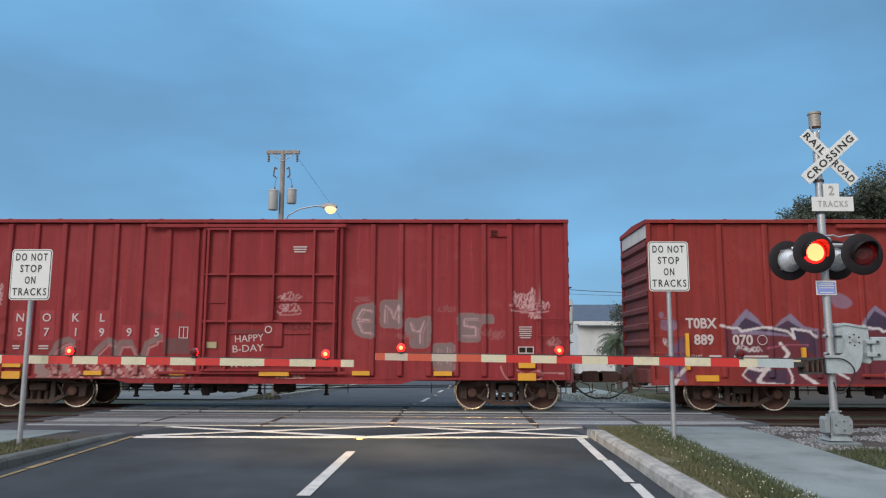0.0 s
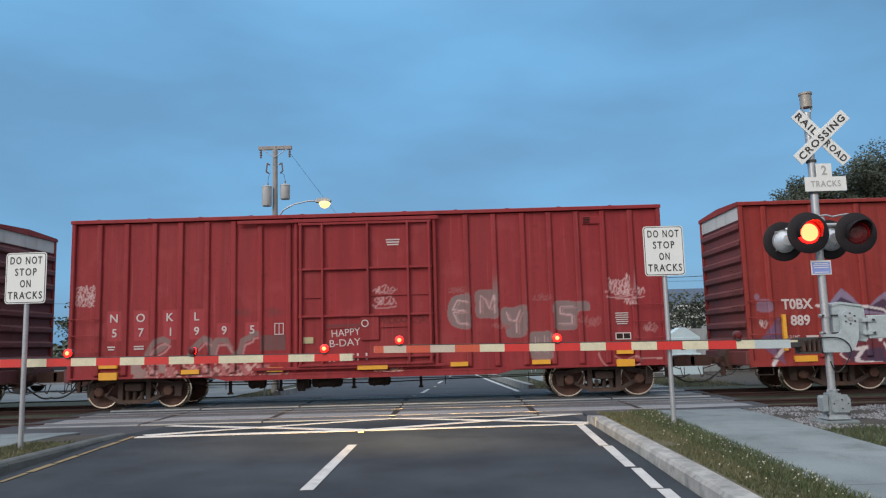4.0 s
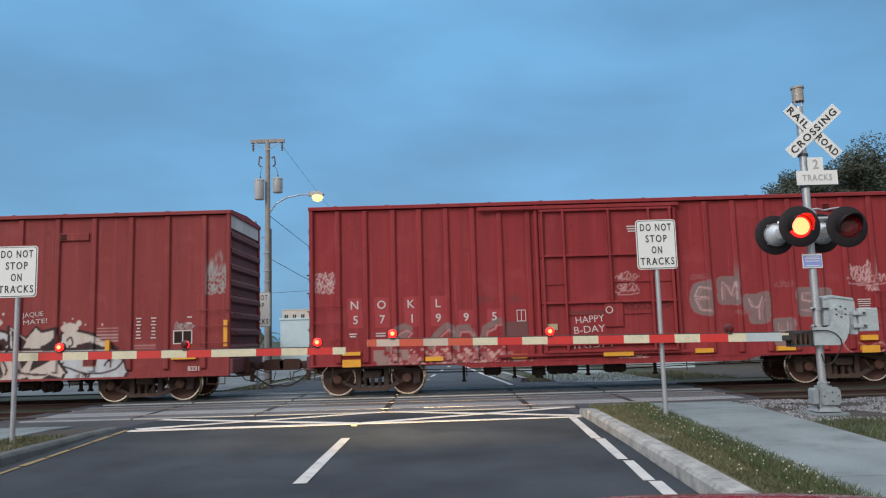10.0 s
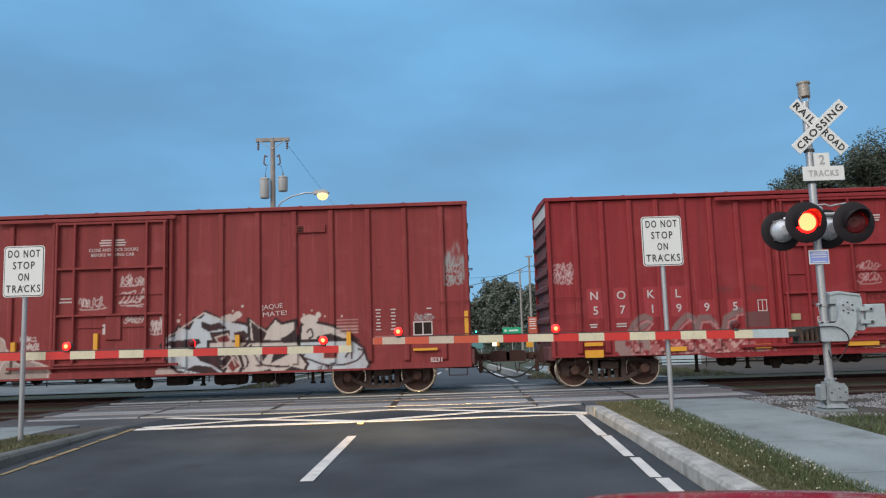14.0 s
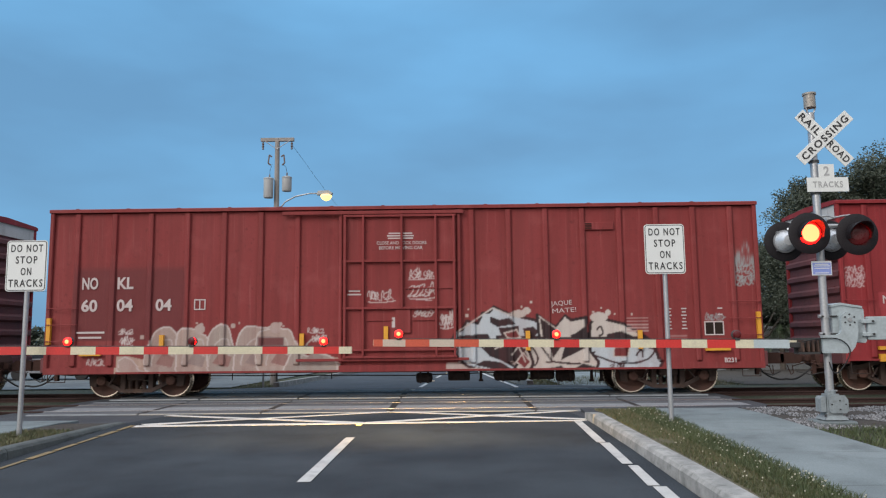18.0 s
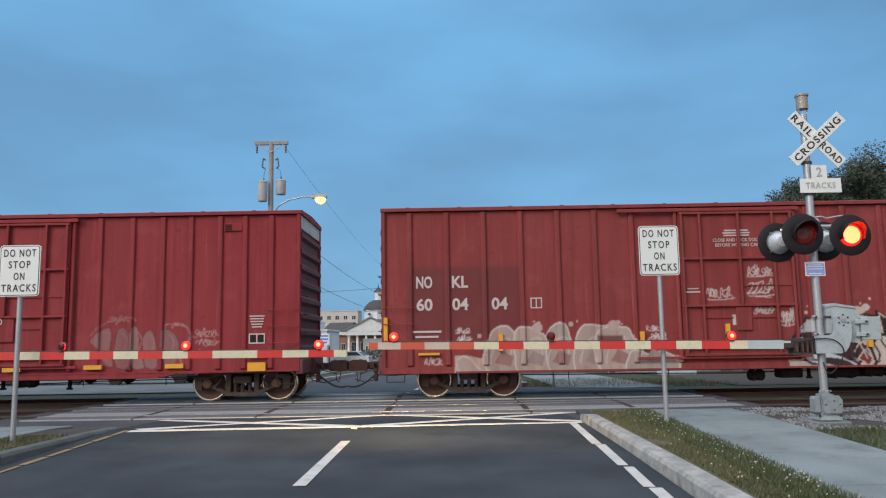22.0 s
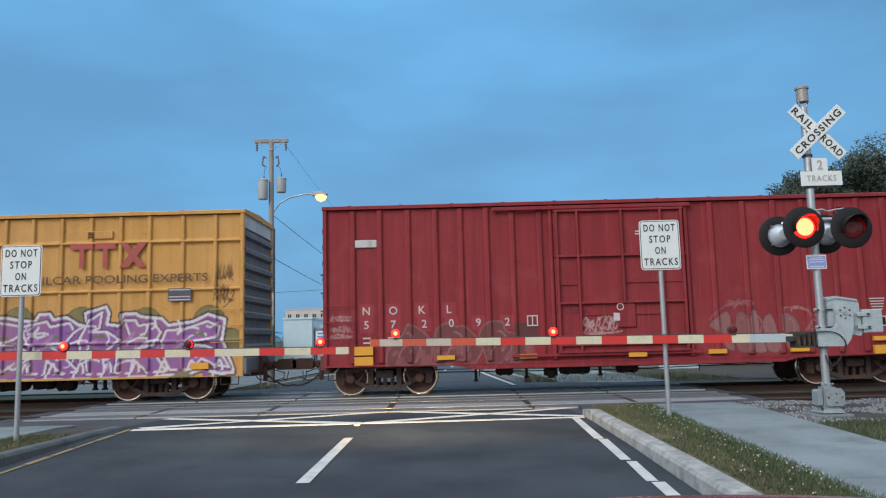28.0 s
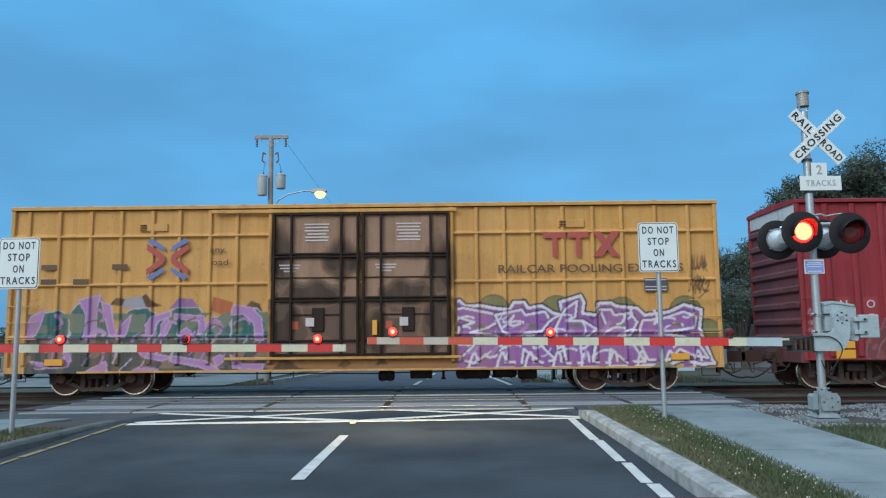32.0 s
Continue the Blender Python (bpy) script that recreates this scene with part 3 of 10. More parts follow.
def make_track(yc, label):
    tr = thing("railway_track", label, "railway track", (0, yc, 0), group="tracks", kind="structure")
    for s in (-1, 1):
        y = s * 0.7525
        prof = [(-0.07, -0.17), (0.07, -0.17), (0.07, -0.155), (0.012, -0.13), (0.012, -0.045), (0.036, -0.035), (0.036, -0.006), (0.026, 0.0),
                (-0.026, 0.0), (-0.036, -0.006), (-0.036, -0.035), (-0.012, -0.045), (-0.012, -0.13), (-0.07, -0.155)]
        for x0, x1 in ((-150, -40), (-40, XL), (XL, XR), (XR, 40), (40, 150)):
            part("rail", Form().prism([(x0, y + p, q) for p, q in prof], [(x1, y + p, q) for p, q in prof]), RAIL_STEEL if x0 == XL else RAIL_RUST, tr, "brown-sided steel rail with a worn bright top")
    tie = Form().box(-0.12, 0.12, -1.28, 1.28, -0.33, -0.165, bevel=0.015).mesh("sleeper", TIE_WOOD)
    for x in list(np.arange(XL - 0.4, -24, -0.53)) + list(np.arange(XR + 0.4, 24, 0.53)):
        part("sleeper", tie, TIE_WOOD, tr, at=(float(x), 0, 0))
    return tr


t1 = make_track(NEAR_TRACK, "empty railway track set in concrete panels")
t2 = make_track(FAR_TRACK, "railway track under the freight train")
for side in ((-150, XL), (XR, 150)):
    rr = random.Random(5)
    f = Form()
    xs = np.linspace(side[0], side[1], 150)
    ys = np.linspace(13.6, 25.2, 36)
    for i in range(len(xs) - 1):
        for j in range(len(ys) - 1):
            def bz(a, b):
                e = min(1.0, (b - 13.6) / 1.2, (25.2 - b) / 1.2)
                return -0.30 + 0.11 * max(0, e) + 0.03 * noise.noise((a * 2.3, b * 2.3, 0))
            f.face([(xs[i], ys[j], bz(xs[i], ys[j])), (xs[i + 1], ys[j], bz(xs[i + 1], ys[j])), (xs[i + 1], ys[j + 1], bz(xs[i + 1], ys[j + 1])), (xs[i], ys[j + 1], bz(xs[i], ys[j + 1]))])
    tagged(part("ballast_bed", f, BALLAST), "dark oily ballast of the railway bed", "ballast", kind="stuff")


def crossing_panels(yc, parent):
    edges = [XL, -6.55, -4.0, -1.36, 1.68, 3.98, XR]
    for a, b in zip(edges[:-1], edges[1:]):
        for y0, y1 in ((-1.38, -0.83), (-0.665, -0.02), (0.02, 0.665), (0.83, 1.38)):
            part("crossing_panel", Form().box(a + 0.07, b - 0.07, y0, y1, -0.16, -0.006, bevel=0.012), PANEL_PALE if y0 == -0.665 else PANEL_CONC, parent, "grey concrete crossing panel")
        for y0, y1 in ((-1.50, -1.40), (1.40, 1.50)):
            part("edge_beam", Form().box(a + 0.02, b - 0.02, y0, y1, -0.16, -0.004, bevel=0.01), PANEL_PALE, parent, "pale concrete edge beam")
    for x in edges[1:-1]:
        for y0, y1 in ((-1.38, -0.83), (-0.665, 0.665), (0.83, 1.38)):
            part("joint_filler", Form().box(x - 0.068, x + 0.068, y0, y1, -0.16, -0.011), BLACK, parent, "dark rubber joint between panels")
    for y in (-0.72, 0.72):
        part("flangeway_filler", Form().box(XL, XR, y - 0.05 if y > 0 else y - 0.11, y + 0.11 if y > 0 else y + 0.05, -0.17, -0.05), BLACK, parent, "black rubber flangeway strip")


crossing_panels(0, t1)
crossing_panels(0, t2)

# ---- freight cars ----
DARK_BARS = surface("blackened_bars", (0.024, 0.016, 0.013), (0.045, 0.03, 0.022), 0.8, gloss=0.15)
HALF = 1.55


def painted_sheet(name, parent, xs, zs, X, Y, Z, material, paint, label):
    """A grid of faces with its layer of sprayed colours."""
    nx = len(xs)
    co = np.stack([X, Y, Z], -1).reshape(-1, 3)
    nz = len(zs)
    k = np.arange(nx * nz).reshape(nz, nx)
    quads = np.stack([k[:-1, :-1], k[:-1, 1:], k[1:, 1:], k[1:, :-1]], -1).reshape(-1, 4)
    me = bpy.data.meshes.new(name)
    me.vertices.add(len(co))
    me.vertices.foreach_set("co", co.ravel())
    me.loops.add(quads.size)
    me.loops.foreach_set("vertex_index", quads.ravel().astype(np.int32))
    me.polygons.add(len(quads))
    me.polygons.foreach_set("loop_start", np.arange(0, quads.size, 4, dtype=np.int32))
    me.update(calc_edges=True)
    me.materials.append(material)
    cv = Canvas(xs, zs)
    if paint:
        paint(cv)
        cv.soften()
    at = me.color_attributes.new("paint", "FLOAT_COLOR", "POINT")
    at.data.foreach_set("color", cv.rgba.reshape(-1))
    cover = me.attributes.new("cover", "FLOAT", "POINT")
    cover.data.foreach_set("value", np.ascontiguousarray(cv.rgba[..., 3]).reshape(-1))
    me.validate()
    return part(name, me, material, parent, label)


def side_post(parent, right, z0, z1, material, paint, width=0.14, proud=0.068, face=-HALF + 0.07, fine=0.025):
    """A pressed steel post on the side sheet, closed at its foot and head."""
    x0, x1 = right - width, right
    xs = np.array([x0, x0 + 0.002, x0 + 0.035, x0 + width / 2, x1 - 0.03, x1 - 0.002, x1])
    zs = np.concatenate([[z0, z0 + 0.002], np.arange(z0 + 0.04, 2.75, fine), np.linspace(2.8, z1 - 0.02, 6), [z1 - 0.002, z1]])
    X, Z = np.meshgrid(xs, zs)
    out = np.array([0.0, 0.86, 1.0, 1.0, 1.0, 0.93, 0.0]) * proud
    Y = face + 0.012 - np.repeat(out[None, :], len(zs), 0)
    Y[0], Y[-1] = face + 0.012, face + 0.012
    return painted_sheet("side_post", parent, xs, zs, X, Y, Z, material, paint, "")


def side_panel(name, parent, xa, xb, z0, z1, material, paint=None, rib_h=0.075, cross=(), fine=0.02, top_fine=3.3, face=-HALF + 0.07, label=""):
    """The near side of a car or a door: a slightly dented sheet on a fine grid that also takes the paint."""
    nx = int((xb - xa) / fine) + 1
    xs = np.linspace(xa, xb, nx)
    zf = np.arange(z0, min(top_fine, z1), fine)
    zc = np.unique(np.concatenate([np.linspace(zf[-1] + 0.05, z1, 14)] + [[c - 0.05, c - 0.035, c, c + 0.035, c + 0.05] for c in cross if zf[-1] + 0.06 < c < z1 - 0.06]))
    zs = np.concatenate([zf, zc]) if z1 - z0 > 0.5 else np.linspace(z0, z1, 8)
    dz = np.full(len(zs), 9.0)
    for c in cross:
        dz = np.minimum(dz, np.abs(zs - c))
    profz = np.clip((0.045 - dz) / 0.018, 0, 1) * rib_h
    depth = np.repeat(profz[:, None], nx, 1)
    # slight dents of a working car
    rr = np.random.RandomState(len(name) + nx)
    X, Z = np.meshgrid(xs, zs)
    dent = 0.006 * np.sin(X * 3.1 + rr.rand() * 6) * np.sin(Z * 2.3 + rr.rand() * 6) + 0.004 * np.sin(X * 8.3) * np.sin(Z * 5.1)
    Y = face - depth + dent
    return painted_sheet(name, parent, xs, zs, X, Y, Z, material, paint, label)


WHEEL_R = 0.457
# one turned profile: stub, hub, web, rim with flange, axle, and the same again
half = [(0.02, -0.955), (0.085, -0.955), (0.105, -0.925), (0.13, -0.83), (0.25, -0.785), (0.36, -0.80), (0.415, -0.828), (0.45, -0.826), (0.457, -0.815), (0.457, -0.715),
        (0.485, -0.705), (0.488, -0.694), (0.47, -0.685), (0.41, -0.69), (0.36, -0.74), (0.2, -0.72), (0.12, -0.68), (0.09, -0.6)]
bands = [0, 0, 0, 0, 0, 0, 1, 1, 1, 1, 1, 1, 1, 0, 0, 0, 0]
whole = half + [(r, -y) for r, y in half[::-1]]
wheelset_mesh = Form().lathe(whole, (0, 0, 0), "y", 40, slots=bands + [0] + bands[::-1]).mesh("wheelset", WHEEL_RUST, WHEEL_TREAD)
wheelset_mesh.shade_smooth()
wheelset_mesh.set_sharp_from_angle(angle=radians(35))

BASE = 0.915
ft = Form()
# upper arm, lower arm, columns and pedestals of a cast side frame, with the window for bolster and springs left open
ft.plate([(-1.26, 0.55), (-1.3, 0.62), (-1.22, 0.69), (-1.0, 0.68), (-0.5, 0.82), (0.5, 0.82), (1.0, 0.68), (1.22, 0.69), (1.3, 0.62), (1.26, 0.55), (0.95, 0.57), (0.46, 0.70), (-0.46, 0.70), (-0.95, 0.57)], -1.06, -0.92)
ft.plate([(-0.98, 0.56), (-0.80, 0.46), (-0.36, 0.23), (0.36, 0.23), (0.80, 0.46), (0.98, 0.56), (0.98, 0.44), (0.82, 0.35), (0.40, 0.14), (-0.40, 0.14), (-0.82, 0.35), (-0.98, 0.44)], -1.06, -0.92)
for s in (-1, 1):
    ft.box(min(s * 0.30, s * 0.44), max(s * 0.30, s * 0.44), -1.05, -0.93, 0.2, 0.74, bevel=0.015)
    ft.plate([(s * 1.06, 0.3), (s * 1.24, 0.32), (s * 1.26, 0.58), (s * 1.06, 0.6)][::s], -1.05, -0.93)
frame_mesh = ft.mesh("side_frame", TRUCK_IRON)
fb = Form().lathe([(0.02, -1.13), (0.09, -1.13), (0.125, -1.11), (0.13, -0.98), (0.13, -0.9)], (0, 0, 0), "y", 16)
fb.rod((0.04, -1.15, 0.04), (0.04, -1.12, 0.04), 0.014, 6)
bearing_mesh = fb.mesh("bearing_cap", WHEEL_RUST)
fs = Form()
prof = []
for j in range(7):
    prof += [(0.045, j * 0.033), (0.058, j * 0.033 + 0.008), (0.058, j * 0.033 + 0.02), (0.045, j * 0.033 + 0.028)]
fs.lathe(prof, (0, -0.99, 0.22), "z", 10)
spring_mesh = fs.mesh("coil_spring", TRUCK_IRON)
bolster_mesh = Form().box(-0.24, 0.24, -1.12, 1.12, 0.46, 0.66, bevel=0.03).mesh("bolster", TRUCK_IRON)
fk = Form()
for s in (-1, 1):
    fk.tube([(s * 0.33, -0.86, 0.26), (s * 0.44, -0.84, 0.48)], 0.035, 6)
    fk.box(s * 0.42 - 0.04, s * 0.42 + 0.04, -0.86, 0.86, 0.42, 0.54, bevel=0.01)
    fk.tube([(s * 0.52, -1.09, 0.62), (s * 0.70, -1.10, 0.36)], 0.03, 6)
brake_mesh = fk.mesh("brake_beam", TRUCK_IRON)
SPINNERS, CARS = [], []


def make_truck(parent, x):
    tk = part("truck", bolster_mesh, TRUCK_IRON, parent, "grimy cast steel four-wheel truck", at=(x, 0, 0))
    part("side_frame", frame_mesh, TRUCK_IRON, tk)
    part("side_frame", frame_mesh, TRUCK_IRON, tk, at=pose(0, 0, 0, 0, 0, 180))
    for s in (-1, 1):
        part("bearing_cap", bearing_mesh, WHEEL_RUST, tk, at=(s * BASE, 0, WHEEL_R))
    for dx in (-0.19, 0, 0.19):
        part("coil_spring", spring_mesh, TRUCK_IRON, tk, at=(dx, 0, 0))
    part("brake_beam", brake_mesh, TRUCK_IRON, tk, "diagonal brake levers and beam")
    for s in (-1, 1):
        ws = part("wheelset", wheelset_mesh, WHEEL_RUST, tk, "rusty steel wheels with bright worn treads", at=(s * BASE, 0, WHEEL_R))
        SPINNERS.append(ws)
    return tk


def end_panel(parent, x, s, z0, z1, material, top_mat, top_h=0.42, ribs=8):
    """Corrugated end: horizontal pressed ribs, smooth pale band on top on some cars."""
    zs = [z0]
    pitch = (z1 - top_h - z0) / ribs
    prof = [(z0, 0.0)]
    for i in range(ribs):
        a = z0 + i * pitch
        prof += [(a + pitch * 0.30, 0.0), (a + pitch * 0.45, 0.085), (a + pitch * 0.70, 0.085), (a + pitch * 0.85, 0.0)]
    prof += [(z1 - top_h, 0.0), (z1 - top_h + 0.004, 0.035), (z1, 0.035)]
    f = Form()
    for (a, da), (b, db) in zip(prof[:-1], prof[1:]):
        top = a >= z1 - top_h - 0.001
        f.face([(x + s * da, -HALF + 0.06, a), (x + s * da, HALF - 0.06, a), (x + s * db, HALF - 0.06, b), (x + s * db, -HALF + 0.06, b)], 1 if top else 0)
    return part("end_panel", f, [material, top_mat], parent, "corrugated steel end with a paler top band")


def ladder(parent, x, y, z0, z1, n, material, along="x", w=0.46, off=0.07):
    for i in range(n):
        z = z0 + (z1 - z0) * i / max(1, n - 1)
        f = Form()
        if along == "x":
            f.tube([(x - w / 2, y, z), (x - w / 2, y - off, z), (x + w / 2, y - off, z), (x + w / 2, y, z)], 0.013, 6)
        else:
            f.tube([(x, y - w / 2, z), (x + off, y - w / 2, z), (x + off, y + w / 2, z), (x, y + w / 2, z)], 0.013, 6)
        part("grab_iron", f, material, parent)


def coupler(parent, x, s):
    f = Form().box(min(x - s * 0.35, x + s * 0.62), max(x - s * 0.35, x + s * 0.62), -0.09, 0.09, 0.74, 0.93, bevel=0.02)
    f.box(min(x, x - s * 0.25), max(x, x - s * 0.25), -0.3, 0.3, 0.62, 1.0, bevel=0.03)
    c = part("coupler", f, COUPLER_RUST, parent, "rust-brown automatic coupler with draft gear")
    k = Form().plate([(x + s * 0.55, 0.70), (x + s * 1.0, 0.70), (x + s * 1.06, 0.76), (x + s * 1.06, 0.95), (x + s * 0.92, 1.0), (x + s * 0.58, 0.99), (x + s * 0.5, 0.9), (x + s * 0.5, 0.76)][::s], -0.18, 0.14)
    part("knuckle", k, COUPLER_RUST, c)
    lev = Form().tube([(x + s * 0.1, -1.3, 0.72), (x + s * 0.14, -0.9, 0.74), (x + s * 0.3, -0.6, 0.70), (x + s * 0.35, -0.2, 0.74), (x + s * 0.7, -0.05, 0.62)], 0.014, 6)
    part("uncoupling_lever", lev, COUPLER_RUST, c)
    pts = []
    for i in range(9):
        t = i / 8
        pts.append((x + s * (0.25 + 0.78 * t), -0.32 + 0.04 * math.sin(t * 5), 0.62 - 0.34 * math.sin(math.pi * min(1, t * 0.62))))
    part("air_hose", Form().tube(pts, 0.024, 7), BLACK, c, "black rubber brake hose")
    part("hose_bracket", Form().box(min(x + s * 0.2, x + s * 0.3), max(x + s * 0.2, x + s * 0.3), -0.38, -0.27, 0.42, 0.78, bevel=0.01), COUPLER_RUST, c)
    part("train_pipe", Form().tube([(x - s * 1.2, -0.42, 0.62), (x - s * 0.2, -0.42, 0.58), (x + s * 0.25, -0.34, 0.60), (x + s * 0.34, -0.33, 0.5)], 0.02, 6), COUPLER_RUST, c)
    part("lift_chain", Form().tube([(x + s * 0.7, -0.05, 0.66), (x + s * 0.72, -0.14, 0.45), (x + s * 0.78, -0.12, 0.40), (x + s * 0.82, 0.0, 0.66)], 0.012, 5), COUPLER_RUST, c)
    part("striker", Form().plate([(x, 0.58), (x + s * 0.16, 0.66), (x + s * 0.2, 0.95), (x + s * 0.12, 1.12), (x, 1.14)][::s], -0.34, 0.34), COUPLER_RUST, c, "rust-brown striker casting")
    part("cross_key", Form().box(min(x + s * 0.30, x + s * 0.42), max(x + s * 0.30, x + s * 0.42), -0.26, 0.26, 0.76, 0.9, bevel=0.015), COUPLER_RUST, c)
    part("side_hose", Form().tube([(x + s * 0.02, -0.9, 0.75), (x + s * 0.2, -0.86, 0.5), (x + s * 0.5, -0.7, 0.42), (x + s * 0.8, -0.5, 0.5)], 0.014, 6), BLACK, c)
    return c


def brake_gear(parent, length, low):
    f = Form().box(-length / 2 + 0.3, length / 2 - 0.3, -0.32, 0.32, 0.72, 1.02)
    for x in np.arange(-length / 2 + 1.2, length / 2 - 1, 2.1):
        f.box(x - 0.06, x + 0.06, -1.4, 1.4, 0.78, 0.98)
    part("centre_sill", f, UNDER, parent)
    def tank(name, x, z, half, r, label, y=-0.72):
        f = Form().lathe([(0.03, -half), (r * 0.8, -half * 0.93), (r, -half * 0.8), (r, half * 0.8), (r * 0.8, half * 0.93), (0.03, half)], (x, y, z), "x", 14)
        for k in (-0.45, 0.45):
            f.box(x + half * k - 0.025, x + half * k + 0.025, y - r - 0.012, y + r + 0.012, z - r - 0.012, 0.78)
        part(name, f, UNDER, parent, label)
    if length > 17:
        tank("air_reservoir", 2.85, 0.50, 0.46, 0.16, "black air brake reservoir")
        tank("air_reservoir", 3.72, 0.50, 0.30, 0.13, "black air brake reservoir")
        tank("brake_cylinder", 4.30, 0.47, 0.26, 0.15, "grimy brake cylinder")
        tank("brake_cylinder", 0.55, 0.45, 0.22, 0.13, "grimy brake cylinder", -0.85)
        h = Form().box(1.18, 1.76, -0.95, -0.5, 0.37, 0.66, bevel=0.03)
        h.box(1.30, 1.62, -1.0, -0.94, 0.42, 0.58, bevel=0.02)
        hung = ((2.06, 0.33), (3.42, 0.36), (5.02, 0.30), (5.28, 0.30), (5.62, 0.34))
    else:
        tank("air_reservoir", -3.02, 0.58, 0.24, 0.14, "black air brake reservoir")
        tank("air_reservoir", -1.15, 0.57, 0.42, 0.15, "black air brake reservoir")
        tank("brake_cylinder", 0.25, 0.56, 0.30, 0.13, "grimy brake cylinder")
        h = Form().box(-1.95, -1.62, -0.9, -0.5, 0.40, 0.68, bevel=0.03)
        h.box(-1.90, -1.70, -0.96, -0.88, 0.34, 0.56, bevel=0.02)
        hung = ((-3.78, 0.28), (-2.42, 0.34), (-0.45, 0.36), (1.35, 0.34))
    part("brake_valve", h, UNDER, parent, "grimy brake valve")
    for x, z in hung:
        part("rod_hanger", Form().box(x - 0.035, x + 0.035, -0.66, -0.58, z, 0.76).box(x - 0.06, x + 0.06, -0.68, -0.56, z, z + 0.05), UNDER, parent)
    r = Form().tube([(-length / 2 + 2.3, -0.5, 0.55), (-1.6, -0.6, 0.52), (0.2, -0.62, 0.5), (2.2, -0.55, 0.55), (length / 2 - 2.3, -0.5, 0.58)], 0.016, 6)
    part("brake_rod", r, UNDER, parent)
    r = Form().tube([(-length / 2 + 2.2, -1.2, 0.66), (-length / 6, -1.22, 0.63), (length / 6, -1.22, 0.62), (length / 2 - 2.4, -1.2, 0.66)], 0.012, 6)
    for x in (-length * 0.24, -length * 0.1, length * 0.13, length * 0.27):
        part("hanger_rod", Form().tube([(x, -1.22, 0.70), (x, -1.22, 0.45)], 0.012, 6), UNDER, parent)
    part("brake_pipe", r, UNDER, parent)


def boxcar(label, x0, x1, red, end_mat, top_mat, trucks, left_ribs, right_ribs, door, paint, strips, cross=(), rib_w=0.14, sill=0.66, sill_dip=None, eave=4.95, double_door=False, door_mat=None, group="freight train cars"):
    """A boxcar; x0, x1 and door are in the train's own measure, its middle becomes the thing's origin."""
    mid, L = (x0 + x1) / 2, x1 - x0
    car = thing("boxcar", label, "freight car", (mid, FAR_TRACK, 0), group)
    car["run"] = mid
    CARS.append(car)
    d0, d1 = door[0] - mid, door[1] - mid
    side_panel("side_panel", car, -L / 2 + 0.02, L / 2 - 0.02, sill + 0.12, eave - 0.1, red, paint, cross=cross)
    for r in left_ribs + right_ribs:
        side_post(car, r - mid + 0.01, sill + 0.2, eave - 0.11, red, paint, rib_w)
    for r in (d0 - 0.02, d1 + 0.12):
        side_post(car, r, sill + 0.2, eave - 0.11, red, paint, 0.10, 0.12)
    part("side_panel", Form().box(-L / 2 + 0.02, L / 2 - 0.02, HALF - 0.06, HALF - 0.02, 0.98, eave - 0.1), red, car)
    # sills and corner posts
    s = Form()
    if sill_dip:
        a, b = sill_dip[0] - mid, sill_dip[1] - mid
        s.plate([(-L / 2, sill + 0.12), (a - 0.9, sill + 0.10), (a - 0.5, sill), (b + 0.5, sill), (b + 0.9, sill + 0.10), (L / 2, sill + 0.12), (L / 2, sill + 0.16), (-L / 2, sill + 0.16)], -HALF, -HALF + 0.06)
        s.box(a - 0.5, b + 0.5, -HALF - 0.03, -HALF, sill, sill + 0.05)
    else:
        s.plate([(-L / 2, sill), (L / 2, sill), (L / 2, sill + 0.16), (-L / 2, sill + 0.16)], -HALF, -HALF + 0.06)
        s.box(-L / 2 + 1.9, L / 2 - 1.9, -HALF - 0.025, -HALF, sill, sill + 0.05)
    part("side_sill", s, red, car)
    side_panel("side_sill", car, -L / 2 + 0.01, L / 2 - 0.01, sill + (0.125 if sill_dip else 0.005), sill + 0.165, red, paint, face=-HALF - 0.012)
    part("side_sill", Form().box(-L / 2, L / 2, HALF - 0.06, HALF, sill, 1.0), red, car)
    for sx in (-1, 1):
        for sy in (-1, 1):
            xa, ya = sx * (L / 2 - 0.05), sy * (HALF - 0.05)
            part("corner_post", Form().box(xa - 0.055, xa + 0.055, ya - 0.055, ya + 0.055, sill + 0.1, eave - 0.02, bevel=0.02), red, car)
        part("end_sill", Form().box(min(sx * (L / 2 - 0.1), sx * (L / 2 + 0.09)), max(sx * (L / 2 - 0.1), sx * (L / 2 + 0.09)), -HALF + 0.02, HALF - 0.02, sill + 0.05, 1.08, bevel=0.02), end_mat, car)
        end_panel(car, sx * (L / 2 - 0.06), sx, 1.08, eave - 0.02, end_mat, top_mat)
        coupler(car, sx * (L / 2 + 0.02), sx)
        ladder(car, sx * (L / 2 - 0.44), -HALF - 0.0, 1.5, 2.35, 3, red, w=0.78)
        ladder(car, sx * (L / 2 + 0.01), -HALF + 0.5, 1.28, 3.2, 5, end_mat, "y", 0.44, sx * 0.1)
        st = Form().tube([(sx * (L / 2 - 0.12), -HALF + 0.04, sill + 0.1), (sx * (L / 2 - 0.12), -HALF + 0.02, sill - 0.2), (sx * (L / 2 - 0.58), -HALF + 0.02, sill - 0.2), (sx * (L / 2 - 0.58), -HALF + 0.04, sill + 0.1)], 0.013, 6)
        part("sill_step", st, UNDER, car, "bent steel step under the corner")
    # roof with a low ridge, pressed ribs and an overhanging eave
    rf = Form()
    rise = 0.09
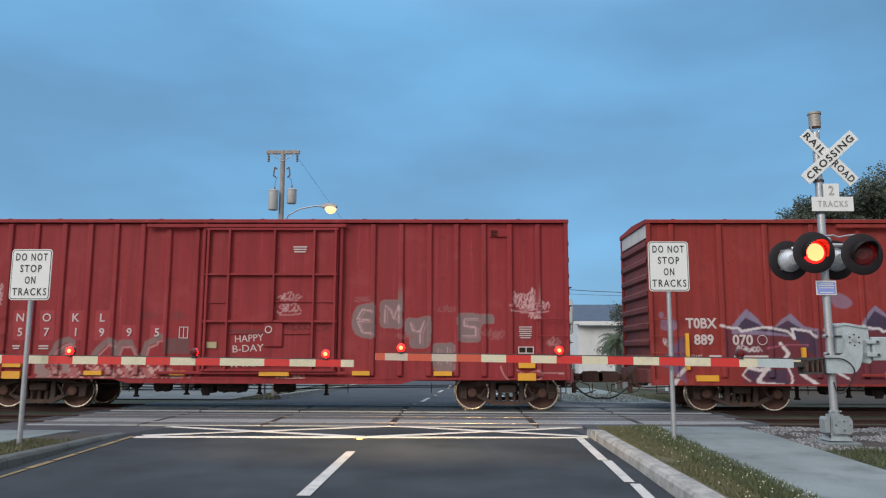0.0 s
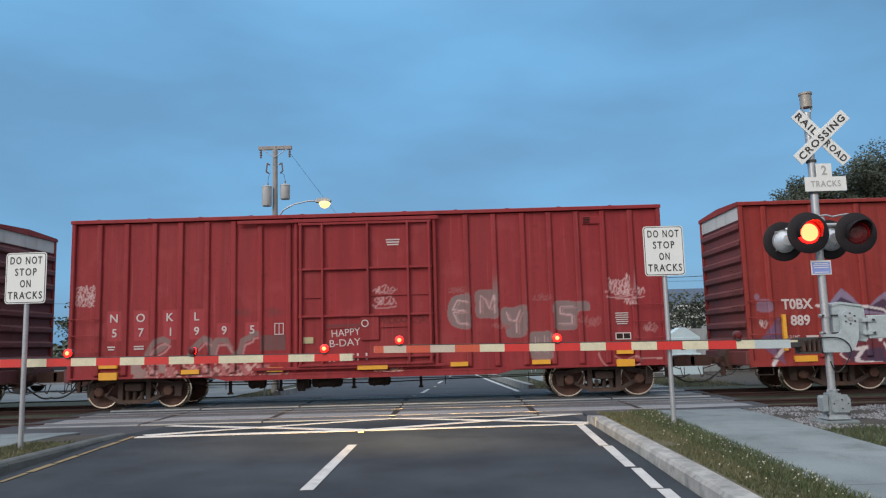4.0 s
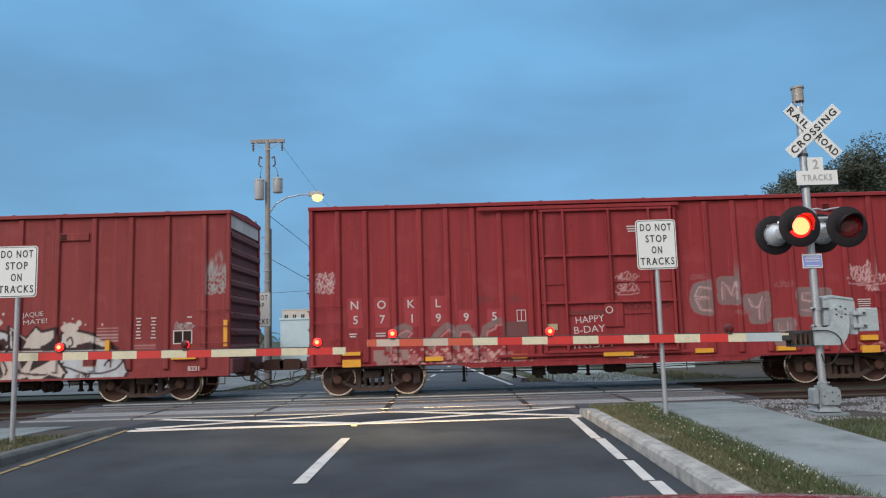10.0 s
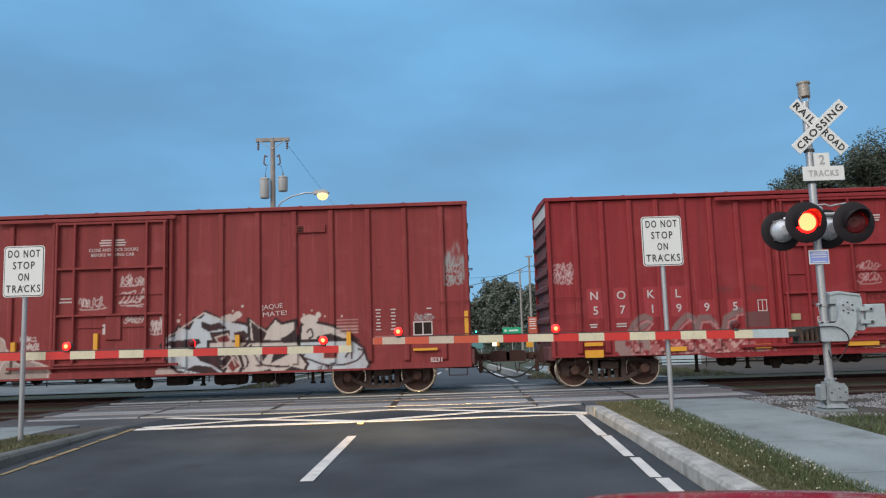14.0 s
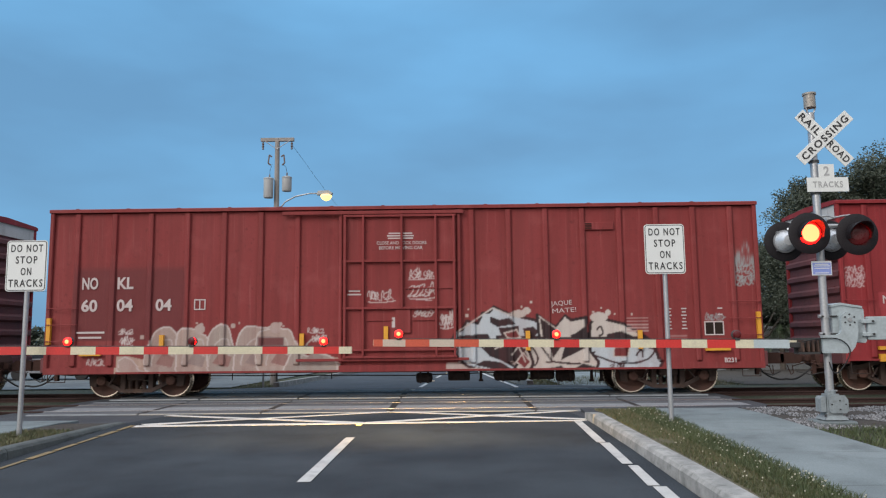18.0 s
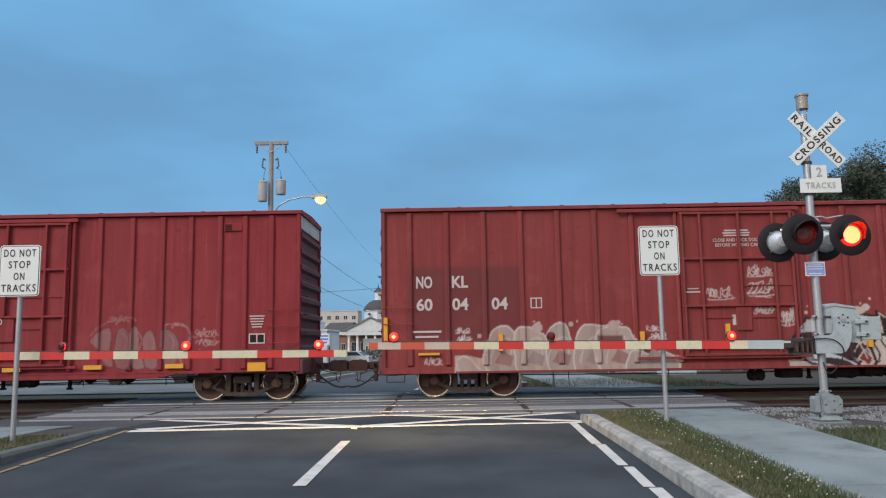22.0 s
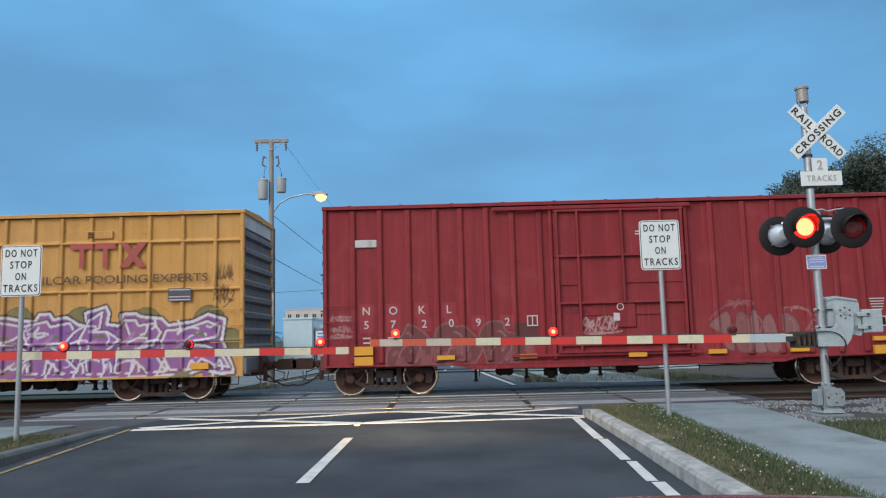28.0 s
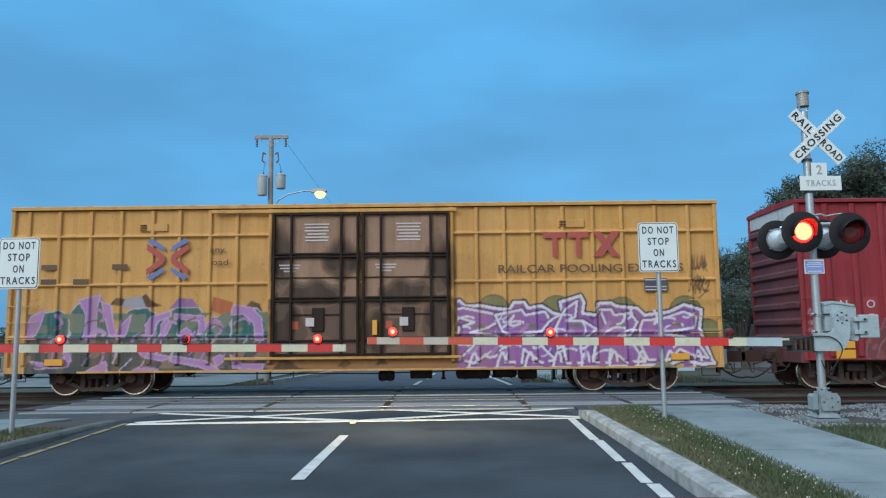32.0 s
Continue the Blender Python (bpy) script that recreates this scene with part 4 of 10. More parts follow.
    prof = [(-HALF - 0.03, eave - 0.08), (-HALF - 0.03, eave + 0.0), (-HALF + 0.05, eave + 0.025), (0, eave + rise), (HALF - 0.05, eave + 0.025), (HALF + 0.03, eave), (HALF + 0.03, eave - 0.08)]
    rf.prism([(-L / 2 - 0.02, y, z) for y, z in prof], [(L / 2 + 0.02, y, z) for y, z in prof])
    part("roof", rf, [red], car, "shallow ridged steel roof")
    for i in range(int(L / 1.35)):
        x = -L / 2 + 0.7 + i * 1.35
        rb = Form().prism([(x - 0.05, -HALF, eave + 0.015), (x + 0.05, -HALF, eave + 0.015), (x + 0.05, 0, eave + rise), (x - 0.05, 0, eave + rise)],
                 [(x - 0.03, -HALF, eave + 0.03), (x + 0.03, -HALF, eave + 0.03), (x + 0.03, 0, eave + rise + 0.012), (x - 0.03, 0, eave + rise + 0.012)])
        part("roof_rib", rb, red, car)
    part("floor_pan", Form().box(-L / 2 + 0.05, L / 2 - 0.05, -HALF + 0.11, HALF - 0.07, 1.0, 1.06), UNDER, car)
    # doors
    dm = door_mat or red
    spans = [(d0, (d0 + d1) / 2 - 0.03), ((d0 + d1) / 2 + 0.03, d1)] if double_door else [(d0, d1)]
    for a, b in spans:
        dr = side_panel("door", car, a, b, 1.0, eave - 0.22, dm, paint, face=-HALF - 0.03, label="steel sliding door with bar frame")
        part("door_edge", Form().box(a, b, -HALF - 0.015, -HALF + 0.02, 1.0, eave - 0.22), dm, dr)
        zs = (1.02, 1.20, 2.27, 3.49, eave - 0.27) if not double_door else (1.05, 1.40, 2.42, 2.50, 3.56, 3.64, eave - 0.27)
        dm, face_mat, bar = (DARK_BARS if double_door else dm), dm, (0.022 if double_door else 0.028)
        for z in zs:
            part("door_rail", Form().box(a, b, -HALF - 0.12, -HALF - 0.025, z - bar, z + bar, bevel=0.008), dm, dr)
        for k in ((0.02, 0.18, 0.52, 0.82, 0.98) if not double_door else (0.02, 0.22, 0.79, 0.98)):
            x = a + (b - a) * k
            low_end = 2.27 if k == 0.52 else 1.02
            part("door_stile", Form().box(x - 0.03, x + 0.03, -HALF - 0.132, -HALF - 0.027, low_end, eave - 0.25, bevel=0.01), dm, dr)
        for ka, kb, z in (((0.02, 0.18, 2.76), (0.52, 0.98, 2.78), (0.2, 0.44, 1.96), (0.6, 0.8, 1.96)) if not double_door else ((0.02, 0.98, 3.02), (0.24, 0.46, 2.06), (0.6, 0.78, 2.06))):
            part("door_seam", Form().box(a + (b - a) * ka, a + (b - a) * kb, -HALF - 0.062, -HALF - 0.025, z - 0.014, z + 0.014), dm, dr)
        part("lock_rod", Form().tube([(a + (b - a) * 0.985, -HALF - 0.12, 1.05), (a + (b - a) * 0.985, -HALF - 0.12, eave - 0.3)], 0.018, 6), dm, dr)
        lk = Form().box(a + (b - a) * 0.46, a + (b - a) * 0.60, -HALF - 0.08, -HALF - 0.025, 1.62, 2.24, bevel=0.02)
        part("lock_case", lk, dm, dr, "raised lock housing")
        dm = face_mat
    part("door_track", Form().box(d0 - 1.6, d1 + 0.2, -HALF - 0.09, -HALF - 0.02, eave - 0.22, eave - 0.13, bevel=0.01), red, car)
    part("door_track", Form().box(d0 - 1.2, d1 + 0.3, -HALF - 0.07, -HALF - 0.02, 0.92, 0.99, bevel=0.01), red, car)
    # reflective strips on the sill
    for x, z, w, h in strips:
        x -= mid
        front = -HALF - 0.098 if d0 < x < d1 else -HALF - 0.036
        part("reflector_strip", Form().box(x - w / 2, x + w / 2, front, front + 0.09, z - h / 2, z + h / 2), YELLOW_MARK, car, "orange-yellow reflective strip")
    brake_gear(car, L, sill + 0.0)
    for x in trucks:
        make_truck(car, x - mid)
    return car


def spread(a, b, n):
    return [a + (b - a) * (i + 0.5) / n if n == 1 else a + (b - a) * i / (n - 1) for i in range(n)]


# sprayed colours
INK = (0.02, 0.018, 0.02)


def sprayed(cv, m, pts, fill, edge=None, width=0.05, alpha=0.95, dark=None):
    """One sprayed shape in the train's measure: fill, outline and an optional darker rim outside it."""
    q = [(x - m, z) for x, z in pts]
    if dark:
        cv.line(q + q[:1], width * 2.2, dark, alpha)
    if fill:
        cv.poly(q, fill, alpha)
    if edge:
        cv.line(q + q[:1], width, edge, alpha)


def stroke(cv, m, pts, width, col, alpha=0.95, soft=True):
    q = [(x - m, z) for x, z in pts]
    if soft and len(q) > 2:
        q = smooth_ring(q, 5)[:(len(q) - 1) * 5 + 1]
    cv.line(q, width, col, alpha)


def mottled(cv, m, x0, x1, z0, z1, col, alpha, seed, cut=0.0, scale=5.0):
    """Flaked paint: a patch broken up by noise."""
    box = (cv.X > x0 - m) & (cv.X < x1 - m) & (cv.Z > z0) & (cv.Z < z1)
    f = (np.sin(cv.X * scale * 1.3 + seed) * np.sin(cv.Z * scale * 1.9 + cv.X * 2 + seed) + 0.7 * np.sin(cv.X * scale * 3.1 + cv.Z * scale * 2.2)
         + 0.5 * np.sin(cv.X * scale * 5.3 - cv.Z * scale * 6.1 + seed))
    cv.put(box & (f > cut), col, alpha)


def ghost_block(cv, m, outline, inner, seed):
    """A letter half buffed out: grey roller patch, thin pale line of the old letter."""
    q = smooth_ring([(x - m, z) for x, z in outline], 3)
    cv.poly(q, (0.195, 0.18, 0.175), 0.8)
    cv.line(q + q[:1], 0.02, (0.26, 0.225, 0.22), 0.7)
    stroke(cv, m, inner, 0.035, (0.55, 0.40, 0.40), 0.8, soft=False)
    stroke(cv, m, [(x + 0.07, z - 0.04) for x, z in inner], 0.02, (0.45, 0.30, 0.30), 0.7, soft=False)


def paint_a(cv):
    m = (0.87 + 16.36) / 2
    # fresher red squares under the stencilled letters
    for x, z in [(q, 2.36) for q in (2.03, 2.73, 3.5, 4.2)] + [(q, 1.98) for q in (2.05, 2.75, 3.52, 4.2, 4.92, 5.65)]:
        cv.put((np.abs(cv.X - x + m) < 0.19) & (np.abs(cv.Z - z) < 0.2), (0.37, 0.055, 0.065), 0.75)
    # five grey buffed letters
    ghost_block(cv, m, [(10.74, 2.3), (10.85, 2.65), (11.15, 2.74), (11.33, 2.7), (11.32, 2.3), (11.33, 1.9), (11.1, 1.86), (10.82, 1.98)], [(11.25, 2.55), (11.0, 2.6), (10.86, 2.35), (11.2, 2.32), (10.88, 2.28), (11.0, 2.0), (11.25, 1.98)], 1)
    ghost_block(cv, m, [(11.48, 2.8), (11.76, 2.84), (12.05, 2.8), (12.04, 2.45), (12.04, 2.13), (11.75, 2.12), (11.49, 2.16), (11.47, 2.5)], [(11.58, 2.25), (11.6, 2.7), (11.72, 2.6), (11.82, 2.35), (11.94, 2.7), (11.95, 2.25)], 2)
    ghost_block(cv, m, [(12.14, 2.34), (12.45, 2.36), (12.78, 2.4), (12.78, 1.8), (12.68, 1.62), (12.45, 1.6), (12.26, 1.64), (12.24, 1.85), (12.14, 1.95)], [(12.26, 2.25), (12.32, 2.05), (12.5, 2.03), (12.62, 2.3), (12.52, 2.03), (12.5, 1.72)], 3)
    ghost_block(cv, m, [(13.5, 2.46), (13.8, 2.5), (14.1, 2.46), (14.38, 2.46), (14.4, 2.24), (14.1, 2.22), (14.06, 1.8), (13.8, 1.77), (13.52, 1.8), (13.5, 2.1)], [(14.0, 2.36), (13.66, 2.36), (13.64, 2.18), (13.95, 2.14), (13.95, 1.92), (13.6, 1.92)], 4)
    ghost_block(cv, m, [(12.86, 1.7), (13.12, 1.72), (13.39, 1.7), (13.38, 1.35), (13.39, 1.04), (13.1, 1.02), (12.87, 1.06), (12.85, 1.4)], [(12.98, 1.2), (12.98, 1.6), (12.98, 1.4), (13.22, 1.4), (13.22, 1.62), (13.22, 1.2)], 5)
    for k, (x, z) in enumerate(((11.0, 2.85), (12.1, 1.9), (13.2, 2.6), (14.3, 2.0))):
        scrawl(cv, 120 + k, x - m, z, 0.4, 0.14, (0.30, 0.14, 0.14), 0.02, 4, 0.6)
    # grey-outlined bubble letters over a flaked pink band
    mottled(cv, m, 2.85, 6.45, 0.55, 1.08, (0.42, 0.17, 0.17), 0.75, 1.0, -0.55, 4.0)
    mottled(cv, m, 2.9, 5.9, 0.6, 1.2, (0.60, 0.40, 0.36), 0.8, 2.5, 0.55, 7.5)
    mottled(cv, m, 2.8, 6.1, 0.6, 1.05, (0.10, 0.06, 0.055), 0.7, 6.5, 0.75, 6.0)
    mottled(cv, m, 2.5, 3.4, 0.6, 1.2, (0.30, 0.24, 0.22), 0.8, 4.0, -0.4, 3.0)
    mottled(cv, m, 5.9, 6.6, 0.6, 0.95, (0.30, 0.24, 0.22), 0.8, 5.0, -0.3, 3.0)
    for pts in ([(2.89, 1.22), (2.91, 1.4), (3.04, 1.63), (3.18, 1.75), (3.32, 1.79), (3.45, 1.72), (3.31, 1.57), (3.14, 1.48)], [(3.99, 1.23), (4.06, 1.46), (4.25, 1.66), (4.39, 1.78), (4.54, 1.72), (4.63, 1.23)], [(4.63, 1.23), (4.65, 1.49), (4.72, 1.72), (4.96, 1.72), (5.09, 1.52)], [(5.13, 1.23), (5.35, 1.46), (5.4, 1.7), (5.6, 1.78), (5.64, 1.87), (5.76, 1.87)]):
        stroke(cv, m, pts, 0.15, (0.20, 0.175, 0.165), 0.8, soft=False)
        stroke(cv, m, [(x + 0.06, z - 0.12) for x, z in pts], 0.05, (0.46, 0.25, 0.25), 0.8, soft=False)
    cv.put((cv.X > 5.89 - m) & (cv.X < 6.53 - m) & (cv.Z > 1.43) & (cv.Z < 1.83), (0.13, 0.075, 0.075), 0.85)
    cv.put((cv.X > 7.6 - m) & (cv.X < 8.6 - m) & (cv.Z > 1.95) & (cv.Z < 2.06), (0.11, 0.05, 0.05), 0.7)
    # thin tags
    for k, (x, z, w, h) in enumerate(((15.2, 2.85, 0.65, 0.42), (15.45, 2.72, 0.7, 0.3), (15.5, 2.42, 0.3, 0.14))):
        scrawl(cv, 11 + k, x - m, z, w, h, (0.60, 0.40, 0.40), 0.022, (8, 5, 3)[k])
    for k, z in enumerate((3.14, 2.96, 2.78)):
        scrawl(cv, 31 + k, 1.28 - m, z, 0.48, 0.2, (0.55, 0.42, 0.42), 0.032, 5)
    scrawl(cv, 15, 9.1 - m, 2.9, 0.5, 0.2, (0.50, 0.32, 0.32), 0.026, 4)
    scrawl(cv, 16, 9.12 - m, 2.62, 0.55, 0.26, (0.50, 0.32, 0.32), 0.03, 4)
    scrawl(cv, 19, 9.6 - m, 2.12, 1.3, 0.16, (0.09, 0.02, 0.02), 0.03, 9)
    scrawl(cv, 20, 5.4 - m, 2.42, 0.4, 0.2, (0.11, 0.05, 0.05), 0.05, 5, 0.6)
    scrawl(cv, 21, 6.2 - m, 2.4, 0.4, 0.2, (0.11, 0.05, 0.05), 0.05, 5, 0.6)
    scrawl(cv, 17, 9.2 - m, 0.86, 0.7, 0.12, (0.55, 0.36, 0.30), 0.025, 5)
    stroke(cv, m, [(14.6, 1.15), (14.75, 0.82), (15.0, 0.78), (15.4, 1.0), (15.6, 1.02), (15.65, 0.9), (15.45, 0.8), (15.0, 1.05)], 0.035, (0.50, 0.27, 0.26), 0.8)
    stroke(cv, m, [(15.66, 0.98), (16.2, 0.97)], 0.025, (0.6, 0.45, 0.42), 0.8, soft=False)
    scrawl(cv, 23, 14.5 - m, 1.95, 0.4, 0.24, (0.32, 0.10, 0.10), 0.03, 6)
    scrawl(cv, 24, 15.95 - m, 1.75, 0.3, 0.22, (0.42, 0.2, 0.2), 0.02, 5)


def paint_b(cv):
    m = (-19.76 - 1.2) / 2
    # repainted patch behind the number
    cv.put((cv.X > -19.08 - m) & (cv.X < -16.12 - m) & (cv.Z > 1.5) & (cv.Z < 3.41), (0.125, 0.034, 0.036), 0.7)
    # pale fat letters, half faded, over a beige band
    cv.put((cv.X > -17.9 - m) & (cv.X < -12.1 - m) & (cv.Z < 1.06 + 0.05 * np.sin(cv.X * 5)), (0.47, 0.36, 0.29), 0.92)
    fat = ([(-17.17, 0.97), (-17.04, 1.37), (-16.92, 1.69), (-16.71, 1.83), (-16.51, 1.83), (-16.34, 1.65), (-16.24, 1.36), (-16.18, 0.64), (-16.95, 0.65)],
           [(-16.33, 0.96), (-16.31, 1.71), (-15.96, 1.8), (-15.75, 1.68), (-15.52, 1.53), (-15.4, 0.95), (-15.42, 0.63), (-16.21, 0.64)],
           [(-15.53, 1.09), (-15.5, 1.59), (-15.34, 1.82), (-15.15, 1.9), (-14.99, 1.81), (-14.91, 1.52), (-14.72, 0.65), (-15.39, 0.63)],
           [(-14.83, 0.94), (-14.74, 1.52), (-14.6, 1.78), (-14.43, 1.85), (-14.05, 1.79), (-13.81, 1.77), (-13.85, 0.93), (-14.02, 0.62), (-14.72, 0.62)],
           [(-14.26, 0.93), (-14.25, 1.51), (-14.05, 1.74), (-13.43, 1.75), (-13.28, 1.5), (-13.01, 1.09), (-13.14, 0.61), (-14.02, 0.62)],
           [(-13.44, 0.93), (-13.27, 1.18), (-12.93, 1.06), (-12.57, 1.12), (-12.27, 1), (-12.13, 0.74), (-12.34, 0.6), (-13.44, 0.61)])
    for k, pts in enumerate(fat):
        q = smooth_ring(pts, 3)
        sprayed(cv, m, q, ((0.40, 0.33, 0.29), (0.45, 0.37, 0.32), (0.38, 0.34, 0.30))[k % 3], (0.62, 0.57, 0.53), 0.04, 0.85)
        cx = sum(p[0] for p in pts) / len(pts)
        stroke(cv, m, [(cx - 0.3, 0.85), (cx - 0.12, 1.4), (cx + 0.2, 1.5), (cx + 0.18, 0.95)], 0.04, (0.56, 0.52, 0.48), 0.8)
        sprayed(cv, m, [(cx - 0.2, 0.9), (cx, 1.2), (cx + 0.3, 1.05), (cx + 0.22, 0.8)], (0.34, 0.36, 0.33) if k % 2 else (0.33, 0.24, 0.21), None, 0.03, 0.6)
    sprayed(cv, m, [(-17.83, 0.76), (-17.84, 0.98), (-17.67, 1.09), (-17.48, 1), (-17.27, 0.75), (-17.01, 0.65), (-17.75, 0.66)], (0.44, 0.35, 0.31), (0.6, 0.55, 0.52), 0.03, 0.85)
    sprayed(cv, m, [(-14.22, 1.56), (-13.54, 1.55), (-13.54, 1.32), (-14.21, 1.32)], (0.15, 0.07, 0.07), (0.3, 0.27, 0.25), 0.03, 0.85)
    cv.disc(-15.7 - m, 1.88, 0.059, 0.059, (0.50, 0.42, 0.38), 0.85)
    cv.disc(-15.74 - m, 1.78, 0.132, 0.132, (0.50, 0.42, 0.38), 0.85)
    cv.disc(-15.82 - m, 1.94, 0.029, 0.029, (0.50, 0.42, 0.38), 0.85)
    cv.disc(-14.87 - m, 1.86, 0.059, 0.059, (0.50, 0.42, 0.38), 0.85)
    cv.disc(-14.71 - m, 1.93, 0.029, 0.029, (0.50, 0.42, 0.38), 0.85)
    cv.disc(-13.77 - m, 1.8, 0.147, 0.147, (0.50, 0.42, 0.38), 0.85)
    cv.disc(-13.65 - m, 1.89, 0.059, 0.059, (0.50, 0.42, 0.38), 0.85)
    cv.disc(-13.56 - m, 1.84, 0.029, 0.029, (0.50, 0.42, 0.38), 0.85)
    cv.disc(-17.24 - m, 1.59, 0.059, 0.059, (0.50, 0.42, 0.38), 0.85)
    cv.disc(-17.77 - m, 1.77, 0.044, 0.044, (0.50, 0.42, 0.38), 0.85)
    cv.disc(-12.11 - m, 0.84, 0.044, 0.044, (0.50, 0.42, 0.38), 0.85)
    # white and black angular letters
    sprayed(cv, m, [(-9.14, 1.38), (-8.19, 1.5), (-6.74, 1.51), (-5.29, 1.44), (-3.97, 1.25), (-3.84, 0.85), (-4.02, 0.61), (-5.89, 0.67), (-9, 0.7)], (0.026, 0.022, 0.024), None, 0.03, 0.97)
    chalk, ice = (0.57, 0.51, 0.46), (0.50, 0.55, 0.58)
    mottled(cv, m, -9.34, -5.67, 0.6, 0.86, (0.50, 0.42, 0.38), 0.9, 2.0, -0.9, 3.0)
    sprayed(cv, m, [(-9.14, 1.51), (-9.09, 1.64), (-8.92, 1.69), (-8.8, 1.92), (-8.51, 1.86), (-8.39, 2.12), (-8.21, 2.14), (-8.09, 2.28), (-7.64, 2.06), (-7.35, 2), (-7.05, 1.93), (-6.82, 1.79), (-6.85, 1.56), (-7, 1.44), (-7.01, 1.27), (-9.18, 1.29)], ice, INK, 0.075, 0.97)
    sprayed(cv, m, [(-9.2, 1.45), (-8.48, 1.47), (-8.49, 1.36), (-8.34, 1.27), (-8.2, 1.04), (-7.94, 0.95), (-7.55, 0.72), (-7.54, 0.62), (-8.2, 0.62), (-8.78, 0.76), (-9.01, 0.93), (-9.14, 1.16)], ice, INK, 0.075, 0.97)
    sprayed(cv, m, [(-8.02, 1.5), (-6.74, 1.48), (-6.74, 1.25), (-7.04, 0.85), (-7.25, 0.61), (-7.65, 0.62), (-7.48, 0.86), (-7.33, 1.17), (-7.98, 1.12)], chalk, INK, 0.075, 0.97)
    sprayed(cv, m, [(-6.97, 2.06), (-6.73, 1.86), (-6.49, 1.75), (-6.25, 2.03), (-6.09, 1.91), (-5.71, 1.99), (-5.72, 1.72), (-6.13, 1.43), (-6.93, 1.44)], chalk, INK, 0.075, 0.97)
    sprayed(cv, m, [(-6.96, 1.46), (-5.44, 1.44), (-5.3, 1.12), (-5.16, 0.83), (-5.26, 0.59), (-7.19, 0.61), (-7.1, 0.85), (-7.21, 1.17)], chalk, INK, 0.075, 0.97)
    sprayed(cv, m, [(-5.64, 1.43), (-5.6, 1.83), (-5.51, 1.92), (-5.16, 1.91), (-4.76, 1.81), (-4.47, 1.65), (-4.11, 1.41)], chalk, INK, 0.075, 0.97)
    sprayed(cv, m, [(-5.65, 1.44), (-4.28, 1.45), (-3.97, 1.22), (-3.89, 0.93), (-3.81, 0.82), (-3.9, 0.65), (-4.05, 0.58), (-5.53, 0.59), (-5.42, 0.84), (-5.62, 1.1)], ice, INK, 0.075, 0.97)
    for pts in ([(-9.01, 1.54), (-8.25, 1.59), (-8.19, 1.47), (-8.56, 1.36), (-8.95, 1.36)], [(-8.18, 2.03), (-7.95, 1.94), (-7.69, 2), (-7.52, 1.82), (-8.01, 1.76), (-8.19, 1.87)], [(-7.98, 1.73), (-7.46, 1.78), (-7.44, 1.5), (-7.73, 1.57), (-7.87, 1.45)], [(-7.35, 1.71), (-7.08, 1.76), (-6.93, 1.61), (-7.12, 1.47), (-7.29, 1.5)], [(-6.9, 1.98), (-6.64, 1.83), (-6.47, 1.71), (-6.6, 1.44), (-6.83, 1.44)], [(-6.13, 1.52), (-5.69, 1.72), (-5.67, 1.49), (-6.06, 1.4)], [(-5.2, 1.54), (-4.82, 1.62), (-4.34, 1.41), (-5.15, 1.39)], [(-8.61, 0.79), (-8.35, 0.91), (-7.94, 0.86), (-7.54, 0.62), (-7.99, 0.62), (-8.28, 0.72)], [(-8.11, 1.14), (-7.73, 1.31), (-7.35, 1.35), (-7.73, 1.06), (-7.97, 1.12)], [(-7.65, 1.15), (-7.38, 1.26), (-7.21, 0.94), (-7.45, 0.86)], [(-6.67, 1.27), (-6.35, 1.26), (-6.58, 0.93)], [(-6.28, 1.25), (-5.85, 1.29), (-5.66, 1.24), (-6.39, 0.89)], [(-6.21, 0.6), (-5.83, 0.81), (-5.43, 0.69), (-5.49, 0.59)], [(-6.93, 0.64), (-6.38, 0.76), (-6.27, 0.6)]):
        sprayed(cv, m, pts, (0.026, 0.022, 0.024), None, 0.03, 0.97)
    for pts in ([(-7.83, 1.6), (-7.51, 1.68), (-7.41, 1.48), (-7.73, 1.45)], [(-7.53, 0.86), (-7.36, 1.09), (-7.16, 0.86), (-7.34, 0.69)], [(-5.01, 1.22), (-4.6, 1.24), (-4.67, 0.97), (-5.04, 0.97)]):
        sprayed(cv, m, pts, (0.17, 0.035, 0.035), chalk, 0.035, 0.95)
    for pts in ([(-8.95, 1.26), (-8.63, 1.27), (-8.34, 1.27)], [(-8.46, 1.36), (-8.2, 1.04), (-7.77, 0.86), (-7.51, 0.64)], [(-5.52, 1.09), (-5.28, 0.92), (-4.88, 0.8), (-4.41, 0.82), (-4.08, 0.96), (-4.11, 1.19)], [(-4.44, 1), (-4.32, 1.14), (-4.29, 0.97)], [(-5.43, 1.66), (-5.34, 1.74), (-5.29, 1.57), (-5.38, 1.51)], [(-7.21, 1.34), (-6.98, 0.97), (-7.1, 0.78)], [(-6.89, 1.37), (-6.68, 0.96), (-6.54, 0.85), (-5.89, 0.84)]):
        stroke(cv, m, pts, 0.045, INK, 0.95)
    for pts in ([(-7.65, 1.03), (-7.47, 1.26), (-7.3, 0.86)], [(-8.08, 1.2), (-7.69, 1.38)], [(-6.58, 0.93), (-6.31, 1.29)], [(-5.73, 1.24), (-5.89, 0.84)], [(-6.92, 2.02), (-6.49, 1.7), (-6.25, 1.98)], [(-9.09, 1.61), (-8.12, 2.25), (-7.63, 2.04)], [(-8.87, 0.65), (-8.57, 0.71), (-8.2, 0.64)]):
        stroke(cv, m, pts, 0.035, chalk, 0.95, soft=False)
    cv.disc(-7.45 - m, 2.09, 0.206, 0.103, chalk, 0.95)
